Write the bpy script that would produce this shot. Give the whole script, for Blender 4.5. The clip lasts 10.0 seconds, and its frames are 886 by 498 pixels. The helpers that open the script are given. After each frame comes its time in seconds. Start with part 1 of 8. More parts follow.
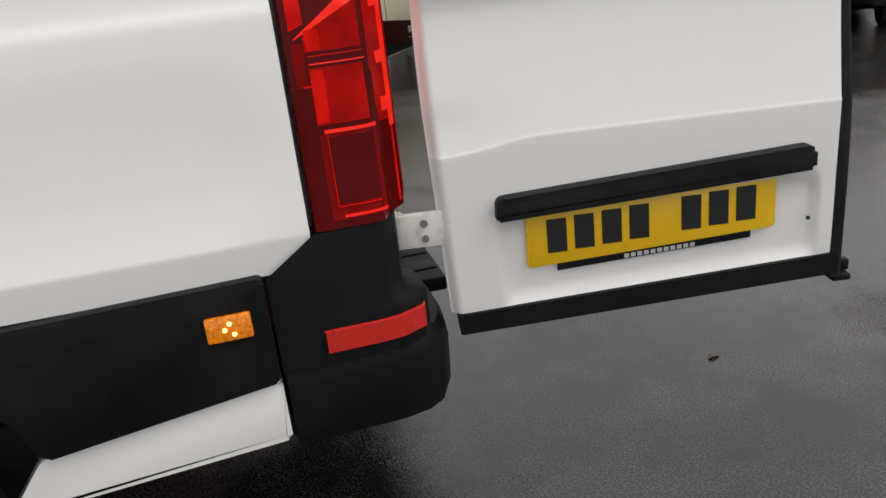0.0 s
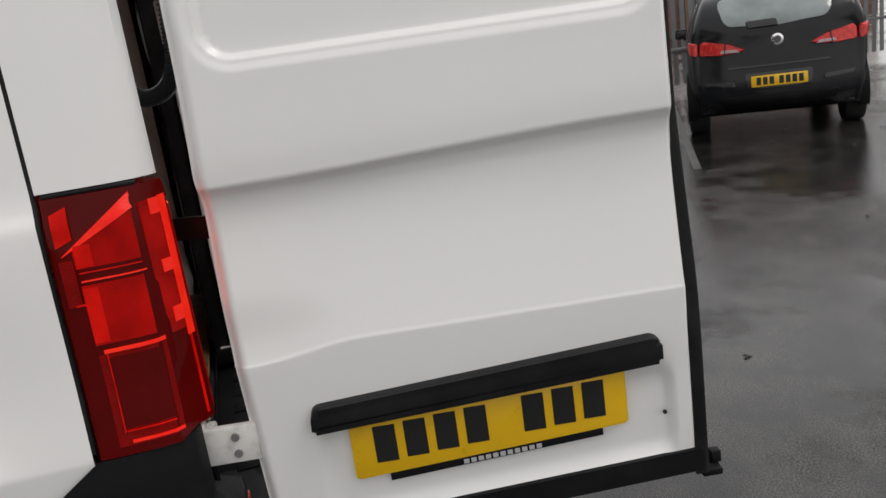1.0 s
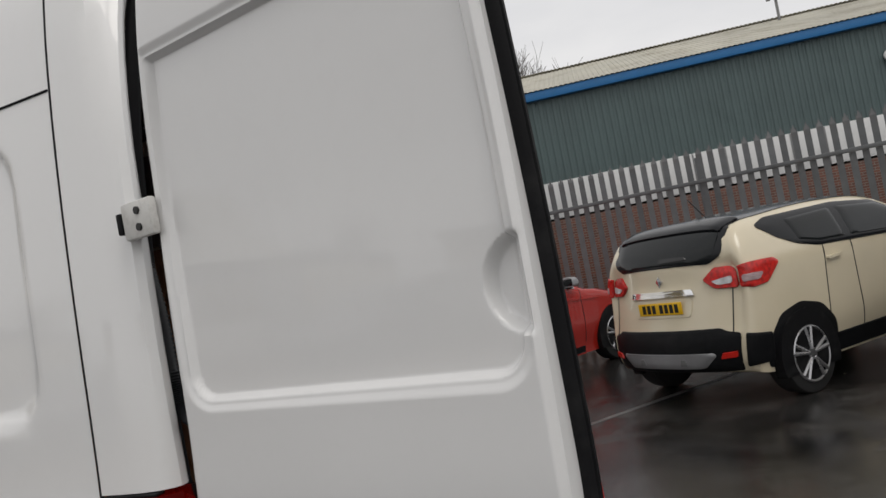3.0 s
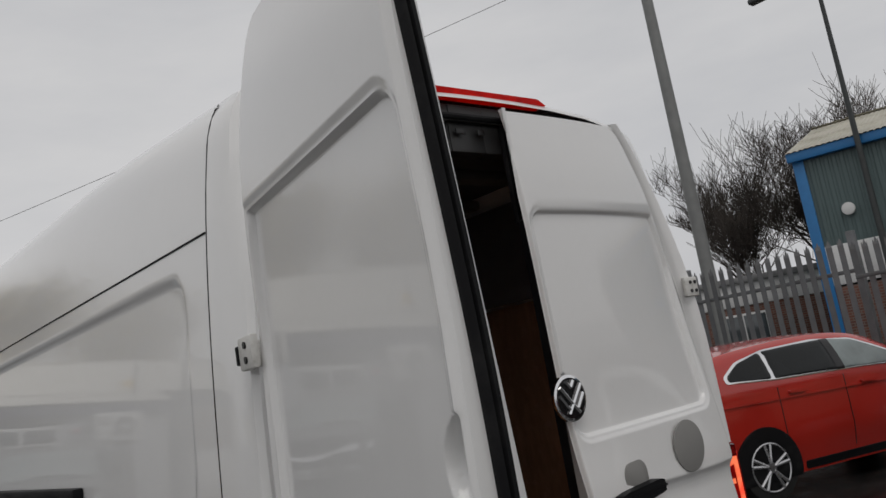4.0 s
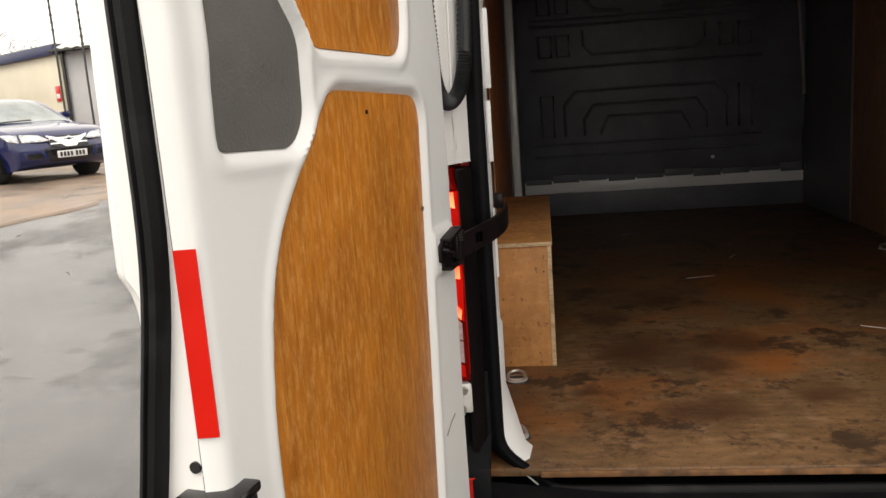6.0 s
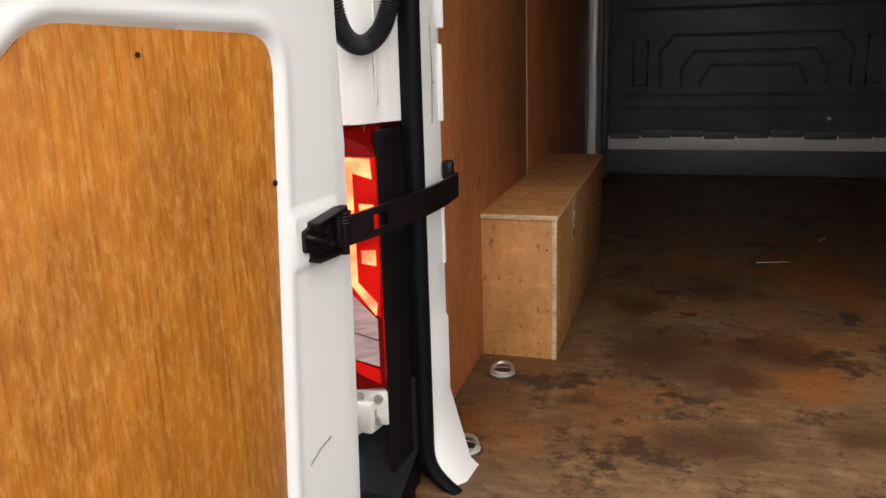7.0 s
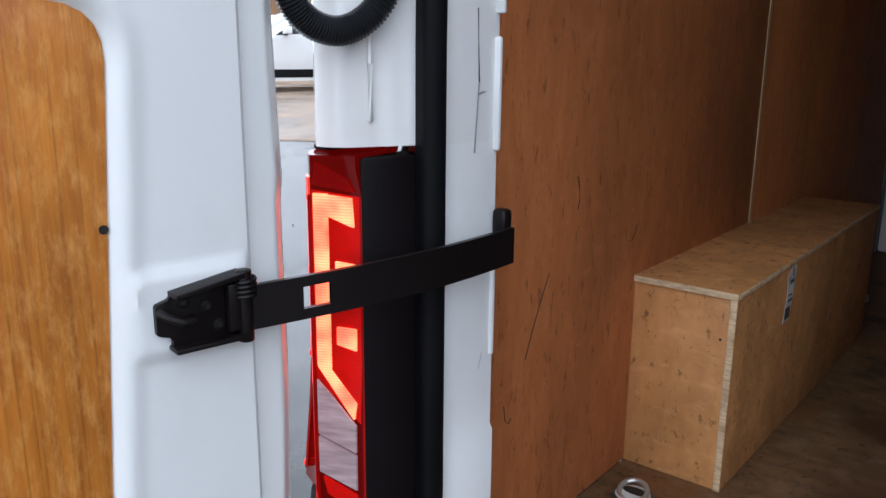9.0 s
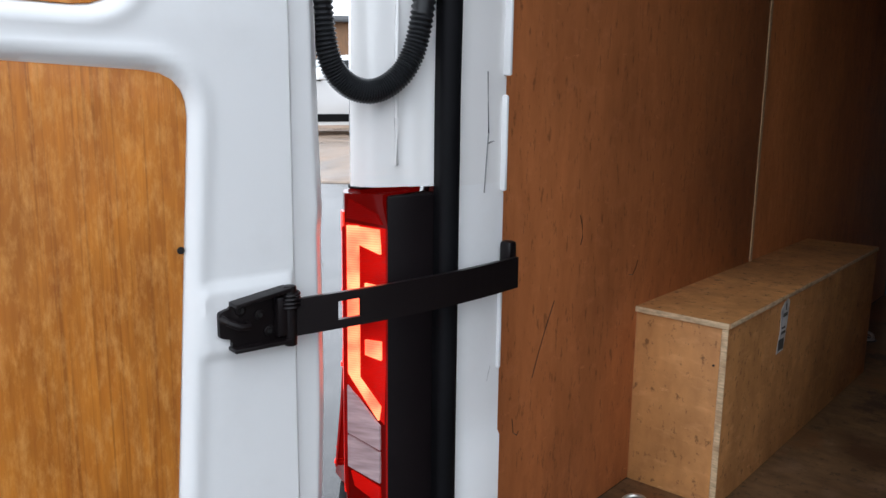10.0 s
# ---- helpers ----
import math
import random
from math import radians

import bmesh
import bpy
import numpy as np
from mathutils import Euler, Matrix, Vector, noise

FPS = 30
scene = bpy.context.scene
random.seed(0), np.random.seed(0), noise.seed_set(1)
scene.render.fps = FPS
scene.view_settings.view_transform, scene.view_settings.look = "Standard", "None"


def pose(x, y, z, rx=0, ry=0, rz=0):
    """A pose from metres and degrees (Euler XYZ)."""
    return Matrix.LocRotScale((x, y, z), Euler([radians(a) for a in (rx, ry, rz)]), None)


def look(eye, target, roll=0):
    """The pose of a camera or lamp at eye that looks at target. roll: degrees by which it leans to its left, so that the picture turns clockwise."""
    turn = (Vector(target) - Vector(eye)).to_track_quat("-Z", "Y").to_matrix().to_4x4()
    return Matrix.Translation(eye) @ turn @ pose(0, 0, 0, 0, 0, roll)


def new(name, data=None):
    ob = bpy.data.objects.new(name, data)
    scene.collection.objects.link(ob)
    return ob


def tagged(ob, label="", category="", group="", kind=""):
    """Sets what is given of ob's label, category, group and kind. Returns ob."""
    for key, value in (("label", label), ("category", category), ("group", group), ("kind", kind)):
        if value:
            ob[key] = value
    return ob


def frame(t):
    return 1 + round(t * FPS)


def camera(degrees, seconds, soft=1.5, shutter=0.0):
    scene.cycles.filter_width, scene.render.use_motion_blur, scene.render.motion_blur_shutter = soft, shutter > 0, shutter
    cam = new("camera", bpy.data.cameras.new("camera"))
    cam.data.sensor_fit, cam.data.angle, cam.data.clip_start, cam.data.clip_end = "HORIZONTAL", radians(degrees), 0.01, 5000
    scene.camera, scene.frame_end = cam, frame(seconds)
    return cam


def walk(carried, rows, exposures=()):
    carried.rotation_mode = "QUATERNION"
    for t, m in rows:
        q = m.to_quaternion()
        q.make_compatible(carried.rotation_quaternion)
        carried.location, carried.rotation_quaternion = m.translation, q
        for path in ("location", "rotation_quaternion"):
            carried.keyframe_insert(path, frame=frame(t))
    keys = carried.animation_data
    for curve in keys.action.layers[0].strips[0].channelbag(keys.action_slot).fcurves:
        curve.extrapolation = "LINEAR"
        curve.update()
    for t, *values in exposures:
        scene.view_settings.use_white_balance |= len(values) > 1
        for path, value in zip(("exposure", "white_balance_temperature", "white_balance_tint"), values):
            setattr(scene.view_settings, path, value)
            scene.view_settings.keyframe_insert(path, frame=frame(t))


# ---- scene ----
cam = camera(57.3, 10.0)
PATH = [
    (0, (-2.466, 0.294, 1.351), (-0.643, -0.115, 0.636), -6.3),
    (0.5, (-2.475, 0.122, 1.405), (-0.626, -0.324, 0.784), -7.2),
    (1, (-2.371, -0.109, 1.468), (-0.487, -0.547, 0.96), -8.2),
    (1.3, (-2.346, -0.257, 1.521), (-0.398, -0.514, 1.148), -9.4),
    (1.5, (-2.335, -0.401, 1.527), (-0.35, -0.467, 1.289), -10.2),
    (1.8, (-2.322, -0.565, 1.551), (-0.336, -0.418, 1.367), -11.1),
    (2, (-2.301, -0.672, 1.57), (-0.327, -0.383, 1.418), -11.5),
    (2.2, (-2.266, -0.781, 1.58), (-0.312, -0.364, 1.485), -11.4),
    (3.3, (-2.049, -1.321, 1.681), (-0.327, -0.311, 1.812), -10.1),
    (3.5, (-1.982, -1.38, 1.705), (-0.327, -0.28, 1.928), -9.3),
    (4, (-1.792, -1.617, 1.715), (-0.48, -0.14, 2.025), -9.9),
    (4.5, (-1.551, -1.781, 1.666), (-0.463, -0.121, 1.911), -10.3),
    (4.8, (-1.344, -1.832, 1.573), (-0.396, -0.072, 1.614), -9.5),
    (5, (-1.232, -1.759, 1.548), (-0.444, 0.078, 1.52), -9.0),
    (5.3, (-1.053, -1.761, 1.536), (-0.707, 0.204, 1.395), -5.7),
    (5.5, (-0.942, -1.762, 1.508), (-0.879, 0.229, 1.328), -5.5),
    (5.7, (-0.843, -1.69, 1.468), (-0.969, 0.294, 1.25), -5.1),
    (6, (-0.716, -1.537, 1.44), (-0.978, 0.412, 1.077), -4.2),
    (6.2, (-0.634, -1.449, 1.443), (-0.971, 0.476, 1.018), -3.9),
    (7.3, (-0.391, -1.046, 1.431), (-1.055, 0.77, 0.921), -1.3),
    (7.5, (-0.377, -0.985, 1.429), (-1.131, 0.795, 0.916), -1.3),
    (8, (-0.284, -0.859, 1.425), (-1.304, 0.783, 0.912), -0.5),
    (8.3, (-0.251, -0.772, 1.417), (-1.366, 0.804, 0.893), -0.1),
    (8.5, (-0.254, -0.693, 1.407), (-1.409, 0.852, 0.88), 0.1),
    (9, (-0.283, -0.571, 1.416), (-1.498, 0.944, 0.936), 0.5),
    (9.5, (-0.247, -0.613, 1.424), (-1.52, 0.876, 1.024), 1.0),
    (10, (-0.168, -0.683, 1.431), (-1.451, 0.804, 1.054), 0.7),
]
EXPOSURES = [(0.0, 0.62, 6750, 10), (1.0, 0.46, 6750, 10), (2.0, 0.20, 6750, 10), (3.3, 0.08, 6650, 10), (4.0, -0.32, 6600, 10), (4.6, -0.22, 6550, 10), (5.0, 0.40, 6600, 10), (5.5, 1.20, 6950, 10), (6.0, 1.46, 7450, 10), (7.5, 2.02, 6850, 10), (8.0, 1.88, 6500, 9), (8.5, 1.72, 6200, 9), (9.0, 1.70, 5700, 8), (9.5, 1.48, 5700, 8), (10.0, 1.72, 5950, 8)]
walk(cam, [(t, look(eye, target, roll)) for t, eye, target, roll in PATH], EXPOSURES)

# ---------------------------------------------------------------- world and light
world = bpy.data.worlds.new("overcast_sky")
scene.world = world
world.use_nodes = True
wn, wl = world.node_tree.nodes, world.node_tree.links
wn.clear()
sky = wn.new("ShaderNodeTexSky")
sky.sky_type, sky.sun_disc = "NISHITA", False
sky.sun_elevation, sky.sun_rotation = radians(56), radians(210)
sky.air_density, sky.dust_density = 1.2, 4.0
grey = wn.new("ShaderNodeHueSaturation")
grey.inputs["Saturation"].default_value = 0.12
coord = wn.new("ShaderNodeTexCoord")
cloud_map = wn.new("ShaderNodeMapping")
cloud_map.inputs["Scale"].default_value = (1.0, 1.0, 3.2)
clouds = wn.new("ShaderNodeTexNoise")
clouds.inputs["Scale"].default_value, clouds.inputs["Detail"].default_value, clouds.inputs["Roughness"].default_value = 1.7, 6.0, 0.55
cloud_ramp = wn.new("ShaderNodeValToRGB")
cloud_ramp.color_ramp.elements[0].position, cloud_ramp.color_ramp.elements[0].color = 0.3, (6.3, 6.45, 6.8, 1)
cloud_ramp.color_ramp.elements[1].position, cloud_ramp.color_ramp.elements[1].color = 0.72, (8.3, 8.3, 8.4, 1)
cover = wn.new("ShaderNodeMixRGB")
cover.inputs["Fac"].default_value = 0.86
back = wn.new("ShaderNodeBackground")
back.inputs["Strength"].default_value = 0.105
world_out = wn.new("ShaderNodeOutputWorld")
wl.new(sky.outputs[0], grey.inputs["Color"])
wl.new(coord.outputs["Generated"], cloud_map.inputs["Vector"])
wl.new(cloud_map.outputs[0], clouds.inputs["Vector"])
wl.new(clouds.outputs["Fac"], cloud_ramp.inputs[0])
wl.new(grey.outputs[0], cover.inputs[1])
wl.new(cloud_ramp.outputs[0], cover.inputs[2])
wl.new(cover.outputs[0], back.inputs["Color"])
wl.new(back.outputs[0], world_out.inputs["Surface"])

sun_data = bpy.data.lights.new("sun", "SUN")
sun_data.energy, sun_data.angle, sun_data.color = 0.5, radians(25), (1.0, 0.97, 0.93)
sun_lamp = new("sun", sun_data)
sun_lamp.matrix_world = look((-4, -7, 12), (0, 0, 0))


# ---------------------------------------------------------------- materials
def material(name, color, rough=0.5, metal=0.0, coat=0.0, spec=0.5, vary=0.12, scale=6.0, bump=0.0, bump_scale=60.0,
             stain=None, stain_scale=2.0, stain_amount=0.5, rough_vary=0.12, stretch=(1, 1, 1), piece=0.0, emit=None, emit_strength=0.0, trans=0.0, alpha=1.0):
    m = bpy.data.materials.new(name)
    m.use_nodes = True
    n, l = m.node_tree.nodes, m.node_tree.links
    p = n["Principled BSDF"]
    tc = n.new("ShaderNodeTexCoord")
    mp = n.new("ShaderNodeMapping")
    mp.inputs["Scale"].default_value = stretch
    l.new(tc.outputs["Object"], mp.inputs["Vector"])
    big = n.new("ShaderNodeTexNoise")
    big.inputs["Scale"].default_value, big.inputs["Detail"].default_value = scale, 5.0
    l.new(mp.outputs[0], big.inputs["Vector"])
    fine = n.new("ShaderNodeTexNoise")
    fine.inputs["Scale"].default_value, fine.inputs["Detail"].default_value = bump_scale, 3.0
    l.new(mp.outputs[0], fine.inputs["Vector"])
    ramp = n.new("ShaderNodeValToRGB")
    lo, hi = 1 - vary, 1 + vary
    ramp.color_ramp.elements[0].position, ramp.color_ramp.elements[1].position = 0.3, 0.7
    ramp.color_ramp.elements[0].color = (color[0] * lo, color[1] * lo, color[2] * lo, 1)
    ramp.color_ramp.elements[1].color = (min(1, color[0] * hi), min(1, color[1] * hi), min(1, color[2] * hi), 1)
    l.new(big.outputs["Fac"], ramp.inputs[0])
    last = ramp.outputs[0]
    if stain:
        sn = n.new("ShaderNodeTexNoise")
        sn.inputs["Scale"].default_value, sn.inputs["Detail"].default_value, sn.inputs["Roughness"].default_value = stain_scale, 7.0, 0.65
        l.new(tc.outputs["Object"], sn.inputs["Vector"])
        sr = n.new("ShaderNodeValToRGB")
        sr.color_ramp.elements[0].position, sr.color_ramp.elements[0].color = 0.5, (0, 0, 0, 1)
        sr.color_ramp.elements[1].position, sr.color_ramp.elements[1].color = 0.72, (stain_amount,) * 3 + (1,)
        l.new(sn.outputs["Fac"], sr.inputs[0])
        mx = n.new("ShaderNodeMixRGB")
        mx.inputs[2].default_value = (*stain, 1)
        l.new(sr.outputs[0], mx.inputs["Fac"])
        l.new(last, mx.inputs[1])
        last = mx.outputs[0]
    if piece:
        info = n.new("ShaderNodeObjectInfo")
        pr = n.new("ShaderNodeMapRange")
        pr.inputs["To Min"].default_value, pr.inputs["To Max"].default_value = 1 - piece, 1 + piece
        l.new(info.outputs["Random"], pr.inputs["Value"])
        mu = n.new("ShaderNodeMixRGB")
        mu.blend_type = "MULTIPLY"
        mu.inputs["Fac"].default_value = 1
        l.new(last, mu.inputs[1])
        l.new(pr.outputs[0], mu.inputs[2])
        last = mu.outputs[0]
    l.new(last, p.inputs["Base Color"])
    rr = n.new("ShaderNodeMapRange")
    rr.inputs["From Min"].default_value, rr.inputs["From Max"].default_value = 0.3, 0.7
    rr.inputs["To Min"].default_value, rr.inputs["To Max"].default_value = max(0.02, rough * (1 - rough_vary)), min(1, rough * (1 + rough_vary))
    l.new(big.outputs["Fac"], rr.inputs["Value"])
    l.new(rr.outputs[0], p.inputs["Roughness"])
    p.inputs["Metallic"].default_value = metal
    p.inputs["Coat Weight"].default_value = coat
    p.inputs["Coat Roughness"].default_value = 0.035
    p.inputs["Specular IOR Level"].default_value = spec
    p.inputs["Transmission Weight"].default_value = trans
    p.inputs["Alpha"].default_value = alpha
    if bump:
        bp = n.new("ShaderNodeBump")
        bp.inputs["Strength"].default_value, bp.inputs["Distance"].default_value = bump, 0.004
        l.new(fine.outputs["Fac"], bp.inputs["Height"])
        l.new(bp.outputs[0], p.inputs["Normal"])
    if emit:
        p.inputs["Emission Color"].default_value = (*emit, 1)
        p.inputs["Emission Strength"].default_value = emit_strength
    return m


WHITE = material("white_van_paint", (0.80, 0.795, 0.785), 0.30, coat=0.9, vary=0.02, scale=1.3, stain=(0.66, 0.65, 0.63), stain_scale=26, stain_amount=0.06, rough_vary=0.04)
WHITE_IN = material("white_door_inner_paint", (0.80, 0.805, 0.805), 0.33, coat=0.2, vary=0.02, scale=2.0, stain=(0.5, 0.48, 0.45), stain_scale=7.0, stain_amount=0.12)
HINGE_WHITE = material("hinge_paint", (0.68, 0.67, 0.64), 0.4, vary=0.05, scale=20, stain=(0.3, 0.28, 0.25), stain_scale=30, stain_amount=0.5)
PLASTIC = material("textured_black_plastic", (0.006, 0.0064, 0.0075), 0.5, spec=0.15, vary=0.15, scale=4, bump=0.25, bump_scale=420, stain=(0.03, 0.03, 0.03), stain_scale=3, stain_amount=0.4)
RUBBER = material("black_rubber", (0.006, 0.006, 0.007), 0.6, spec=0.18, vary=0.2, scale=9, bump=0.15, bump_scale=200, stain=(0.05, 0.05, 0.048), stain_scale=6, stain_amount=0.35)
HOSE = material("ribbed_conduit_plastic", (0.018, 0.019, 0.021), 0.4, spec=0.35, vary=0.2, scale=12)
SEAL_RUBBER = material("black_seal_rubber", (0.005, 0.005, 0.006), 0.55, spec=0.09, vary=0.2, scale=9)
GLOSS_BLACK = material("gloss_black", (0.012, 0.012, 0.013), 0.12, vary=0.05)
TYRE = material("tyre_rubber", (0.02, 0.02, 0.02), 0.7, vary=0.15, scale=8, bump=0.3, bump_scale=150)
ALLOY = material("alloy", (0.5, 0.5, 0.51), 0.28, metal=0.9, vary=0.06)
CHROME = material("chrome", (0.8, 0.8, 0.81), 0.08, metal=1.0, vary=0.02)
STEEL = material("galvanised_steel", (0.15, 0.155, 0.16), 0.5, metal=0.55, vary=0.18, scale=5, piece=0.15, stain=(0.14, 0.12, 0.1), stain_scale=4, stain_amount=0.4)
ZINC = material("zinc_bolt", (0.55, 0.54, 0.5), 0.35, metal=0.8, vary=0.1)


def lens_material(name, base, glow, edge_glow, strength, pitch=0.0022, uneven=0.5, size=18.0, rough=0.10, spec=0.2):
    """Moulded lamp lens: fine level ribs and an uneven glow from the bulbs behind it."""
    m = material(name, base, rough, vary=0.2, scale=14, spec=spec)
    n, l = m.node_tree.nodes, m.node_tree.links
    p = n["Principled BSDF"]
    tc = n.new("ShaderNodeTexCoord")
    wave = n.new("ShaderNodeTexWave")
    wave.wave_type, wave.bands_direction = "BANDS", "Z"
    wave.inputs["Scale"].default_value = 0.314 / pitch
    wave.inputs["Distortion"].default_value = 0.0
    noise = n.new("ShaderNodeTexNoise")
    noise.inputs["Scale"].default_value, noise.inputs["Detail"].default_value = size, 2.0
    for t in (wave, noise):
        l.new(tc.outputs["Object"], t.inputs["Vector"])
    ramp = n.new("ShaderNodeValToRGB")
    ramp.color_ramp.elements[0].position, ramp.color_ramp.elements[1].position = 0.34, 0.66
    ramp.color_ramp.elements[0].color, ramp.color_ramp.elements[1].color = (*edge_glow, 1), (*glow, 1)
    l.new(noise.outputs["Fac"], ramp.inputs[0])
    l.new(ramp.outputs[0], p.inputs["Emission Color"])
    lev = n.new("ShaderNodeMapRange")
    lev.inputs["To Min"].default_value, lev.inputs["To Max"].default_value = strength * (1 - uneven * 0.5), strength * (1 + uneven * 0.5)
    l.new(wave.outputs["Fac"], lev.inputs["Value"])
    l.new(lev.outputs[0], p.inputs["Emission Strength"])
    bp = n.new("ShaderNodeBump")
    bp.inputs["Strength"].default_value, bp.inputs["Distance"].default_value = 0.35, 0.001
    l.new(wave.outputs["Fac"], bp.inputs["Height"])
    l.new(bp.outputs[0], p.inputs["Normal"])
    return m


RED_LENS = lens_material("red_lens", (0.32, 0.003, 0.002), (1.0, 0.010, 0.003), (0.45, 0.004, 0.001), 0.24, 0.0024, 0.12, 14.0, spec=0.07)
RED_DARK = material("dark_red_lens", (0.045, 0.0006, 0.0004), 0.07, coat=0.0, vary=0.25, scale=10, spec=0.10, emit=(1.0, 0.006, 0.002), emit_strength=0.022)
RED_DEEP = lens_material("deep_red_lens", (0.22, 0.002, 0.0015), (1.0, 0.007, 0.002), (0.35, 0.002, 0.001), 0.125, 0.0024, 0.12, 14.0, spec=0.07)
RED_MID = lens_material("dim_red_lens", (0.12, 0.0012, 0.001), (1.0, 0.006, 0.002), (0.4, 0.002, 0.001), 0.055, 0.0024, 0.12, 16.0, spec=0.08)
RED_LIT = lens_material("lit_red_lens", (0.5, 0.010, 0.006), (1.0, 0.030, 0.010), (0.8, 0.008, 0.003), 0.36, 0.003, 0.3)
LAMP_LIT = lens_material("lit_tail_bar", (0.8, 0.14, 0.08), (1.0, 0.22, 0.085), (1.0, 0.055, 0.022), 0.90, 0.0032, 0.5, 26.0)
CLEAR_LENS = material("clear_lens", (0.36, 0.28, 0.29), 0.38, vary=0.3, scale=55, spec=0.3, bump=0.15, bump_scale=240, stretch=(0.4, 0.4, 3.0), emit=(1.0, 0.5, 0.5), emit_strength=0.02)
AMBER = material("amber_lens", (0.62, 0.16, 0.004), 0.12, vary=0.5, scale=110, coat=0.5, emit=(1.0, 0.30, 0.01), emit_strength=0.14, bump=0.5, bump_scale=160)
AMBER_LIT = material("amber_bulb", (1.0, 0.6, 0.15), 0.2, vary=0.1, emit=(1.0, 0.55, 0.12), emit_strength=4.0)
REFLECT_RED = material("red_reflector", (0.55, 0.015, 0.008), 0.3, vary=0.08, scale=40, bump=0.3, bump_scale=500)
TAPE_RED = material("red_reflective_tape", (0.58, 0.010, 0.005), 0.4, spec=0.2, vary=0.04, scale=30, emit=(0.9, 0.03, 0.01), emit_strength=0.0)
PLATE_YELLOW = material("yellow_plate", (0.85, 0.50, 0.01), 0.3, vary=0.03, scale=30, coat=0.3)
PLATE_WHITE = material("white_plate", (0.75, 0.75, 0.74), 0.3, vary=0.03, scale=30, coat=0.3)
INK = material("black_ink", (0.012, 0.012, 0.012), 0.4, vary=0.05)
PALE_INK = material("pale_ink", (0.45, 0.45, 0.45), 0.5, vary=0.05)
GREY_PANEL = material("grey_door_card", (0.10, 0.097, 0.09), 0.7, vary=0.10, scale=30, bump=0.4, bump_scale=260)
GREY_DISC = material("grey_cover", (0.25, 0.245, 0.235), 0.6, vary=0.04)
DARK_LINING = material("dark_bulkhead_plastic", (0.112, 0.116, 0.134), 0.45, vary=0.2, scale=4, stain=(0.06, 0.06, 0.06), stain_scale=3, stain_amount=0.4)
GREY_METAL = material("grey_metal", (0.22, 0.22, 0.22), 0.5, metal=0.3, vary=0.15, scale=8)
STRAP = material("black_check_strap", (0.008, 0.006, 0.0065), 0.34, vary=0.1, scale=10, spec=0.2)
TRIM_BLACK = material("matt_black_trim", (0.007, 0.005, 0.0058), 0.5, vary=0.15, scale=8, spec=0.09, bump=0.15, bump_scale=300)
LABEL = material("torn_paper_label", (0.62, 0.62, 0.60), 0.7, vary=0.3, scale=25, stain=(0.2, 0.2, 0.22), stain_scale=40, stain_amount=0.8)


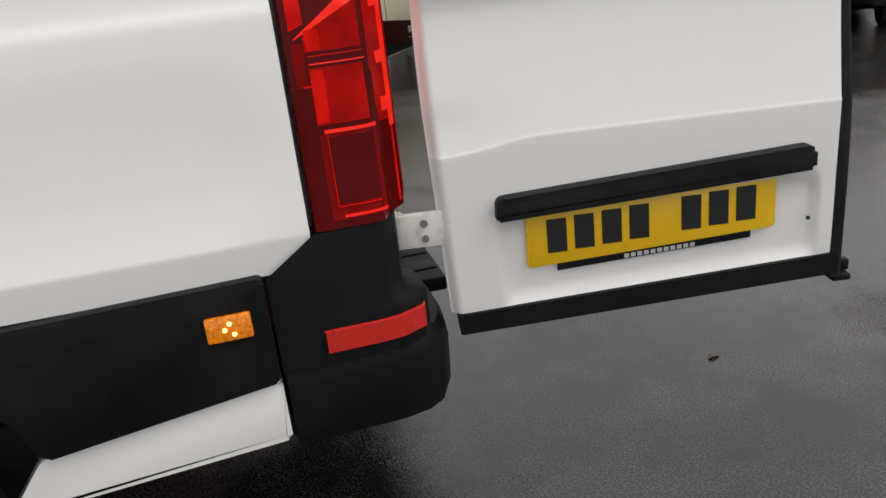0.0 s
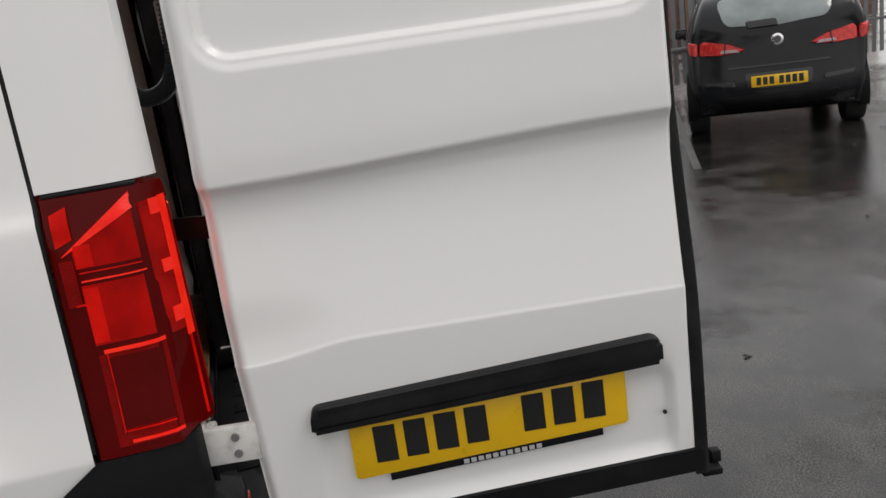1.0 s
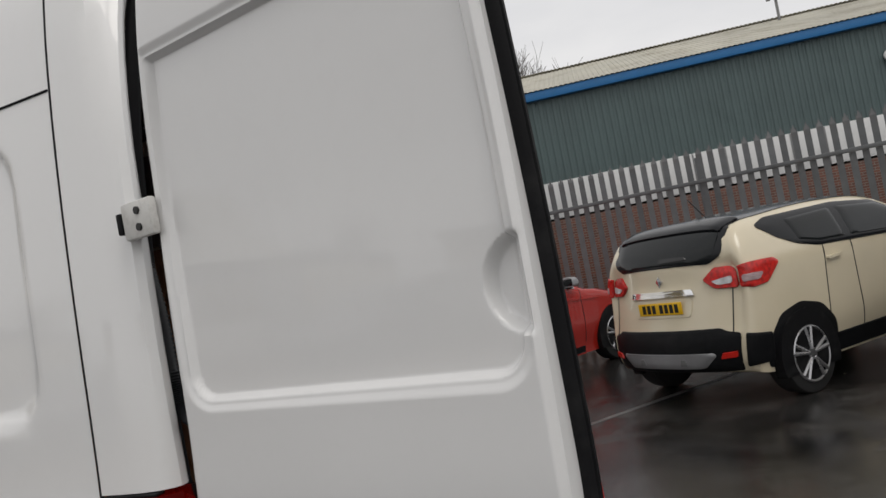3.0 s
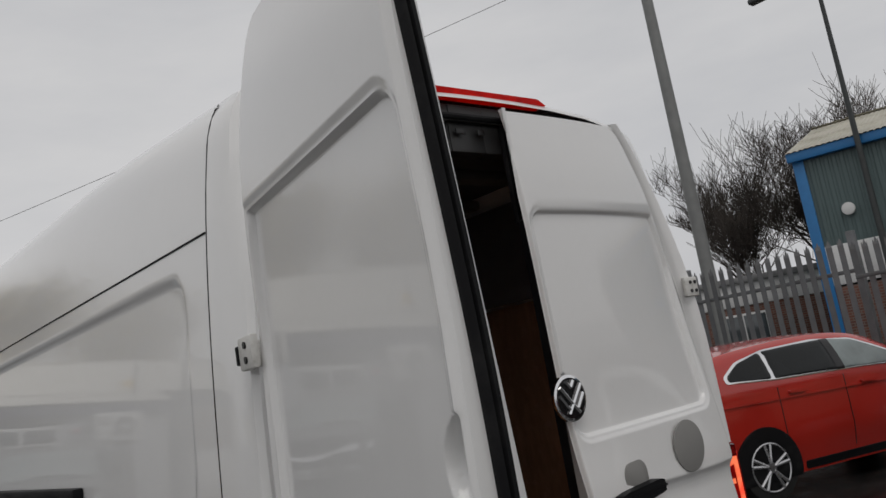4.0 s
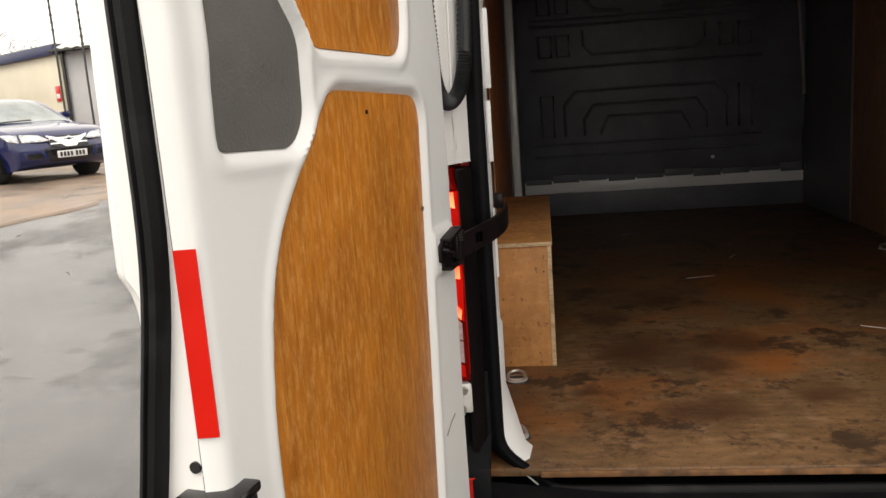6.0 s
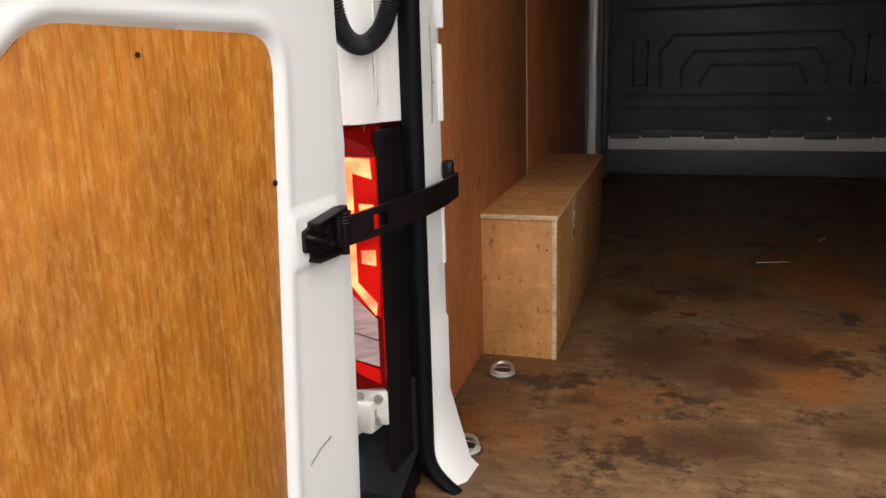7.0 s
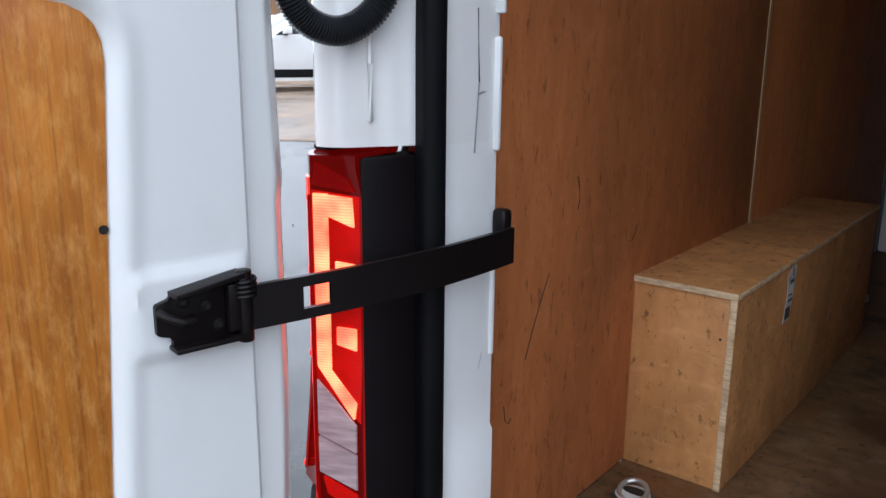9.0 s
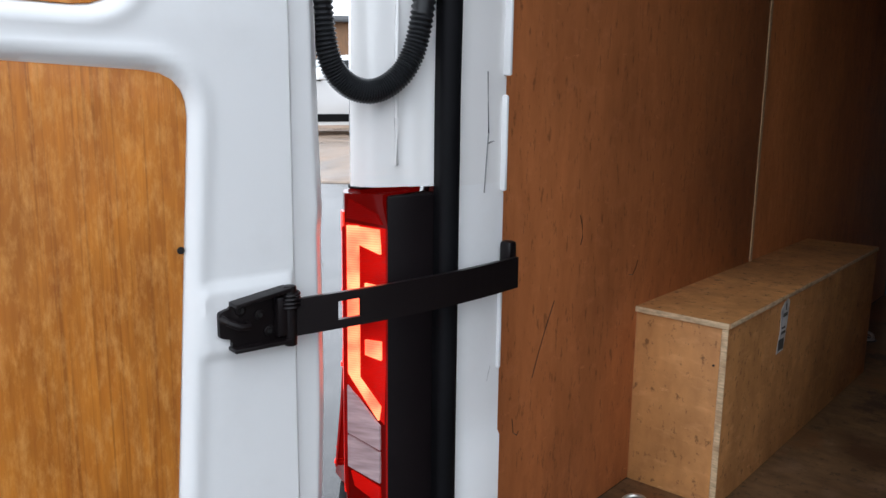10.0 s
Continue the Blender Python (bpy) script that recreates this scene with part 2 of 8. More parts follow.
def wood_material(name, dark, light, coat=0.3, rough=0.35, flake=0.5, streak=(90, 90, 5), patch=1.0, stains=None, spots=(), mottle=None, pale=None, specks=0.0, soft=False, fleck=(74, 74, 19)):
    """Ply: fine vertical grain, short pale flecks and broad uneven patches."""
    m = bpy.data.materials.new(name)
    m.use_nodes = True
    n, l = m.node_tree.nodes, m.node_tree.links
    p = n["Principled BSDF"]
    tc = n.new("ShaderNodeTexCoord")

    def tex(scale, detail, stretch, rough_=0.6):
        mp = n.new("ShaderNodeMapping")
        mp.inputs["Scale"].default_value = stretch
        l.new(tc.outputs["Object"], mp.inputs["Vector"])
        t = n.new("ShaderNodeTexNoise")
        t.inputs["Scale"].default_value, t.inputs["Detail"].default_value, t.inputs["Roughness"].default_value = scale, detail, rough_
        l.new(mp.outputs[0], t.inputs["Vector"])
        return t.outputs["Fac"]

    def ramp(src, a, b, ca, cb):
        r = n.new("ShaderNodeValToRGB")
        r.color_ramp.elements[0].position, r.color_ramp.elements[1].position = a, b
        r.color_ramp.elements[0].color, r.color_ramp.elements[1].color = ca, cb
        l.new(src, r.inputs[0])
        return r.outputs[0]

    def mix(fac, a, b, mode="MIX"):
        x = n.new("ShaderNodeMixRGB")
        x.blend_type = mode
        for sock, v in ((x.inputs["Fac"], fac), (x.inputs[1], a), (x.inputs[2], b)):
            if isinstance(v, (float, int, tuple)):
                sock.default_value = v
            else:
                l.new(v, sock)
        return x.outputs[0]

    s = streak
    grain = tex(1.0, 4.0, s)
    base = ramp(grain, 0.3, 0.72, (*dark, 1), (*light, 1))
    blotch = ramp(tex(4.5 * patch, 4, (1, 1, 0.5)), 0.35, 0.68, (0.62, 0.58, 0.55, 1), (1.15, 1.12, 1.1, 1))
    base = mix(0.75, base, blotch, "MULTIPLY")
    if soft:
        lines = ramp(tex(1.0, 2, (330, 330, 2.2)), 0.56, 0.68, (0, 0, 0, 1), (0.5, 0.5, 0.5, 1))
        base = mix(lines, base, (dark[0] * 0.55, dark[1] * 0.5, dark[2] * 0.5, 1))
    fl = ramp(tex(1.0, 7 if soft else 3, mottle or (s[0] * 0.7, s[1] * 0.7, s[2] * 3.2), 0.68 if soft else 0.6), 0.47 if soft else 0.55, 0.70 if soft else 0.72, (0, 0, 0, 1), (flake, flake, flake, 1))
    base = mix(fl, base, (*pale, 1) if pale else (min(1, light[0] * 1.45), min(1, light[1] * 1.6), min(1, light[2] * 2.2), 1))
    dk = ramp(tex(1.0, 5, (s[0] * 0.45, s[1] * 0.45, s[2] * 1.6), 0.7), 0.62, 0.78, (0, 0, 0, 1), (0.6, 0.6, 0.6, 1))
    base = mix(dk, base, (dark[0] * 0.45, dark[1] * 0.4, dark[2] * 0.4, 1))
    if specks:
        sk = ramp(tex(1.0, 6, fleck, 0.72), 0.575, 0.64, (0, 0, 0, 1), (specks, specks, specks, 1))
        base = mix(sk, base, (dark[0] * 0.28, dark[1] * 0.25, dark[2] * 0.25, 1))
        scuff = ramp(tex(1.0, 5, (22, 22, 60), 0.8), 0.63, 0.68, (0, 0, 0, 1), (specks * 0.5,) * 3 + (1,))
        base = mix(scuff, base, (min(1, light[0] * 1.4), light[1] * 1.6, light[2] * 2.2, 1))
    if stains:
        st = ramp(tex(2.1, 8, (1, 1, 1), 0.62), 0.5, 0.66, (0, 0, 0, 1), (0.85, 0.85, 0.85, 1))
        base = mix(st, base, (*stains[0], 1))
        st2 = ramp(tex(5.2, 9, (1, 1, 1), 0.72), 0.54, 0.60, (0, 0, 0, 1), (0.8, 0.8, 0.8, 1))
        base = mix(st2, base, (*stains[1], 1))
        sp = ramp(tex(42, 4, (1, 1, 1), 0.7), 0.60, 0.66, (0, 0, 0, 1), (0.6, 0.6, 0.6, 1))
        base = mix(sp, base, (*stains[1], 1))
    warp = n.new("ShaderNodeVectorMath")
    if spots:
        nz = n.new("ShaderNodeTexNoise")
        nz.inputs["Scale"].default_value, nz.inputs["Detail"].default_value = 9.0, 6.0
        l.new(tc.outputs["Object"], nz.inputs["Vector"])
        warp.operation = "MULTIPLY_ADD"
        l.new(nz.outputs["Color"], warp.inputs[0])
        warp.inputs[1].default_value, warp.inputs[2].default_value = (0.22, 0.22, 0.0), (-0.11, -0.11, 0.0)
        moved = n.new("ShaderNodeVectorMath")
        l.new(tc.outputs["Object"], moved.inputs[0])
        l.new(warp.outputs[0], moved.inputs[1])
        for sx_, sy_, sr_ in spots:
            ds = n.new("ShaderNodeVectorMath")
            ds.operation = "DISTANCE"
            l.new(moved.outputs[0], ds.inputs[0])
            ds.inputs[1].default_value = (sx_, sy_, 0.645)
            base = mix(ramp(ds.outputs["Value"], sr_ * 0.35, sr_ * 1.1, (0.75, 0.75, 0.75, 1), (0, 0, 0, 1)), base, (0.05, 0.018, 0.007, 1))
    l.new(base, p.inputs["Base Color"])
    p.inputs["Roughness"].default_value = rough
    p.inputs["Coat Weight"].default_value = coat
    p.inputs["Coat Roughness"].default_value = 0.25
    bp = n.new("ShaderNodeBump")
    bp.inputs["Strength"].default_value, bp.inputs["Distance"].default_value = 0.2, 0.002
    l.new(grain, bp.inputs["Height"])
    l.new(bp.outputs[0], p.inputs["Normal"])
    return m


DOOR_PLY = wood_material("varnished_door_ply", (0.44, 0.138, 0.010), (0.63, 0.230, 0.021), coat=0.15, rough=0.5, flake=0.5, streak=(150, 150, 10), patch=1.6, mottle=(84, 84, 30), pale=(0.80, 0.40, 0.11), soft=True)
WALL_PLY = wood_material("brown_wall_ply", (0.46, 0.152, 0.045), (0.60, 0.214, 0.068), coat=0.03, rough=0.6, flake=0.14, streak=(30, 30, 9), patch=0.6, specks=0.6, fleck=(96, 96, 27))
CRATE_PLY = wood_material("pale_box_ply", (0.51, 0.238, 0.078), (0.69, 0.342, 0.120), coat=0.03, rough=0.65, flake=0.2, streak=(24, 24, 14), specks=0.75, fleck=(58, 58, 42))
FLOOR_PLY = wood_material("worn_floor_ply", (0.120, 0.067, 0.031), (0.212, 0.121, 0.057), coat=0.04, rough=0.55, flake=0.35, streak=(14, 40, 14), stains=((0.24, 0.078, 0.016), (0.028, 0.015, 0.009)), mottle=(11, 11, 11), specks=0.55,
                          spots=[(-0.33, 1.45, 0.13), (-0.464, 0.89, 0.19), (-0.292, 0.74, 0.10), (-0.18, 0.95, 0.16), (-0.36, 0.40, 0.12), (-0.05, 0.5, 0.10), (-0.62, 0.55, 0.07), (-0.55, 1.25, 0.09)])
DULL_PLY = wood_material("dull_brown_wall_ply", (0.31, 0.182, 0.112), (0.43, 0.26, 0.165), coat=0.05, rough=0.6, flake=0.15, streak=(30, 30, 9), patch=0.6)
# darker copy of the grey metal, with shade put into its colour
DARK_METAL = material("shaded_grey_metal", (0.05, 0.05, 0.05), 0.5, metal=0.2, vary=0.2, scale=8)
SILL_EDGE = material("worn_ply_edge", (0.16, 0.075, 0.030), 0.75, vary=0.5, scale=30, stain=(0.02, 0.014, 0.01), stain_scale=12, stain_amount=0.9)
EDGE_PLY = material("ply_edge", (0.5, 0.33, 0.18), 0.7, vary=0.3, scale=60, stretch=(1, 1, 6))


# ---------------------------------------------------------------- building helpers
def mesh_part(name, verts, faces, mat, parent=None, label="", smooth=True, mats=None, fmat=None, auto=None):
    me = bpy.data.meshes.new(name)
    me.from_pydata([tuple(v) for v in verts], [], faces)
    me.update()
    for mm in (mats or [mat]):
        me.materials.append(mm)
    if fmat is not None:
        me.polygons.foreach_set("material_index", fmat)
    if smooth:
        me.polygons.foreach_set("use_smooth", [True] * len(me.polygons))
        if auto:
            me.set_sharp_from_angle(angle=radians(auto))
    ob = new(name, me)
    if parent:
        ob.parent = parent
    if label:
        ob["label"] = label
    return ob


def part(name, bm, mat, parent=None, label="", smooth=True, auto=35):
    bmesh.ops.recalc_face_normals(bm, faces=bm.faces)
    me = bpy.data.meshes.new(name)
    bm.to_mesh(me)
    bm.free()
    me.materials.append(mat)
    if smooth:
        me.polygons.foreach_set("use_smooth", [True] * len(me.polygons))
        me.set_sharp_from_angle(angle=radians(auto))
    ob = new(name, me)
    if parent:
        ob.parent = parent
    if label:
        ob["label"] = label
    return ob


def rounded_box(a, b, bevel=0.006, seg=2, bm=None):
    bm = bm or bmesh.new()
    c = [(p + q) / 2 for p, q in zip(a, b)]
    d = [max(1e-4, abs(q - p)) for p, q in zip(a, b)]
    made = bmesh.ops.create_cube(bm, size=1, matrix=Matrix.Translation(c) @ Matrix.Diagonal((*d, 1)))
    if bevel:
        edges = list({e for v in made["verts"] for e in v.link_edges})
        bmesh.ops.bevel(bm, geom=edges, offset=min(bevel, min(d) * 0.45), segments=seg, affect="EDGES", profile=0.5)
    return bm


def prism(outline, depth, plane="xz", base=0.0, bevel=0.0, seg=2, bm=None):
    """An outline of points in a plane, pulled out by depth along the third axis from base."""
    bm = bm or bmesh.new()

    def at(p, d):
        return {"xz": (p[0], d, p[1]), "yz": (d, p[0], p[1]), "xy": (p[0], p[1], d)}[plane]

    lo = [bm.verts.new(at(p, base)) for p in outline]
    hi = [bm.verts.new(at(p, base + depth)) for p in outline]
    bm.faces.new(lo)
    top = bm.faces.new(list(reversed(hi)))
    k = len(outline)
    for i in range(k):
        bm.faces.new((lo[i], hi[i], hi[(i + 1) % k], lo[(i + 1) % k]))
    if bevel:
        bmesh.ops.bevel(bm, geom=list(top.edges), offset=bevel, segments=seg, affect="EDGES", profile=0.5)
    return bm


def cylinder(r, depth, axis="z", at=(0, 0, 0), seg=24, r2=None, bevel=0.0, bm=None):
    bm = bm or bmesh.new()
    turn = {"z": Matrix(), "x": Matrix.Rotation(radians(90), 4, "Y"), "y": Matrix.Rotation(radians(-90), 4, "X")}[axis]
    made = bmesh.ops.create_cone(bm, cap_ends=True, segments=seg, radius1=r, radius2=r if r2 is None else r2, depth=depth, matrix=Matrix.Translation(at) @ turn)
    if bevel:
        edges = [e for e in {e for v in made["verts"] for e in v.link_edges} if len(e.link_faces) == 2 and max(len(f.verts) for f in e.link_faces) > 4]
        bmesh.ops.bevel(bm, geom=edges, offset=bevel, segments=2, affect="EDGES", profile=0.5)
    return bm


def tube(points, r, seg=10, bm=None, flat=1.0, closed=False):
    """A round rod along points."""
    bm = bm or bmesh.new()
    pts = [Vector(p) for p in points]
    rings = []
    for i, p in enumerate(pts):
        a, b = pts[max(0, i - 1)], pts[min(len(pts) - 1, i + 1)]
        t = (b - a).normalized()
        side = t.cross(Vector((0, 0, 1)))
        if side.length < 1e-3:
            side = t.cross(Vector((0, 1, 0)))
        side.normalize()
        up = side.cross(t).normalized()
        rr = r[i] if isinstance(r, (list, tuple)) else r
        rings.append([bm.verts.new(p + rr * (math.cos(2 * math.pi * k / seg) * side * flat + math.sin(2 * math.pi * k / seg) * up)) for k in range(seg)])
    for a, b in zip(rings, rings[1:]):
        for k in range(seg):
            bm.faces.new((a[k], a[(k + 1) % seg], b[(k + 1) % seg], b[k]))
    bm.faces.new(list(reversed(rings[0])))
    bm.faces.new(rings[-1])
    return bm


def round_outline(pts, r, seg=5):
    """The outline with its corners rounded by r (one number or one per corner)."""
    out = []
    k = len(pts)
    for i in range(k):
        p, a, b = Vector(pts[i]), Vector(pts[i - 1]), Vector(pts[(i + 1) % k])
        rr = r[i] if isinstance(r, (list, tuple)) else r
        da, db = (a - p), (b - p)
        t = min(rr, da.length * 0.45, db.length * 0.45)
        s, e = p + da.normalized() * t, p + db.normalized() * t
        for j in range(seg + 1):
            f = j / seg
            q = (1 - f) ** 2 * s + 2 * f * (1 - f) * p + f * f * e
            out.append((q.x, q.y))
    return out


def smooth01(a, b, x):
    t = max(0.0, min(1.0, (x - a) / (b - a)))
    return t * t * (3 - 2 * t)


def spline_table(table, x):
    """Smooth (Catmull-Rom) reading of a table."""
    if x <= table[0][0]:
        return table[0][1]
    if x >= table[-1][0]:
        return table[-1][1]
    k = next(i for i in range(len(table) - 1) if x <= table[i + 1][0])
    x0, x1 = table[k][0], table[k + 1][0]
    y0, y1 = table[k][1], table[k + 1][1]
    m0 = (y1 - table[k - 1][1]) / (x1 - table[k - 1][0]) if k else (y1 - y0) / (x1 - x0)
    m1 = (table[k + 2][1] - y0) / (table[k + 2][0] - x0) if k + 2 < len(table) else (y1 - y0) / (x1 - x0)
    h, t = x1 - x0, (x - x0) / (x1 - x0)
    return (2 * t**3 - 3 * t**2 + 1) * y0 + (t**3 - 2 * t**2 + t) * h * m0 + (-2 * t**3 + 3 * t**2) * y1 + (t**3 - t**2) * h * m1


def sd_round_rect(x, y, cx, cy, hx, hy, r):
    """Signed distance to a rounded rectangle: below 0 inside."""
    dx, dy = abs(x - cx) - (hx - r), abs(y - cy) - (hy - r)
    return math.hypot(max(dx, 0), max(dy, 0)) + min(max(dx, dy), 0) - r


def grid_mesh(nu, nv, fn):
    verts = [fn(i / (nu - 1), j / (nv - 1)) for j in range(nv) for i in range(nu)]
    faces = [(j * nu + i, j * nu + i + 1, (j + 1) * nu + i + 1, (j + 1) * nu + i) for j in range(nv - 1) for i in range(nu - 1)]
    return verts, faces


def thing(name, label, category, at=(0, 0, 0), rz=0, group="", kind=""):
    ob = new(name)
    ob.empty_display_size = 0.2
    ob.matrix_basis = pose(*at, 0, 0, rz)
    return tagged(ob, label, category, group, kind)


# ---------------------------------------------------------------- the panel van
CX = -0.02          # the van's middle plane
FLOOR_Z = 0.645     # load floor
VAN_W = [(0.44, 1.000), (0.60, 1.004), (0.80, 1.0055), (0.86, 1.0095), (0.866, 1.0098), (0.872, 1.0092), (0.90, 1.0055), (1.0, 0.993), (1.15, 0.982), (1.235, 0.9755), (1.262, 0.9730), (1.270, 0.9700), (1.282, 0.9640), (1.31, 0.958), (1.45, 0.950),
         (1.70, 0.938), (1.95, 0.922), (2.165, 0.902), (2.33, 0.880), (2.45, 0.853), (2.52, 0.80), (2.545, 0.70)]
van = thing("panel_van", "white high-roof panel van with one rear door open", "van")


def van_w(z):
    return spline_table(VAN_W, z)


SIDE_Z = [0.80, 0.84, 0.856, 0.86, 0.864, 0.868, 0.872, 0.88, 0.93, 0.99, 1.06, 1.14, 1.20, 1.235, 1.25, 1.258, 1.266, 1.274, 1.282, 1.29, 1.31, 1.34, 1.38, 1.44, 1.475, 1.487, 1.499, 1.511, 1.523, 1.54, 1.6, 1.7, 1.8, 1.9, 1.98, 2.03,
          2.05, 2.062, 2.074, 2.086, 2.098, 2.11, 2.13, 2.155, 2.165, 2.175, 2.2, 2.26, 2.33, 2.39, 2.45, 2.49, 2.52]
ROOF = [(0.75, 2.536), (0.66, 2.550), (0.5, 2.561), (0.3, 2.568), (0.12, 2.571)]


def van_profile(y):
    """The cross-section of the shell at y, from the left sill over the roof to the right sill."""
    top = spline_table([(0.05, 2.553), (0.2, 2.572), (1.2, 2.65), (3.5, 2.69), (4.4, 2.65), (4.9, 2.46), (5.4, 2.02), (5.85, 1.42), (6.3, 1.22), (6.6, 1.05), (6.72, 0.85)], y)
    nar = spline_table([(0.2, 1.0), (4.5, 1.0), (5.3, 0.99), (6.0, 0.95), (6.5, 0.80), (6.72, 0.62)], y)
    half = []
    for z in SIDE_Z:
        w = van_w(z)
        if y < 4.0:
            d = sd_round_rect(y, z, 2.1, 1.785, 1.74, 0.305, 0.10)
            w -= 0.015 * smooth01(0.008, -0.016, d)
            d2 = sd_round_rect(y, z, 0.62, 1.02, 0.34, 0.14, 0.10)
            w -= 0.006 * smooth01(0.02, -0.04, d2)
        half.append((w, z))
    half += ROOF
    k = (top - 0.8) / (2.572 - 0.8)
    k2 = (top - 2.165) / (2.572 - 2.165)
    if top > 2.45:
        half = [(w * nar, z if z < 2.165 else 2.165 + (z - 2.165) * k2) for w, z in half]
    else:
        half = [(w * nar, 0.8 + (z - 0.8) * k if z > 1.0 or k < 0.6 else min(z, top)) for w, z in half]
    return [(CX - w, z) for w, z in half] + [(CX, top)] + [(CX + w, z) for w, z in reversed(half)]


ys = [0.219, 0.25, 0.30, 0.335, 0.35, 0.362, 0.374, 0.386, 0.40, 0.43, 0.5, 0.62, 0.8, 1.0, 1.25, 1.5, 1.8, 2.1, 2.4, 2.7, 3.0, 3.3, 3.55, 3.7, 3.79, 3.815, 3.83, 3.845, 3.86, 3.9, 4.0, 4.2,
      4.4, 4.6, 4.8, 5.0, 5.2, 5.4, 5.6, 5.8, 6.0, 6.2, 6.4, 6.55, 6.65, 6.72]
rings = [[(x, y, z) for x, z in van_profile(y)] for y in ys]
nr = len(rings[0])
sv = [p for r in rings for p in r]
sf = [(i * nr + j, (i + 1) * nr + j, (i + 1) * nr + j + 1, i * nr + j + 1) for i in range(len(rings) - 1) for j in range(nr - 1)]
sf.append(tuple((len(rings) - 1) * nr + j for j in range(nr)))
body_shell = mesh_part("body_shell", sv, sf, WHITE, van, auto=50)


def side_x(y, z, out=0.0, side=-1):
    w = van_w(z)
    if 0.2 < y < 4.0:
        w -= 0.015 * smooth01(0.008, -0.016, sd_round_rect(y, z, 2.1, 1.785, 1.74, 0.305, 0.10))
    return CX + side * (w + out)


# thin dark joints of the panels
for side in (-1, 1):
    part("panel_joint", tube([(CX + side * (van_w(z) - 0.004), 0.216, z) for z in [0.82 + 0.03 * k for k in range(57)]], 0.0045, 6), RUBBER, van)
    part("panel_joint", tube([(side_x(y, 2.163, 0.0015, side), y, 2.163) for y in [0.22 + 0.12 * k for k in range(34)]], 0.0027, 6), RUBBER, van)
    part("panel_joint", tube([(side_x(3.98, z, 0.001, side), 3.98, z) for z in [0.82 + 0.05 * k for k in range(27)]], 0.005, 6), RUBBER, van)
    rail = rounded_box((min(side_x(1.9, 1.54, 0.0, side), side_x(1.9, 1.54, 0.035, side)), 1.3, 1.525), (max(side_x(1.9, 1.54, 0.0, side), side_x(1.9, 1.54, 0.035, side)), 2.75, 1.565), 0.006)
    part("door_rail", rail, PLASTIC, van, "black sliding door rail")
    # cab door glass, mirror
    gv, gf = grid_mesh(10, 8, lambda a, b: (side_x(4.5, 1.5 + 0.5 * b, 0.012, side) + side * -0.03 * a, 4.03 + (1.05 - 0.35 * b) * a, 1.48 + 0.55 * b))
    mesh_part("cab_window", gv, gf, GLOSS_BLACK, van)
    part("pillar_trim", rounded_box((min(CX + side * 0.93, CX + side * 0.968), 3.985, 1.45), (max(CX + side * 0.93, CX + side * 0.968), 4.05, 2.06), 0.004), GLOSS_BLACK, van)
    mir = part("door_mirror", rounded_box((CX + side * 1.085 - 0.10, 4.15, 1.48), (CX + side * 1.085 + 0.10, 4.27, 1.84), 0.04, 3), PLASTIC, van, "black door mirror")
    part("mirror_arm", tube([(CX + side * 0.93, 4.24, 1.58), (CX + side * 1.03, 4.22, 1.60)], 0.045, 10), PLASTIC, mir)
    part("mirror_glass", rounded_box((CX + side * 1.085 - 0.08, 4.144, 1.62), (CX + side * 1.085 + 0.08, 4.152, 1.81), 0.003), GLOSS_BLACK, mir)
    part("mirror_glass", rounded_box((CX + side * 1.085 - 0.08, 4.144, 1.51), (CX + side * 1.085 + 0.08, 4.152, 1.60), 0.003), GLOSS_BLACK, mir)



def post_shift(z):
    """How far the opening leans inward with height."""
    return spline_table([(1.45, 0.0), (1.7, 0.006), (1.95, 0.026), (2.1, 0.05), (2.25, 0.085), (2.36, 0.12), (2.44, 0.155), (2.53, 0.21)], z)


def pillar_path(z):
    """The plan of the rear corner post at a height, from the side joint round to the load opening (left side)."""
    s = post_shift(z)
    w = van_w(z)
    lean = 0.05 * smooth01(1.7, 2.55, z)
    pts = [(CX - w, 0.212), (CX - w, 0.15), (CX - w + 0.002, 0.10), (CX - w + 0.010, 0.065), (-0.955 + s, 0.040), (-0.940 + s, 0.028), (-0.925 + s, 0.030), (-0.910 + s, 0.040), (-0.904 + s, 0.046),
           (-0.893 + s, 0.066), (-0.889 + s, 0.076), (-0.884 + s, 0.080), (-0.879 + s, 0.090), (-0.866 + s, 0.112), (-0.848 + s, 0.134), (-0.840 + s, 0.15), (-0.834 + s, 0.215), (-0.848 + s, 0.226), (-0.90 + s, 0.23)]
    return [(x, y + lean * (1 - smooth01(0.05, 0.2, y))) for x, y in pts]


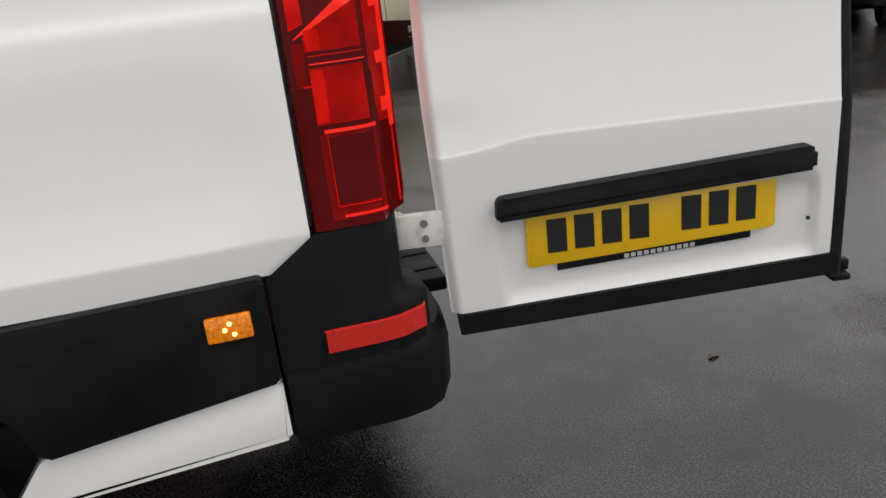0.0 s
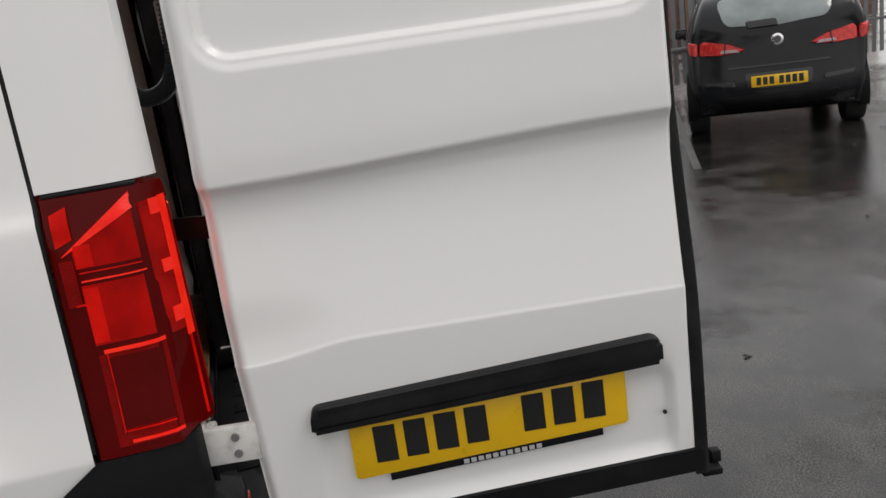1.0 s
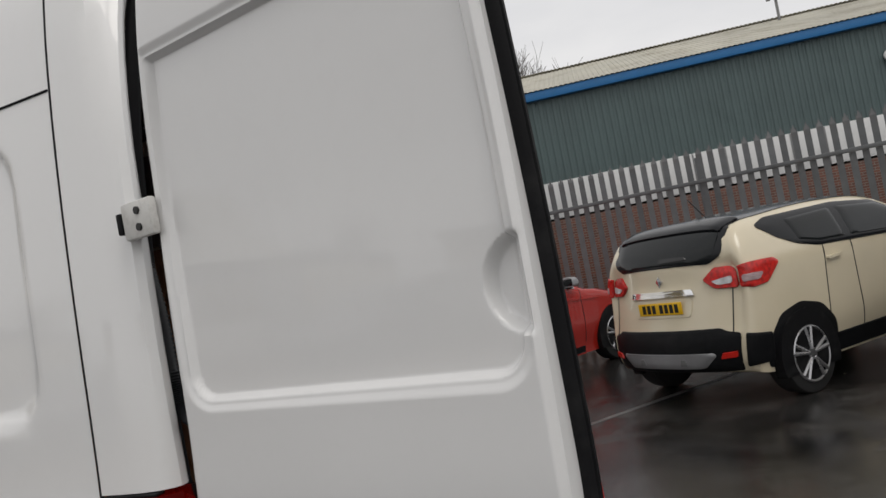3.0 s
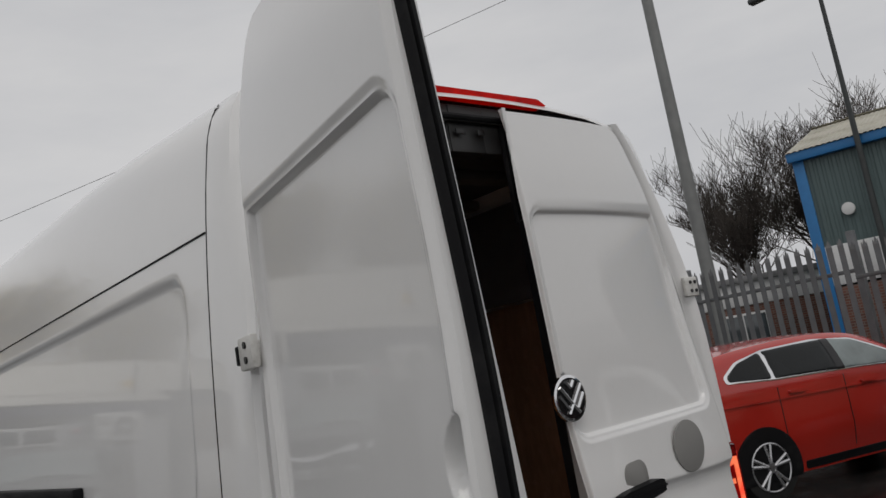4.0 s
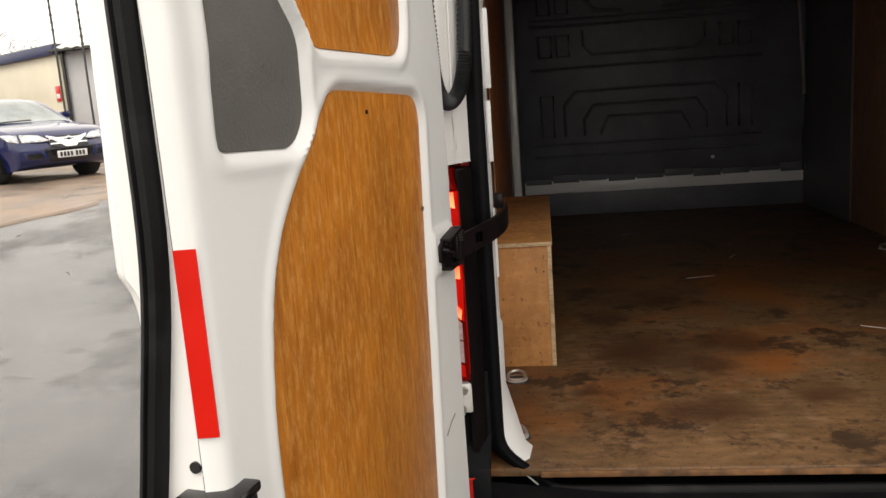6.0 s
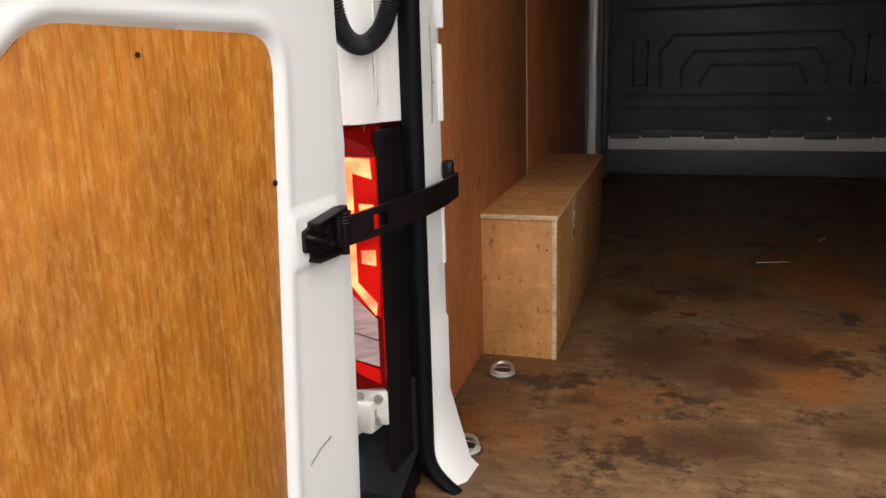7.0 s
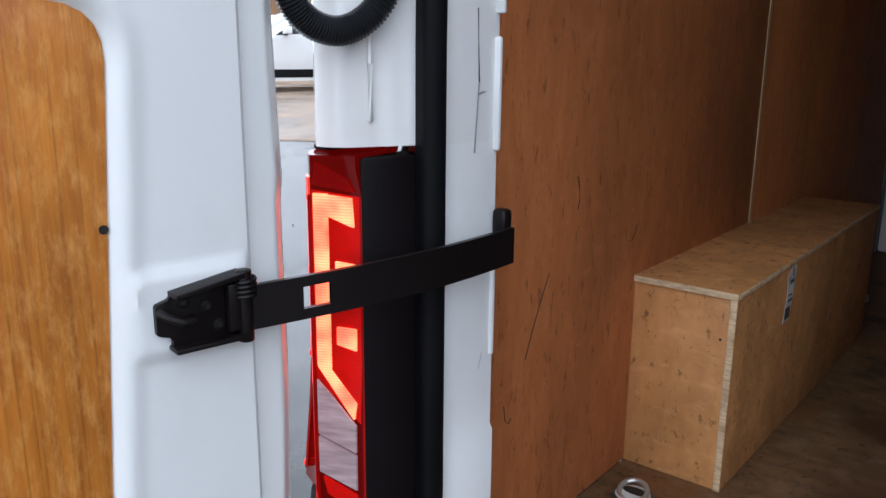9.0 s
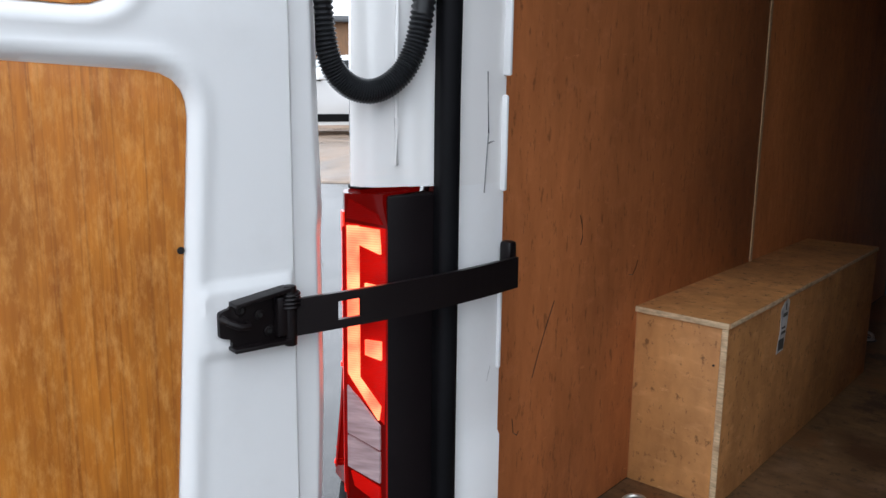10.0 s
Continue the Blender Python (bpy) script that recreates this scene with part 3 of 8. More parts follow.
def pillar(side):
    zs = [1.312, 1.33, 1.4, 1.5, 1.6, 1.7, 1.8, 1.9, 2.0, 2.1, 2.2, 2.28, 2.35, 2.41, 2.46, 2.50, 2.53]
    v, fc = [], []
    for z in zs:
        v += [((x if side < 0 else 2 * CX - x), y, z) for x, y in pillar_path(z)]
    k = len(pillar_path(1.5))
    for j in range(len(zs) - 1):
        for i in range(k - 1):
            q = (j * k + i, j * k + i + 1, (j + 1) * k + i + 1, (j + 1) * k + i)
            fc.append(q if side < 0 else q[::-1])
    p = mesh_part("corner_post", v, fc, WHITE, van, auto=40)
    # inner flange down to the floor
    zl = [0.60, 0.66, 0.8, 0.943, 0.95, 1.0, 1.1, 1.2, 1.3125]
    v, fc = [], []
    for z in zl:
        n = 0.004 if z < 0.945 else 0.0
        sh = 0.10 * smooth01(0.74, 0.60, z) ** 2
        path = [(-0.868 + sh, 0.112), (-0.848 + sh, 0.134), (-0.840 + n + sh, 0.15), (-0.834 + n + sh, 0.215), (-0.90 + sh, 0.23)]
        v += [((x if side < 0 else 2 * CX - x), y, z) for x, y in path]
    for j in range(len(zl) - 1):
        for i in range(4):
            q = (j * 5 + i, j * 5 + i + 1, (j + 1) * 5 + i + 1, (j + 1) * 5 + i)
            fc.append(q if side < 0 else q[::-1])
    mesh_part("post_flange", v, fc, WHITE_IN, van, auto=40)
    for z0, z1, out in ((1.045, 1.20, 0.004), (1.30, 1.43, 0.007), (1.455, 1.62, 0.011), (1.68, 1.9, 0.008)):
        s0 = post_shift(z0)
        xa, xb = (-0.846 + s0, -0.834 + s0 + out) if side < 0 else (2 * CX + 0.834 - s0 - out, 2 * CX + 0.846 - s0)
        part("flange_step", rounded_box((xa, 0.2085, z0), (xb, 0.2150, z1), 0.003), WHITE_IN, van)
    # rubber seal up the post and along the sill
    sx = (lambda x: x) if side < 0 else (lambda x: 2 * CX - x)
    levels_ = [0.585 + 0.012 * k for k in range(14)] + [0.76 + 0.06 * k for k in range(29)]
    qv = []
    for z in levels_:
        cx_ = -0.853 + post_shift(z) + 0.115 * smooth01(0.74, 0.585, z) ** 2
        for a, rr in zip(np.linspace(0, 2 * math.pi, 14, endpoint=False), (0.019, 0.019, 0.019, 0.019, 0.016, 0.0125, 0.016, 0.019, 0.019, 0.019, 0.019, 0.016, 0.0125, 0.016)):
            qv.append((sx(cx_ + rr * math.cos(a - 1.1)), 0.116 + rr * math.sin(a - 1.1), z))
    qf = [(14 * k + i, 14 * k + (i + 1) % 14, 14 * k + 14 + (i + 1) % 14, 14 * k + 14 + i) for k in range(len(levels_) - 1) for i in range(14)]
    qf += [tuple(range(13, -1, -1)), tuple(14 * (len(levels_) - 1) + i for i in range(14))]
    mesh_part("door_seal", qv, qf if side < 0 else [q[::-1] for q in qf], SEAL_RUBBER, van, "black rubber door seal", auto=50)
    if side < 0:
        part("sill_seal", tube([(-0.745, 0.112, 0.592), (-0.70, 0.104, 0.588), (-0.6, 0.10, 0.588), (0.6, 0.10, 0.588), (0.70, 0.112, 0.592)], 0.016, 10), RUBBER, van)
    # dark trim beside the lamp
    trim_plan = [(sx(x), y) for x, y in [(-0.897, 0.050), (-0.889, 0.044), (-0.884, 0.050), (-0.867, 0.097), (-0.867, 0.128), (-0.905, 0.128)]]
    part("lamp_trim", prism(trim_plan if side < 0 else trim_plan[::-1], 0.70, "xy", 0.602, 0.004), TRIM_BLACK, van)
    # thin pressed rib of the post
    part("post_rib", tube([(sx(-0.892 + post_shift(z)), 0.063 + 0.05 * smooth01(1.7, 2.55, z), z) for z in [1.34 + 0.06 * k for k in range(19)]], 0.003, 6), WHITE, van)


pillar(-1)
before = set(van.children)
pillar(1)
for ob in set(van.children) - before:
    ob.matrix_basis = Matrix.Translation((0.012, 0.028, 0.0))


def tail_lamp(side):
    """A tall tail lamp that wraps round the corner; built for the left, mirrored for the right."""
    sx = (lambda x: x) if side < 0 else (lambda x: 2 * CX - x)
    zs = [0.868, 0.90, 0.95, 1.0, 1.08, 1.16, 1.22, 1.26, 1.29, 1.303]
    v, fc = [], []
    for z in zs:
        w = van_w(z)
        ri = -0.891 if z < 1.29 else -0.90
        for x, y in [(CX - w - 0.001, 0.207), (CX - w - 0.005, 0.19), (CX - w - 0.006, 0.11), (CX - w - 0.001, 0.075), (-0.978, 0.052), (-0.962, 0.034), (-0.946, 0.022), (ri, 0.046), (ri, 0.09)]:
            v.append((sx(x), y, z))
    for j in range(len(zs) - 1):
        for i in range(8):
            q = (j * 9 + i, j * 9 + i + 1, (j + 1) * 9 + i + 1, (j + 1) * 9 + i)
            fc.append(q if side < 0 else q[::-1])
    top, bot = tuple((len(zs) - 1) * 9 + i for i in range(9)), tuple(range(9))
    fc += [top if side < 0 else top[::-1], bot[::-1] if side < 0 else bot]
    lamp = mesh_part("tail_lamp", v, fc, RED_DARK, van, "tall red tail lamp with its light on", auto=50)

    def sidepatch(name, y0, y1, z0, z1, out, mat, slant=0.0, taper=0.0):
        def fn(a, b):
            y, z = y0 + (y1 - y0) * a, z0 + (z1 - z0) * b * (1 - taper * a) + slant * a
            lie = 0.006 - 0.005 * smooth01(0.11, 0.075, y) - 0.024 * max(0.0, (0.075 - y) / 0.023)
            return (sx(CX - van_w(z) - lie - out), y, z)
        gv, gf = grid_mesh(8, 8, fn)
        k = len(gv)
        gv += [(x + (0.004 if side < 0 else -0.004) * (1), y, z) for x, y, z in gv]
        rim = [(i, 0) for i in range(8)] + [(7, j) for j in range(1, 8)] + [(i, 7) for i in range(6, -1, -1)] + [(0, j) for j in range(6, 0, -1)]
        ids = [j * 8 + i for i, j in rim]
        gf += [(ids[m], ids[(m + 1) % len(ids)], ids[(m + 1) % len(ids)] + k, ids[m] + k) for m in range(len(ids))]
        return mesh_part(name, gv, gf, mat, lamp, auto=40)

    sidepatch("lens_cell", 0.074, 0.174, 1.188, 1.266, 0.004, RED_DEEP, taper=0.60)
    sidepatch("lit_wedge", 0.068, 0.190, 1.271, 1.299, 0.0045, RED_LIT, slant=-0.060, taper=0.95)
    sidepatch("lens_cell", 0.076, 0.172, 1.060, 1.160, 0.004, RED_DEEP)
    sidepatch("lens_frame", 0.066, 0.172, 0.884, 1.042, 0.0022, RED_MID)
    sidepatch("lens_cell", 0.076, 0.160, 0.914, 1.036, 0.0034, RED_DARK)
    sidepatch("lens_cell", 0.170, 0.196, 1.236, 1.288, 0.004, RED_LENS, slant=-0.010)
    sidepatch("lens_cell", 0.176, 0.197, 1.128, 1.204, 0.0035, RED_MID)
    sidepatch("lens_strip", 0.146, 0.171, 1.190, 1.226, 0.0052, RED_LENS)
    sidepatch("lens_strip", 0.148, 0.171, 1.064, 1.156, 0.0050, RED_LENS)
    sidepatch("lens_ridge", 0.066, 0.162, 1.044, 1.050, 0.005, RED_LIT)
    sidepatch("lens_ridge", 0.070, 0.170, 1.166, 1.168, 0.0045, RED_LIT)
    sidepatch("lens_ridge", 0.074, 0.170, 1.180, 1.1815, 0.0045, RED_LENS)
    sidepatch("lens_ridge", 0.066, 0.150, 0.888, 0.893, 0.0045, RED_LIT)
    sidepatch("lens_ridge", 0.076, 0.155, 0.908, 0.910, 0.0045, RED_LENS)
    sidepatch("lens_ridge", 0.157, 0.159, 0.908, 1.042, 0.005, RED_LENS)
    sidepatch("lens_ridge", 0.170, 0.186, 1.128, 1.131, 0.004, RED_LENS)

    # the lit pattern carries on round the rear corner
    def corner_strip(name, pa, pb, z0, z1, mat, out=0.0025):
        q = [(pa[0] - out * 0.73, pa[1] - out * 0.68), (pb[0] - out * 0.73, pb[1] - out * 0.68)]
        cv = [(sx(x), y, z) for z in (z0, z1) for x, y in q]
        cv += [(sx(x + 0.004 * 0.73), y + 0.004 * 0.68, z) for z in (z0, z1) for x, y in q]
        cf = [(0, 1, 3, 2), (5, 4, 6, 7), (0, 4, 5, 1), (1, 5, 7, 3), (3, 7, 6, 2), (2, 6, 4, 0)]
        mesh_part(name, cv, cf if side < 0 else [g[::-1] for g in cf], mat, lamp, smooth=False)

    corner_strip("corner_cell", (-0.9885, 0.0630), (-0.9635, 0.0355), 1.045, 1.275, RED_DEEP, 0.0015)
    corner_strip("corner_bar", (-0.9620, 0.0340), (-0.9490, 0.0245), 1.030, 1.278, RED_LIT, 0.0025)
    for z0, z1 in ((1.250, 1.276), (1.150, 1.172), (1.062, 1.088)):
        corner_strip("corner_bar", (-0.9760, 0.0485), (-0.9625, 0.0345), z0, z1, RED_LIT, 0.003)
    corner_strip("corner_edge", (-0.9600, 0.0320), (-0.9560, 0.0290), 0.880, 1.030, RED_LENS, 0.002)

    def rear(name, outline, mat, out=0.004):
        b = prism([(sx(x), z) for x, z in outline], -out, "xz", 0.0005)
        for w_ in b.verts:
            w_.co.y += 0.021 + 0.455 * ((w_.co.x if side < 0 else 2 * CX - w_.co.x) + 0.948)
        return part(name, b, mat, lamp, smooth=False)

    def lx(px):
        return -0.948 + (px - 310) * 0.056 / 115

    def lz(py):
        return 1.303 - (py - 75) * 0.435 / 750

    rear("lit_field", [(lx(318), lz(140)), (lx(424), lz(150)), (lx(428), lz(300)), (lx(418), lz(610)), (lx(318), lz(520))], RED_DEEP, 0.002)
    for a, b in ((311, 318), (424, 431)):
        rear("lens_rim", [(lx(a), lz(150)), (lx(b), lz(150)), (lx(b), lz(800)), (lx(a), lz(770 if a < 400 else 800))], RED_MID, 0.003)
    rear("light_bar", [(lx(326), lz(146)), (lx(355), lz(146)), (lx(355), lz(503)), (lx(326), lz(490))], LAMP_LIT, 0.005)
    rear("light_bar", [(lx(355), lz(148)), (lx(408), lz(152)), (lx(412), lz(208)), (lx(355), lz(188))], LAMP_LIT, 0.005)
    rear("light_bar", [(lx(372), lz(276)), (lx(413), lz(280)), (lx(413), lz(308)), (lx(372), lz(305))], LAMP_LIT, 0.005)
    rear("light_bar", [(lx(372), lz(408)), (lx(413), lz(410)), (lx(413), lz(454)), (lx(372), lz(444))], LAMP_LIT, 0.005)
    rear("light_bar", [(lx(326), lz(492)), (lx(355), lz(500)), (lx(411), lz(566)), (lx(406), lz(600))], LAMP_LIT, 0.005)
    rear("clear_cell", [(lx(322), lz(522)), (lx(408), lz(614)), (lx(408), lz(674)), (lx(322), lz(640))], CLEAR_LENS, 0.004)
    rear("clear_cell", [(lx(322), lz(646)), (lx(408), lz(680)), (lx(408), lz(757)), (lx(322), lz(724))], CLEAR_LENS, 0.004)
    rear("lens_cell", [(lx(330), lz(735)), (lx(408), lz(768)), (lx(410), lz(812)), (lx(340), lz(772))], RED_DEEP, 0.004)
    rear("lens_cell", [(lx(330), lz(88)), (lx(400), lz(118)), (lx(416), lz(142)), (lx(322), lz(130))], RED_MID, 0.004)
    part("lamp_cap", rounded_box((min(sx(CX - 0.962), sx(-0.955)), 0.06, 1.303), (max(sx(CX - 0.962), sx(-0.955)), 0.205, 1.310), 0.003), PLASTIC, lamp)


tail_lamp(-1)
before = set(van.children)
tail_lamp(1)
for ob in set(van.children) - before:
    ob.matrix_basis = Matrix.Translation((0.012, 0.026, 0.0))


# ---- lower body: bumper, cladding, skirts, wheels
def bumper_plan(out):
    left = [(-1.035 - out, 0.31), (-1.037 - out, 0.18), (-1.034 - out, 0.09), (-1.020 - out, 0.03), (-0.99 - out * 0.8, -0.012 - out * 0.6), (-0.94 - out * 0.5, -0.035 - out), (-0.86, -0.045 - out), (-0.6, -0.055 - out), (-0.3, -0.06 - out), (CX, -0.062 - out)]
    return left + [(2 * CX - x, y) for x, y in reversed(left[:-1])]


levels = [(0.425, -0.045), (0.43, -0.01), (0.455, 0.0), (0.54, 0.004), (0.565, 0.0), (0.585, -0.012), (0.592, -0.05), (0.594, -0.09)]
v, fc = [], []
for z, o in levels:
    for x, y in bumper_plan(o):
        v.append((x, y + (0.05 if o == -0.09 else 0), z + (0.03 * smooth01(-0.55, -1.0, x) + 0.03 * smooth01(0.5, 0.96, x)) * smooth01(0.44, 0.58, z)))
k = len(bumper_plan(0))
for j in range(len(levels) - 1):
    for i in range(k - 1):
        fc.append((j * k + i, j * k + i + 1, (j + 1) * k + i + 1, (j + 1) * k + i))
bumper = mesh_part("rear_bumper", v, fc, PLASTIC, van, "black plastic rear bumper with step", auto=45)
part("step_plate", rounded_box((-0.72, -0.10, 0.560), (0.68, 0.075, 0.598), 0.008), PLASTIC, bumper)
for k in range(12):
    part("step_rib", rounded_box((-0.66 + k * 0.108, -0.09, 0.597), (-0.60 + k * 0.108, 0.03, 0.602), 0.002), PLASTIC, bumper)
for side in (-1, 1):
    sx = (lambda x: x) if side < 0 else (lambda x: 2 * CX - x)
    # upper corner below the lamp: slanting front edge
    v, fc = [], []
    zs = [0.60, 0.63, 0.68, 0.69, 0.705, 0.725, 0.76, 0.80, 0.83, 0.866]
    for z in zs:
        yf = 0.313 if z < 0.80 else 0.313 - (z - 0.80) * 1.5
        o = 0.010 * smooth01(0.80, 0.866, z) - 0.002
        b_ = smooth01(0.685, 0.725, z)
        for x, y in [(-1.043 + o, yf), (-1.043 + o, yf * 0.5 + 0.05), (-1.036 + o, 0.07 + 0.02 * b_), (-1.008 + o, 0.022 + 0.035 * b_), (-0.97, 0.002 + 0.045 * b_), (-0.90, 0.0 + 0.07 * b_), (-0.86, 0.004 + 0.10 * b_)]:
            v.append((sx(x), y, z))
    for j in range(len(zs) - 1):
        for i in range(6):
            q = (j * 7 + i, j * 7 + i + 1, (j + 1) * 7 + i + 1, (j + 1) * 7 + i)
            fc.append(q if side < 0 else q[::-1])
    top = tuple((len(zs) - 1) * 7 + i for i in range(7))
    fc.append(top if side < 0 else top[::-1])
    corner = mesh_part("bumper_corner", v, fc, PLASTIC, van, auto=45)
    # red reflector wrapped on the corner
    v, fc = [], []
    for z in (0.626, 0.628, 0.672, 0.674):
        o = 0.006 if 0.627 < z < 0.673 else 0.0
        for x, y in [(-1.046, 0.225), (-1.045, 0.12), (-1.040, 0.075), (-1.012, 0.021), (-0.890, -0.001)]:
            v.append((sx(x - o), y - o * 0.5, z + 0.02 * (0.225 - y) * 0))
    for j in range(3):
        for i in range(4):
            q = (j * 5 + i, j * 5 + i + 1, (j + 1) * 5 + i + 1, (j + 1) * 5 + i)
            fc.append(q if side < 0 else q[::-1])
    mesh_part("reflector", v, fc, REFLECT_RED, corner, "red corner reflector", auto=30)

    # side cladding and skirt, with an opening for the wheel
    def strip(name, y0, y1, z0, z1, x0, mat, tilt=0.0, bev=0.01):
        b = rounded_box((min(sx(x0), sx(x0 + 0.06)), y0, z0), (max(sx(x0), sx(x0 + 0.06)), y1, z1), bev, 3)
        return part(name, b, mat, van)

    clad = part("side_cladding", prism(round_outline([(0.319, 0.588), (0.319, 0.806), (0.90, 0.795), (0.90, 0.70), (0.80, 0.62), (0.765, 0.53)], 0.012), -0.05 * (1 if side < 0 else -1), "yz", sx(-1.0), 0.008), PLASTIC, van)
    part("side_marker", rounded_box((min(sx(-1.050), sx(-1.062)), 0.352, 0.700), (max(sx(-1.050), sx(-1.062)), 0.436, 0.750), 0.004), AMBER, clad, "amber side marker lamp, lit")
    for k in range(3):
        part("marker_bulb", cylinder(0.0042, 0.002, "x", (sx(-1.0622), 0.386 + 0.013 * (k % 2) + 0.003 * k, 0.713 + 0.011 * k), 10), AMBER_LIT, clad)
    part("sill_skirt", prism(round_outline([(0.319, 0.450), (0.319, 0.584), (0.70, 0.562), (0.78, 0.52), (0.86, 0.415)], 0.01), -0.07 * (1 if side < 0 else -1), "yz", sx(-0.965), 0.012), WHITE, van)
    part("side_cladding", rounded_box((min(sx(-0.99), sx(-1.048)), 1.86, 0.50), (max(sx(-0.99), sx(-1.048)), 4.9, 0.80), 0.02, 3), PLASTIC, van)
    part("sill_skirt", rounded_box((min(sx(-0.95), sx(-1.02)), 1.86, 0.40), (max(sx(-0.95), sx(-1.02)), 4.9, 0.50), 0.02, 3), WHITE, van)
    arch = [(1.36 + 0.50 * math.cos(a), 0.42 + 0.47 * math.sin(a)) for a in np.linspace(0.05, math.pi - 0.05, 22)] + [(1.36 + 0.41 * math.cos(a), 0.40 + 0.40 * math.sin(a)) for a in np.linspace(math.pi - 0.05, 0.05, 22)]
    part("wheel_arch", prism(arch, -0.05 * (1 if side < 0 else -1), "yz", sx(-1.005), 0.006), PLASTIC, van)
    part("arch_liner", cylinder(0.43, 0.12, "x", (sx(-0.93), 1.36, 0.42), 32), RUBBER, van)
    for wy in (1.36, 5.55):
        tyre = part("wheel", cylinder(0.355, 0.22, "x", (sx(-0.915), wy, 0.355), 40, bevel=0.03), TYRE, van)
        part("rim", cylinder(0.215, 0.02, "x", (sx(-1.02), wy, 0.355), 32, bevel=0.008), GREY_METAL, tyre)
part("underbody", rounded_box((CX - 0.9, 0.1, 0.36), (CX + 0.9, 6.4, 0.56), 0.05), RUBBER, van)

# ---- load space
floor_board = part("load_floor", rounded_box((-0.905, 0.098, 0.627), (0.865, 3.72, FLOOR_Z), 0.003), FLOOR_PLY, van, "worn plywood load floor, stained brown")
part("floor_edge", rounded_box((-0.76, 0.092, 0.6265), (0.72, 0.0975, 0.640), 0.002), SILL_EDGE, floor_board)
for k, (x, y, l, a) in enumerate([(-0.11, 1.82, 0.12, 15), (0.305, 1.02, 0.16, -35), (0.1, 2.2, 0.07, 60), (-0.3, 2.9, 0.05, 10)]):
    sc = rounded_box((-l / 2, -0.003, 0), (l / 2, 0.003, 0.0012), 0.0005)
    bmesh.ops.transform(sc, matrix=pose(x, y, FLOOR_Z, 0, 0, a), verts=sc.verts)
    part("pale_scratch", sc, LABEL, floor_board)
# tie-down rings in their cups
for x, y in [(-0.828, 0.655), (-0.818, 0.266), (-0.8, 2.2), (0.76, 0.595), (0.76, 0.235), (0.76, 2.2)]:
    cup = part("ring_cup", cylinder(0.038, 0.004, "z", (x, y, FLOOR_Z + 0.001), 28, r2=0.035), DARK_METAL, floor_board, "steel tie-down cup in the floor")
    part("cup_dish", cylinder(0.031, 0.002, "z", (x, y, FLOOR_Z + 0.0035), 28), HINGE_WHITE, cup)
    hole = [(x + 0.024 * math.cos(a), y + 0.010 + 0.012 * math.sin(a)) for a in np.linspace(0, 2 * math.pi, 20, endpoint=False)]
    part("cup_hole", prism(hole, 0.0012, "xy", FLOOR_Z + 0.0043), INK, cup)
    part("tie_ring", tube([(x + 0.025 * math.cos(a), y + 0.022 * math.sin(a), FLOOR_Z + 0.010 + 0.010 * math.sin(a)) for a in np.linspace(0, 2 * math.pi, 21)], 0.0048, 8), ZINC, cup)

# wall linings: ply boards up to the belt, dark ribs and steel above and beyond
for side in (-1, 1):
    sx = (lambda x: x) if side < 0 else (lambda x: 2 * CX - x)
    for k, (y0, y1) in enumerate([(0.225, 1.368), (1.375, 2.93)] + ([(2.937, 3.70)] if side > 0 else [])):
        part("wall_lining", rounded_box((min(sx(-0.909), sx(-0.903 - 0.002 * k)), y0, FLOOR_Z + 0.001), (max(sx(-0.909), sx(-0.903 - 0.002 * k)), y1, 1.98), 0.002), WALL_PLY if side < 0 else DULL_PLY, van, "brown plywood side lining")
    part("upper_lining", rounded_box((min(sx(-0.83), sx(-0.815)), 0.23, 1.985), (max(sx(-0.83), sx(-0.815)), 3.70, 2.42), 0.01), DARK_LINING, van)
    part("lining_joint", rounded_box((min(sx(-0.9025), sx(-0.8995)), 1.364, FLOOR_Z + 0.36), (max(sx(-0.9025), sx(-0.8995)), 1.378, 1.98), 0.001), EDGE_PLY, van)
    part("side_skin_inside", rounded_box((min(sx(-0.905), sx(-0.900)), 2.94, FLOOR_Z), (max(sx(-0.905), sx(-0.900)), 3.72, 2.0), 0), DARK_LINING, van)
    for y in ([2.96, 3.22, 3.52] if side < 0 else [0.6]):
        part("wall_rib", rounded_box((min(sx(-0.90), sx(-0.855)), y, FLOOR_Z), (max(sx(-0.90), sx(-0.855)), y + 0.085, 1.99), 0.012), WHITE if 2.9 < y < 3.0 else DARK_LINING, van)
part("roof_lining", rounded_box((CX - 0.76, 0.12, 2.48), (CX + 0.76, 3.72, 2.50), 0.005), DARK_LINING, van)
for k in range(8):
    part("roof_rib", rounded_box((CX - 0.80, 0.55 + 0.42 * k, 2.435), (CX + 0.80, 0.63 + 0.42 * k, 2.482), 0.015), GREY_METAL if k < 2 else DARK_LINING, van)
# rear header over the opening


def head_y(x):
    """The rear edge of the roof curves forward towards the corners."""
    return 0.085 * min(1.0, abs(x - CX) / 0.80) ** 3


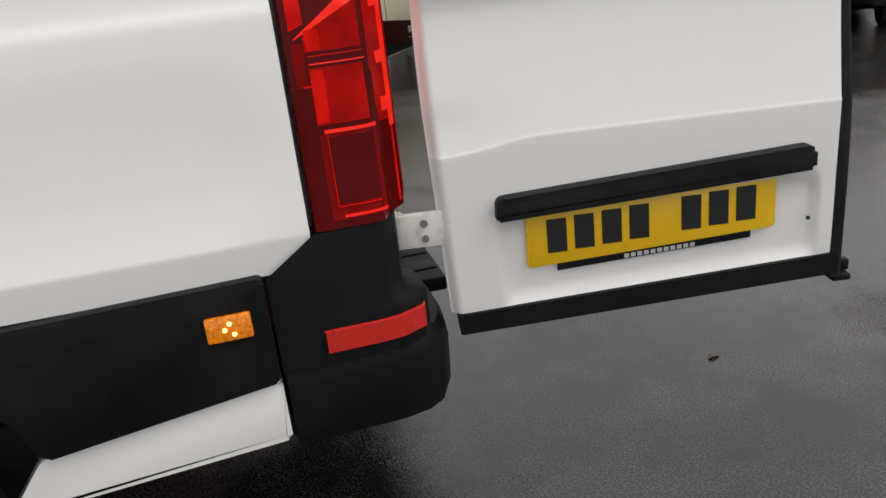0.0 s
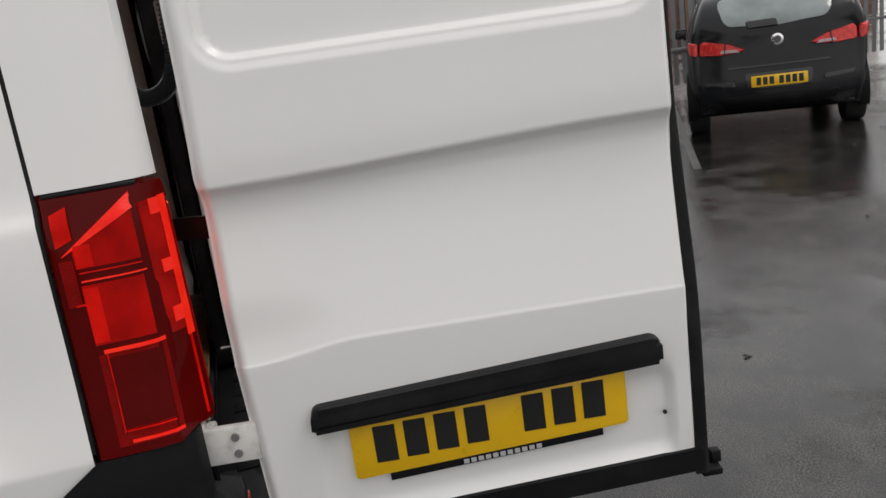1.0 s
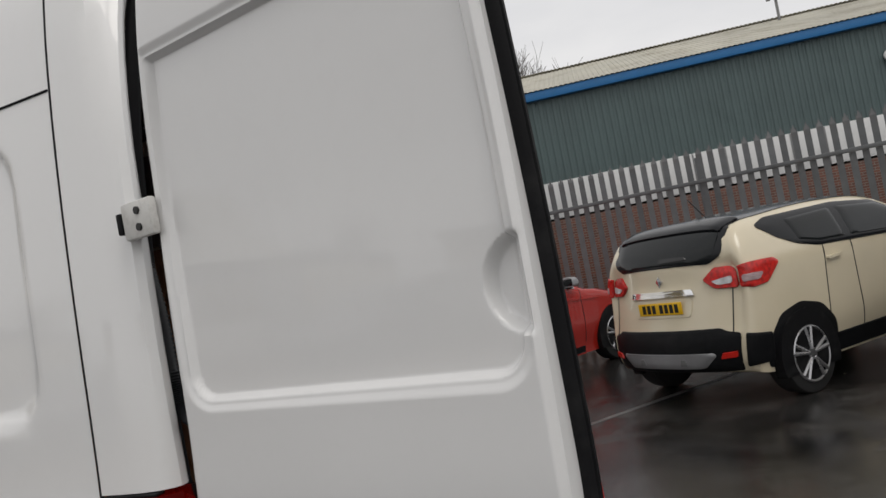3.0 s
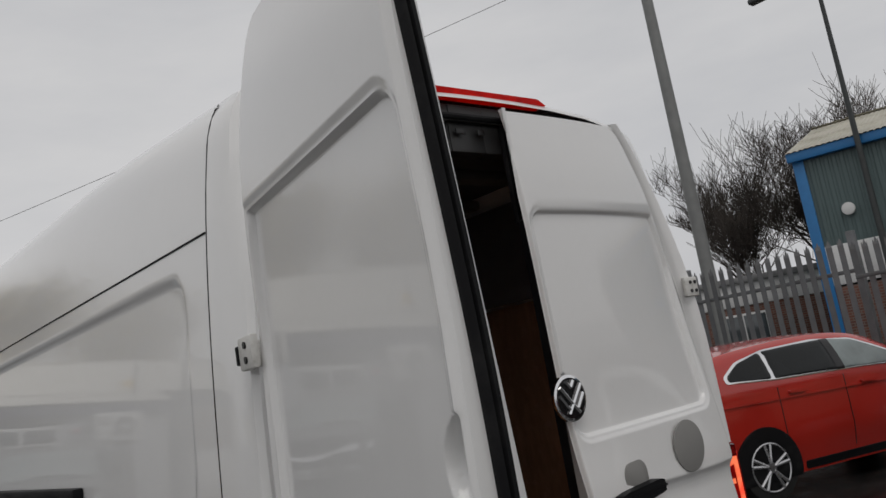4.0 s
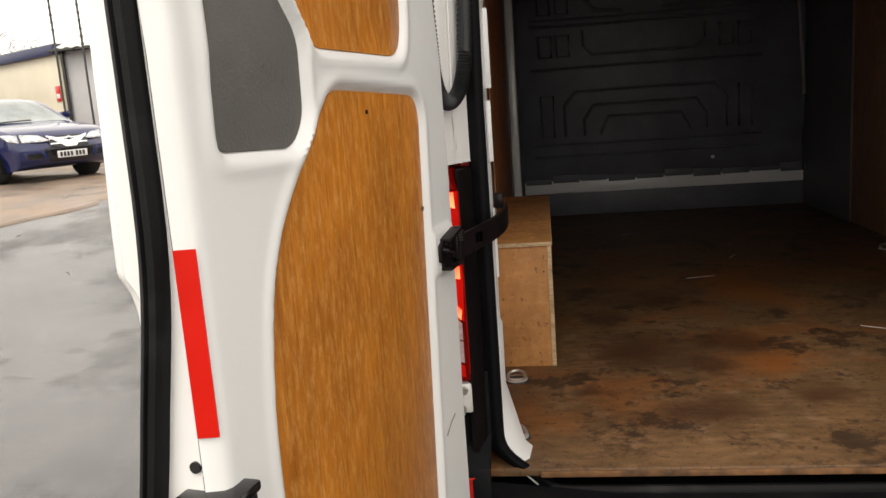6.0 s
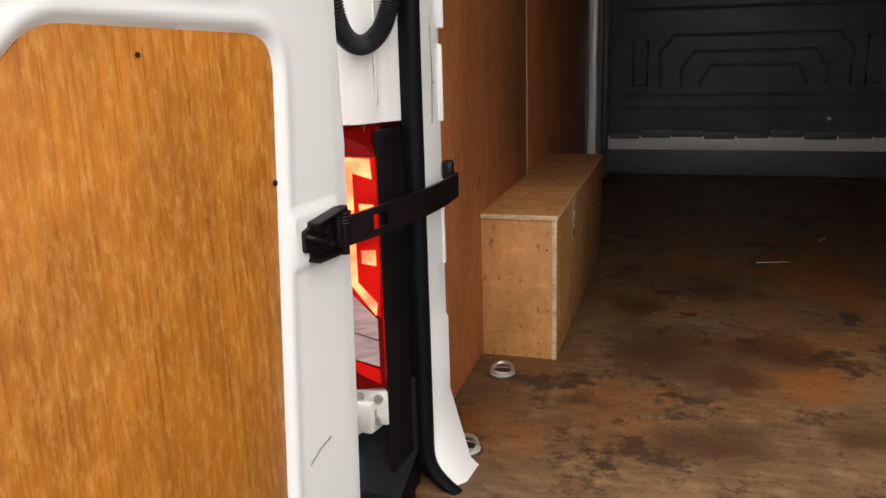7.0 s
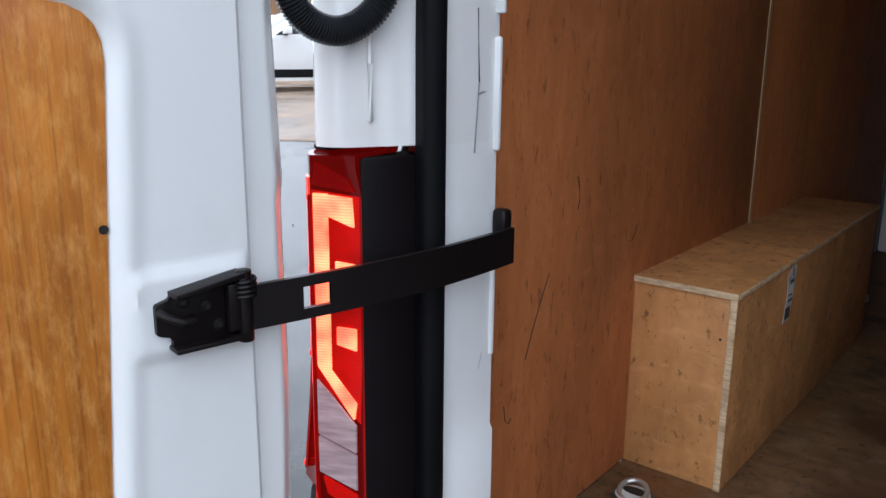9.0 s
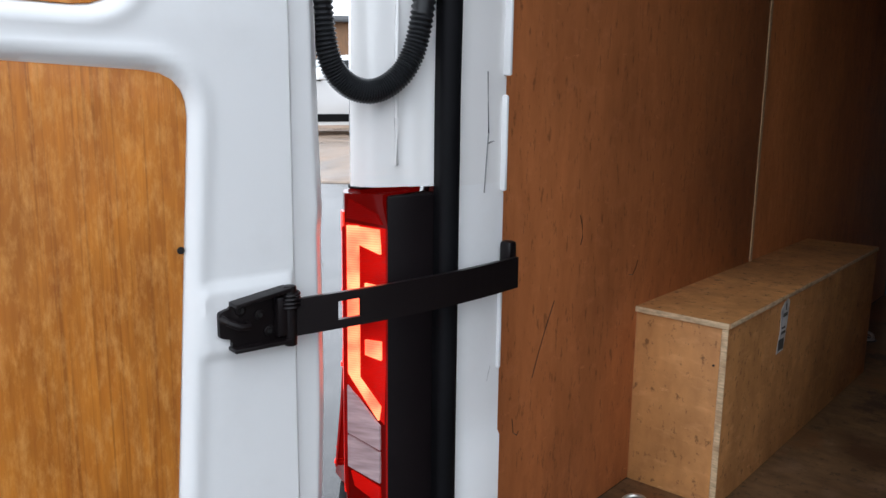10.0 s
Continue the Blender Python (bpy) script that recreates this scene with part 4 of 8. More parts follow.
# the header's shade is in its colour: the darker copy of grey metal
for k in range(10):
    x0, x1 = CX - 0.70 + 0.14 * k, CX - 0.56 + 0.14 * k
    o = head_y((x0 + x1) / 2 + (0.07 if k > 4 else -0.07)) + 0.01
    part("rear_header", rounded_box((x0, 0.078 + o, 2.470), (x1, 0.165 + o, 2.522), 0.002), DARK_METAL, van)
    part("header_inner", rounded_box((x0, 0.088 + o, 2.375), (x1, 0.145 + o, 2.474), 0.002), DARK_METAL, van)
part("header_seal", tube([(CX - 0.70 + 0.07 * k, 0.066 + head_y(CX - 0.70 + 0.07 * k), 2.474) for k in range(21)], 0.011, 8), RUBBER, van)
for x, w in [(-0.35, 0.02), (-0.30, 0.03), (-0.15, 0.04), (-0.06, 0.03)]:
    part("header_slot", rounded_box((x, 0.080, 2.425), (x + w, 0.086, 2.445), 0.002), INK, van)
part("brake_light", prism(round_outline([(CX - 0.29, 2.545), (CX - 0.25, 2.566), (CX + 0.25, 2.566), (CX + 0.29, 2.545)], 0.008), 0.05, "xz", 0.065, 0.004), RED_LENS, van, "high red brake light on the roof edge")
v, f = [], []
for y, dz in ((0.058, -0.022), (0.064, -0.008), (0.085, -0.001), (0.14, 0.0), (0.2195, 0.0)):
    prof = [p for p, ref in zip(van_profile(max(y, 0.06)), van_profile(0.2195)) if ref[1] > 2.485]
    npf = len(prof)
    v += [(x, y + head_y(x) * (0.2195 - y) / 0.1615, z + dz) for x, z in prof]
for j in range(4):
    f += [(j * npf + i, (j + 1) * npf + i, (j + 1) * npf + i + 1, j * npf + i + 1) for i in range(npf - 1)]
mesh_part("roof_end", v, f, WHITE, van, auto=50)
# bulkhead with pressed pattern
bulk = part("bulkhead", rounded_box((CX - 0.90, 4.2, 0.80), (CX + 1.06, 4.24, 2.58), 0.01), DARK_LINING, van, "black moulded bulkhead behind the cab")
bulk.matrix_basis = Matrix.Translation((-0.0714, -0.1437, 0.1248)) @ Matrix.Scale(0.915, 4)
part("bulkhead_base", rounded_box((CX - 0.88, 3.70, FLOOR_Z), (CX + 0.88, 3.735, 0.815), 0.006), DARK_LINING, van)
part("bulkhead_foot", rounded_box((CX - 0.86, 4.186, 0.726), (CX + 1.03, 4.235, 0.812), 0.008), WHITE_IN, bulk, "bare pale metal strip")
for k, x in enumerate(np.linspace(-0.85, 0.86, 10)):
    part("torn_edge", rounded_box((x, 4.181, 0.795 + 0.006 * (k % 3)), (x + 0.18, 4.188, 0.83 + 0.008 * ((k * 7) % 4)), 0.003), DARK_LINING, bulk)


def bead(pts, r=0.011):
    part("pressed_bead", tube([(x, 4.196, z) for x, z in pts], r, 8), DARK_LINING, bulk)


for m in (1, -1):
    def bx(x, m=m):
        return CX + m * (x - CX)
    for z in (0.98, 1.06, 1.58, 1.86, 1.9):
        bead([(bx(-0.78), z), (bx(-0.02), z)])
    for x in (-0.72, -0.60):
        for (z0, z1) in ((1.94, 2.2), (1.66, 1.80), (1.12, 1.4)):
            if z0 > 1.5 or x < -0.7:
                bead([(bx(x), z0), (bx(x + 0.085), z0), (bx(x + 0.085), z1), (bx(x), z1), (bx(x), z0)], 0.009)
    for o in (0.0, 0.13, 0.24):
        bead([(bx(-0.56 + o), 1.12), (bx(-0.56 + o), 1.33 - o * 0.8), (bx(-0.48 + o * 0.9), 1.42 - o * 0.75), (bx(0.0), 1.42 - o * 0.75)])
    bead([(bx(-0.42), 1.82), (bx(-0.42), 1.72), (bx(-0.36), 1.66), (bx(0.0), 1.66)])
    bead([(bx(-0.36), 2.3), (bx(-0.42), 2.22), (bx(-0.42), 2.05), (bx(-0.34), 1.95), (bx(-0.15), 1.93)], 0.016)
part("bulkhead_edge", tube([(CX + 1.02, 4.185, 0.80), (CX + 1.03, 4.185, 1.3), (CX + 1.0, 4.185, 1.8), (CX + 0.967, 4.185, 2.16), (CX + 0.86, 4.185, 2.42)], 0.012, 8), GREY_METAL, bulk)
part("bulkhead_stud", cylinder(0.012, 0.01, "y", (0.42, 4.192, 0.92), 16), HINGE_WHITE, bulk)

# ---- rear doors
DOOR = Matrix(((-0.187, 0.982, 0, -0.95), (-0.982, -0.187, 0, 0.0), (0, 0, 1, 0), (0, 0, 0, 1)))
DW = 0.85           # skin width, hinge to free edge


def door_hinge_edge(z, plated=False):
    return (0.014 * smooth01(1.02, 1.50, z) if plated else 0.0) + spline_table([(0.6, 0.050), (1.0, 0.034), (1.26, 0.026), (1.3, 0.022), (1.7, 0.026), (1.95, 0.048), (2.1, 0.074), (2.25, 0.112), (2.36, 0.148), (2.42, 0.164), (2.46, 0.178), (2.485, 0.197), (2.50, 0.225)], z)


def door_skin(u, z, plated):
    """How far the outer skin lies inward (+) or outward (-) of the door's plane."""
    zz = z - 0.022 * smooth01(0.05, 0.8, u) * smooth01(1.15, 1.28, z) * smooth01(1.45, 1.33, z) + 0.03 * smooth01(0.26, 0.05, u) * smooth01(0.9, 0.98, z) * smooth01(1.08, 1.0, z)
    y = spline_table([(0.60, -0.032), (0.70, -0.036), (0.90, -0.0368), (0.975, -0.0368), (0.981, -0.0365), (0.986, -0.0350), (0.991, -0.0341), (1.03, -0.0275), (1.07, -0.0212), (1.14, -0.0112), (1.20, -0.0045), (1.235, -0.0034), (1.255, -0.0085), (1.266, -0.0150), (1.2715, -0.0192), (1.276, -0.0211), (1.285, -0.0213),
                      (1.31, -0.021), (1.44, -0.016), (1.7, -0.010), (2.1, 0.000), (2.3, 0.014), (2.5, 0.045)], zz)
    if plated:
        y -= 0.035 * smooth01(1.75, 2.45, z)
    d = sd_round_rect(u, z, 0.455, 1.8 + (0.0 if plated else 0.022), 0.368, 0.322 + (0.0 if plated else 0.022), 0.05)
    d = max(d, door_hinge_edge(z, plated) + 0.036 - u)
    y += 0.014 * smooth01(0.004, -0.008, d) + 0.005 * smooth01(0.024, 0.006, d)
    dc = math.hypot(u - 0.838, z - 1.600) - 0.070
    y += 0.024 * smooth01(0.003, -0.010, dc) * smooth01(0.002, 0.020, DW - u)
    if plated:
        y += 0.014 * smooth01(0.006, -0.02, sd_round_rect(u, z, 0.485, 0.745, 0.325, 0.09, 0.03))
    y += 0.018 * smooth01(0.030, 0.0, u - door_hinge_edge(z, plated)) ** 2 + 0.016 * smooth01(0.012, 0.0, DW - u) ** 2
    return y


def door_mesh(plated):
    """Outer skin with turned edges, as one closed pressing; u from hinge to free edge."""
    us = sorted(set(list(np.linspace(0, 1, 60)) + list(np.linspace(0.003, 0.04, 9)) + list(np.linspace(0.05, 0.13, 12)) + list(np.linspace(0.88, 0.98, 26)) + list(np.linspace(0.984, 0.999, 7))))
    zs = sorted(set(list(np.linspace(0.655, 2.50, 110)) + list(np.linspace(1.25, 1.31, 22)) + list(np.linspace(1.44, 1.51, 26)) + list(np.linspace(2.09, 2.17, 26)) + list(np.linspace(1.52, 1.685, 42)) + list(np.linspace(0.955, 1.0, 19))))
    nu, nz = len(us), len(zs)
    v = []
    for z in zs:
        lo = door_hinge_edge(z, plated)
        for s in us:
            u = lo + (DW - lo) * s
            zl = 0.622 + 0.040 * u / DW
            v.append((u, door_skin(u, z, plated), z + (zl - 0.655) * smooth01(0.95, 0.655, z)))
    f = [(j * nu + i, j * nu + i + 1, (j + 1) * nu + i + 1, (j + 1) * nu + i) for j in range(nz - 1) for i in range(nu - 1)]
    rim = [i for i in range(nu)] + [j * nu + nu - 1 for j in range(1, nz)] + [(nz - 1) * nu + i for i in range(nu - 2, -1, -1)] + [j * nu for j in range(nz - 2, 0, -1)]
    base = len(v)
    for i in rim:
        x, y, z = v[i]
        hinge_side = x < 0.45 * DW and abs(x - door_hinge_edge(z, plated)) < 0.02
        v.append((x + (0.010 if hinge_side else 0.002), max(y + 0.006, (0.052 if hinge_side else 0.053) - (0.034 * max(0.0, z - 1.5) if plated else 0.0)), z))
    m = len(rim)
    f += [(rim[k], base + k, base + (k + 1) % m, rim[(k + 1) % m]) for k in range(m)]
    return v, f


LOW_PLY = round_outline([(0.255, 0.74), (0.206, 1.448), (0.535, 1.462), (0.712, 1.29), (0.745, 1.12), (0.735, 0.74)], [0.03, 0.045, 0.035, 0.09, 0.09, 0.03])
TOP_PLY = round_outline([(0.242, 1.60), (0.255, 2.20), (0.69, 2.20), (0.695, 1.69), (0.565, 1.512), (0.27, 1.508)], [0.07, 0.05, 0.05, 0.05, 0.02, 0.06])
GREY_CARD = round_outline([(0.793, 1.405), (0.64, 1.398), (0.608, 1.43), (0.603, 1.525), (0.69, 1.625), (0.745, 1.648), (0.775, 1.63)], 0.02)


def inside(poly, x, y):
    c = False
    k = len(poly)
    for i in range(k):
        (x1, y1), (x2, y2) = poly[i], poly[i - 1]
        if (y1 > y) != (y2 > y) and x < (x2 - x1) * (y - y1) / (y2 - y1) + x1:
            c = not c
    return c


def edge_gap(poly, x, y):
    best = 9.0
    k = len(poly)
    for i in range(k):
        (x1, y1), (x2, y2) = poly[i - 1], poly[i]
        dx, dy = x2 - x1, y2 - y1
        t = max(0, min(1, ((x - x1) * dx + (y - y1) * dy) / (dx * dx + dy * dy + 1e-9)))
        best = min(best, math.hypot(x - x1 - t * dx, y - y1 - t * dy))
    return -best if inside(poly, x, y) else best


def door_lean(z):
    """The open door's lining leans outward towards the top."""
    return 0.048 * max(0.0, z - 1.5)


def inner_skin(u, z, plated):
    """Depth of the inner pressing: raised frame, sunk fields round the boards, rounded border."""
    y = 0.078
    for poly in (LOW_PLY, TOP_PLY, GREY_CARD):
        d = edge_gap(poly, u, z)
        y -= 0.012 * smooth01(0.010, -0.004, d) - 0.003 * math.exp(-((d - 0.016) / 0.008) ** 2)
    d = sd_round_rect(u, z, 0.150, 1.183, 0.055, 0.04, 0.008)      # pad under the check strap
    y += 0.005 * smooth01(0.002, -0.003, d)
    y -= 0.009 * smooth01(0.094, 0.088, u)                          # step down to the hinge edge
    y -= 0.018 * smooth01(0.028, 0.008, u - door_hinge_edge(z, plated))
    y -= 0.022 * max(0.0, (u - 0.80) / 0.055) ** 12                    # rounds over to the free edge
    return y - (door_lean(z) if plated else 0.0)


def closed_bend(x, z):
    """The closed door follows the van's rounded corner towards its hinges."""
    return (max(0.0, x) / DW) ** 3 * (0.022 + 0.068 * smooth01(1.25, 1.95, z))


def closed_bulge(x, z):
    """The lower half of the closed door swells outward towards its free edge."""
    return -0.040 * smooth01(1.60, 1.05, z) * (1 - max(0.0, min(1.0, x / DW)))


def build_door(name, label, plated, m, mirror):
    v, f = door_mesh(plated)
    if mirror:
        v, f = [((0.018 if DW - x < -0.001 else DW - x), (min(y, 0.022) if DW - x < 0.01 else y) + closed_bend(DW - x, z) + (closed_bulge(DW - x, z) if y < 0.02 else 0.0), z) for x, y, z in v], [q[::-1] for q in f]
    door = mesh_part(name, v, f, WHITE, van, label, auto=38)
    door.matrix_basis = m
    mx = (lambda x: DW - x) if mirror else (lambda x: x)

    def fn(a, b):
        z = 0.66 + (2.495 - 0.66) * b
        lo = door_hinge_edge(z, plated) + 0.010
        brk = max(0.084, lo + 0.02)
        u = lo + (brk - lo) * a / 0.12 if a < 0.12 else brk + (0.855 - brk) * (a - 0.12) / 0.88
        if mirror:
            u = lo + (0.79 - lo) * a
            return (mx(u), inner_skin(u, z, plated) + closed_bend(DW - u, z), z)
        return (mx(u), inner_skin(u, z, plated), z)

    gv, gf = grid_mesh(130, 260, fn)
    mesh_part("inner_panel", gv, [q[::-1] for q in gf] if not mirror else gf, WHITE_IN, door, "white inner door pressing", auto=40)
    # bottom trim and free-edge seal
    part("bottom_trim", prism(round_outline([(mx(0.062), 0.580), (mx(0.058), 0.624), (mx(0.856), 0.662), (mx(0.856), 0.616)], 0.006), 0.11, "xz", -0.042, 0.006), PLASTIC, door)
    if not mirror:
        sv_, sf_ = [], []
        for k in range(65):
            z = 0.605 + (2.49 - 0.605) * k / 64
            o = spline_table([(0.6, -0.036), (0.95, -0.034), (1.14, -0.004), (1.30, 0.022), (1.45, 0.026), (1.75, 0.024), (2.1, 0.008), (2.45, -0.013)], z)
            sv_ += [(x, y + o, z) for x, y in [(0.842, 0.0), (0.860, 0.0), (0.867, 0.003), (0.869, 0.008), (0.864, 0.011), (0.870, 0.014), (0.869, 0.021), (0.862, 0.025), (0.842, 0.025)]]
        sf_ = [(9 * k + i, 9 * k + (i + 1) % 9, 9 * k + 9 + (i + 1) % 9, 9 * k + 9 + i) for k in range(64) for i in range(9)] + [tuple(range(8, -1, -1)), tuple(576 + i for i in range(9))]
        mesh_part("edge_seal_shade", sv_, sf_, RUBBER, door, "thick black rubber edge seal", auto=50)
        part("latch_peg", rounded_box((0.860, -0.02, 0.585), (0.900, 0.03, 0.60), 0.004), PLASTIC, door)
        part("latch_peg", rounded_box((0.885, 0.0, 0.60), (0.905, 0.02, 0.625), 0.003), PLASTIC, door)
    return door


left_door = build_door("rear_door", "open white rear door with yellow number plate and ply lining", True, DOOR, False)
right_door = build_door("rear_door", "closed white rear door with black handle and round badge", False, pose(0.0, 0.0, 0.0), True)


def hinge(door, x, z):
    """Two-hole hinge leaf with its knuckle and bracket; x of the axis in the door's frame."""
    h = part("hinge", rounded_box((x - 0.045, -0.030, z - 0.036), (x + 0.052, -0.012, z + 0.036), 0.005), HINGE_WHITE, door, "white painted door hinge")
    part("hinge_knuckle", cylinder(0.013, 0.07, "z", (x - 0.040, -0.012, z), 14), HINGE_WHITE, h)
    part("hinge_bracket", rounded_box((x - 0.075, -0.012, z - 0.028), (x - 0.030, 0.03, z + 0.028), 0.005), HINGE_WHITE, h)
    part("hinge_pad", rounded_box((x - 0.060, -0.033, z - 0.022), (x - 0.046, -0.010, z + 0.020), 0.003), RUBBER, h)
    for dz in (-0.016, 0.016):
        part("hinge_bolt", cylinder(0.0075, 0.006, "y", (x + 0.012, -0.0315, z + dz), 14), INK if z > 1.2 else GREY_METAL, h)


hinge(left_door, 0.0, 0.814)
hinge(left_door, 0.030, 1.838)
for hz, hy in ((0.80, 0.018), (1.89, 0.072)):
    h = part("hinge", rounded_box((0.855 - 0.02, -0.022 + hy, hz - 0.036), (0.915, -0.006 + hy, hz + 0.036), 0.005), HINGE_WHITE, right_door, "white painted door hinge")
    part("hinge_bracket", rounded_box((0.89, -0.012 + hy, hz - 0.028), (0.925, 0.05 + hy, hz + 0.028), 0.005), HINGE_WHITE, h)
    for dx, dz in ((0.865, -0.016), (0.865, 0.016), (0.895, -0.016), (0.895, 0.016)):
        part("hinge_bolt", cylinder(0.0065, 0.006, "y", (dx, -0.0235 + hy, hz + dz), 12), INK, h)

# -- open door, outside: lamp bar, number plate
bar = part("lamp_bar", prism(round_outline([(0.152, 0.824), (0.155, 0.870), (0.772, 0.905), (0.785, 0.897), (0.785, 0.856)], [0.008, 0.016, 0.022, 0.02, 0.008]), -0.055, "xz", -0.012, 0.014, 3), PLASTIC, left_door, "black number plate lamp bar")
plate = part("number_plate", prism(round_outline([(0.211, 0.708), (0.213, 0.819), (0.721, 0.846), (0.721, 0.735)], 0.008), -0.008, "xz", -0.026, 0.002), PLATE_YELLOW, left_door, "yellow rear number plate")
part("plate_holder", prism([(0.273, 0.694), (0.273, 0.714), (0.673, 0.736), (0.673, 0.716)], -0.008, "xz", -0.024, 0.002), PLASTIC, plate)


def plate_bars(parent, x0, x1, z0, z1, y, groups, mat=INK, slope=0.0, depth=0.002):
    """Plain bars in the size of the plate's characters."""
    total = sum(groups) + 0.9 * (len(groups) - 1)
    step = (x1 - x0) / total
    x = x0
    for g in groups:
        for _ in range(g):
            dz = slope * (x - x0)
            part("character_bar", rounded_box((x + step * 0.14, y - depth, z0 + dz), (x + step * 0.86, y, z1 + dz), 0.001, 1), mat, parent, smooth=False)
            x += step
        x += step * 0.9


plate_bars(plate, 0.246, 0.688, 0.736, 0.808, -0.034, (4, 3), slope=0.053)
plate_bars(plate, 0.408, 0.558, 0.705, 0.714, -0.0325, (11,), PALE_INK, slope=0.05, depth=0.001)
part("lock_pin", cylinder(0.004, 0.004, "y", (0.79, -0.034, 0.744), 10), INK, left_door)

# -- open door, inside: boards, tape, latch, strap
part("door_board", prism(LOW_PLY, 0.006, "xz", 0.066, 0.001), DOOR_PLY, left_door, "varnished orange-brown plywood board")
for shape_, name_, mat_, text_ in ((TOP_PLY, "door_board", DOOR_PLY, "varnished orange-brown plywood board"), (GREY_CARD, "door_card", GREY_PANEL, "dark grey felt door card")):
    board = prism(shape_, 0.006, "xz", 0.066, 0.001)
    for w_ in board.verts:
        w_.co.y -= door_lean(w_.co.z)
    part(name_, board, mat_, left_door, text_)
part("reflective_tape", prism([(0.8575, 0.0570), (0.8510, 0.0770), (0.8498, 0.0767), (0.8563, 0.0567)], 0.181, "xy", 1.142), TAPE_RED, left_door, "red reflective tape", smooth=False)
part("bolt_hole", cylinder(0.006, 0.004, "x", (0.8525, 0.047, 1.110), 16), INK, left_door)
latch = part("inner_latch", rounded_box((0.822, 0.032, 0.965), (0.872, 0.094, 1.078), 0.006), PLASTIC, left_door, "black latch housing")
part("latch_lid", rounded_box((0.818, 0.030, 1.074), (0.876, 0.096, 1.086), 0.004), GLOSS_BLACK, latch)
part("board_dot", cylinder(0.004, 0.002, "y", (0.222, 0.0725, 1.266), 12), INK, left_door)
part("board_dot", cylinder(0.003, 0.002, "y", (0.42, 0.0725, 1.43), 12), INK, left_door)
for x0, z0, x1, z1 in [(0.149, 0.88, 0.201, 0.86), (0.2, 1.146, 0.115, 1.158)]:
    part("paint_crack", tube([(x0, 0.0785, z0), ((x0 + x1) / 2, 0.0785, (z0 + z1) / 2 + 0.004), (x1, 0.0785, z1)], 0.0012, 6), GREY_METAL, left_door)

# check strap from the open door to the post
bracket = part("strap_bracket", prism(round_outline([(0.112, 1.154), (0.112, 1.216), (0.176, 1.206), (0.176, 1.200), (0.190, 1.196), (0.190, 1.168), (0.176, 1.164), (0.176, 1.152)], 0.003), 0.008, "xz", 0.081, 0.0015), STRAP, left_door, "black check strap bracket")
part("bracket_rim", prism([(0.110, 1.211), (0.110, 1.216), (0.176, 1.206), (0.176, 1.202)], 0.022, "xz", 0.081, 0.001), STRAP, bracket)
part("bracket_rim", rounded_box((0.110, 0.081, 1.151), (0.178, 0.102, 1.156), 0.0015), STRAP, bracket)
part("bracket_cheek", rounded_box((0.112, 0.088, 1.160), (0.126, 0.099, 1.206), 0.003), STRAP, bracket)
for dx, dz in ((0.166, 1.196), (0.144, 1.188), (0.133, 1.168)):
    screw = part("bracket_screw", cylinder(0.0062, 0.003, "y", (dx, 0.0905, dz), 14, bevel=0.001), STRAP, bracket)
    part("screw_socket", cylinder(0.0028, 0.002, "y", (dx, 0.0925, dz), 6), INK, screw)
part("bracket_hook", tube([(0.188, 0.090, 1.190), (0.184, 0.098, 1.187), (0.172, 0.103, 1.181), (0.162, 0.101, 1.180), (0.160, 0.092, 1.180)], 0.0042, 8), STRAP, bracket)
part("strap_pin", cylinder(0.0075, 0.070, "z", (0.108, 0.094, 1.182), 14, bevel=0.002), STRAP, bracket)
coil = [(0.108 + 0.0105 * math.cos(a), 0.094 + 0.0105 * math.sin(a), 1.192 + 0.0185 * a / 25.2) for a in np.linspace(0, 25.2, 70)]
part("strap_spring", tube(coil, 0.0019, 6), STRAP, bracket)
p0 = DOOR @ Vector((0.108, 0.094, 1.179))
p1 = Vector((-0.815, 0.212, 1.190))
pts = []
for k in range(25):
    t = k / 24
    q = p0.lerp(p1, t)
    q.x += 0.030 * math.sin(math.pi * t * 0.9)
    q.y -= 0.012 * math.sin(math.pi * t)
    pts.append(q)
v, f = [], []
for k, q in enumerate(pts):
    t = (pts[min(24, k + 1)] - pts[max(0, k - 1)]).normalized()
    nrm = Vector((t.y, -t.x, 0)).normalized() * 0.003
    for o, dz in ((nrm, -0.0215), (nrm, 0.0215), (-nrm, 0.0215), (-nrm, -0.0215)):
        v.append(q + o + Vector((0, 0, dz + 0.004 * math.sin(math.pi * k / 24))))
for k in range(24):
    a, b = 4 * k, 4 * (k + 1)
    if k in (4, 5):                                 # the slot goes through
        continue
    for i in range(4):
        f.append((a + i, a + (i + 1) % 4, b + (i + 1) % 4, b + i))
f += [(3, 2, 1, 0), (96, 97, 98, 99)]
strap = mesh_part("check_strap", v, f, STRAP, van, "curved black door check strap", smooth=False)
s0, s1 = pts[4], pts[6]
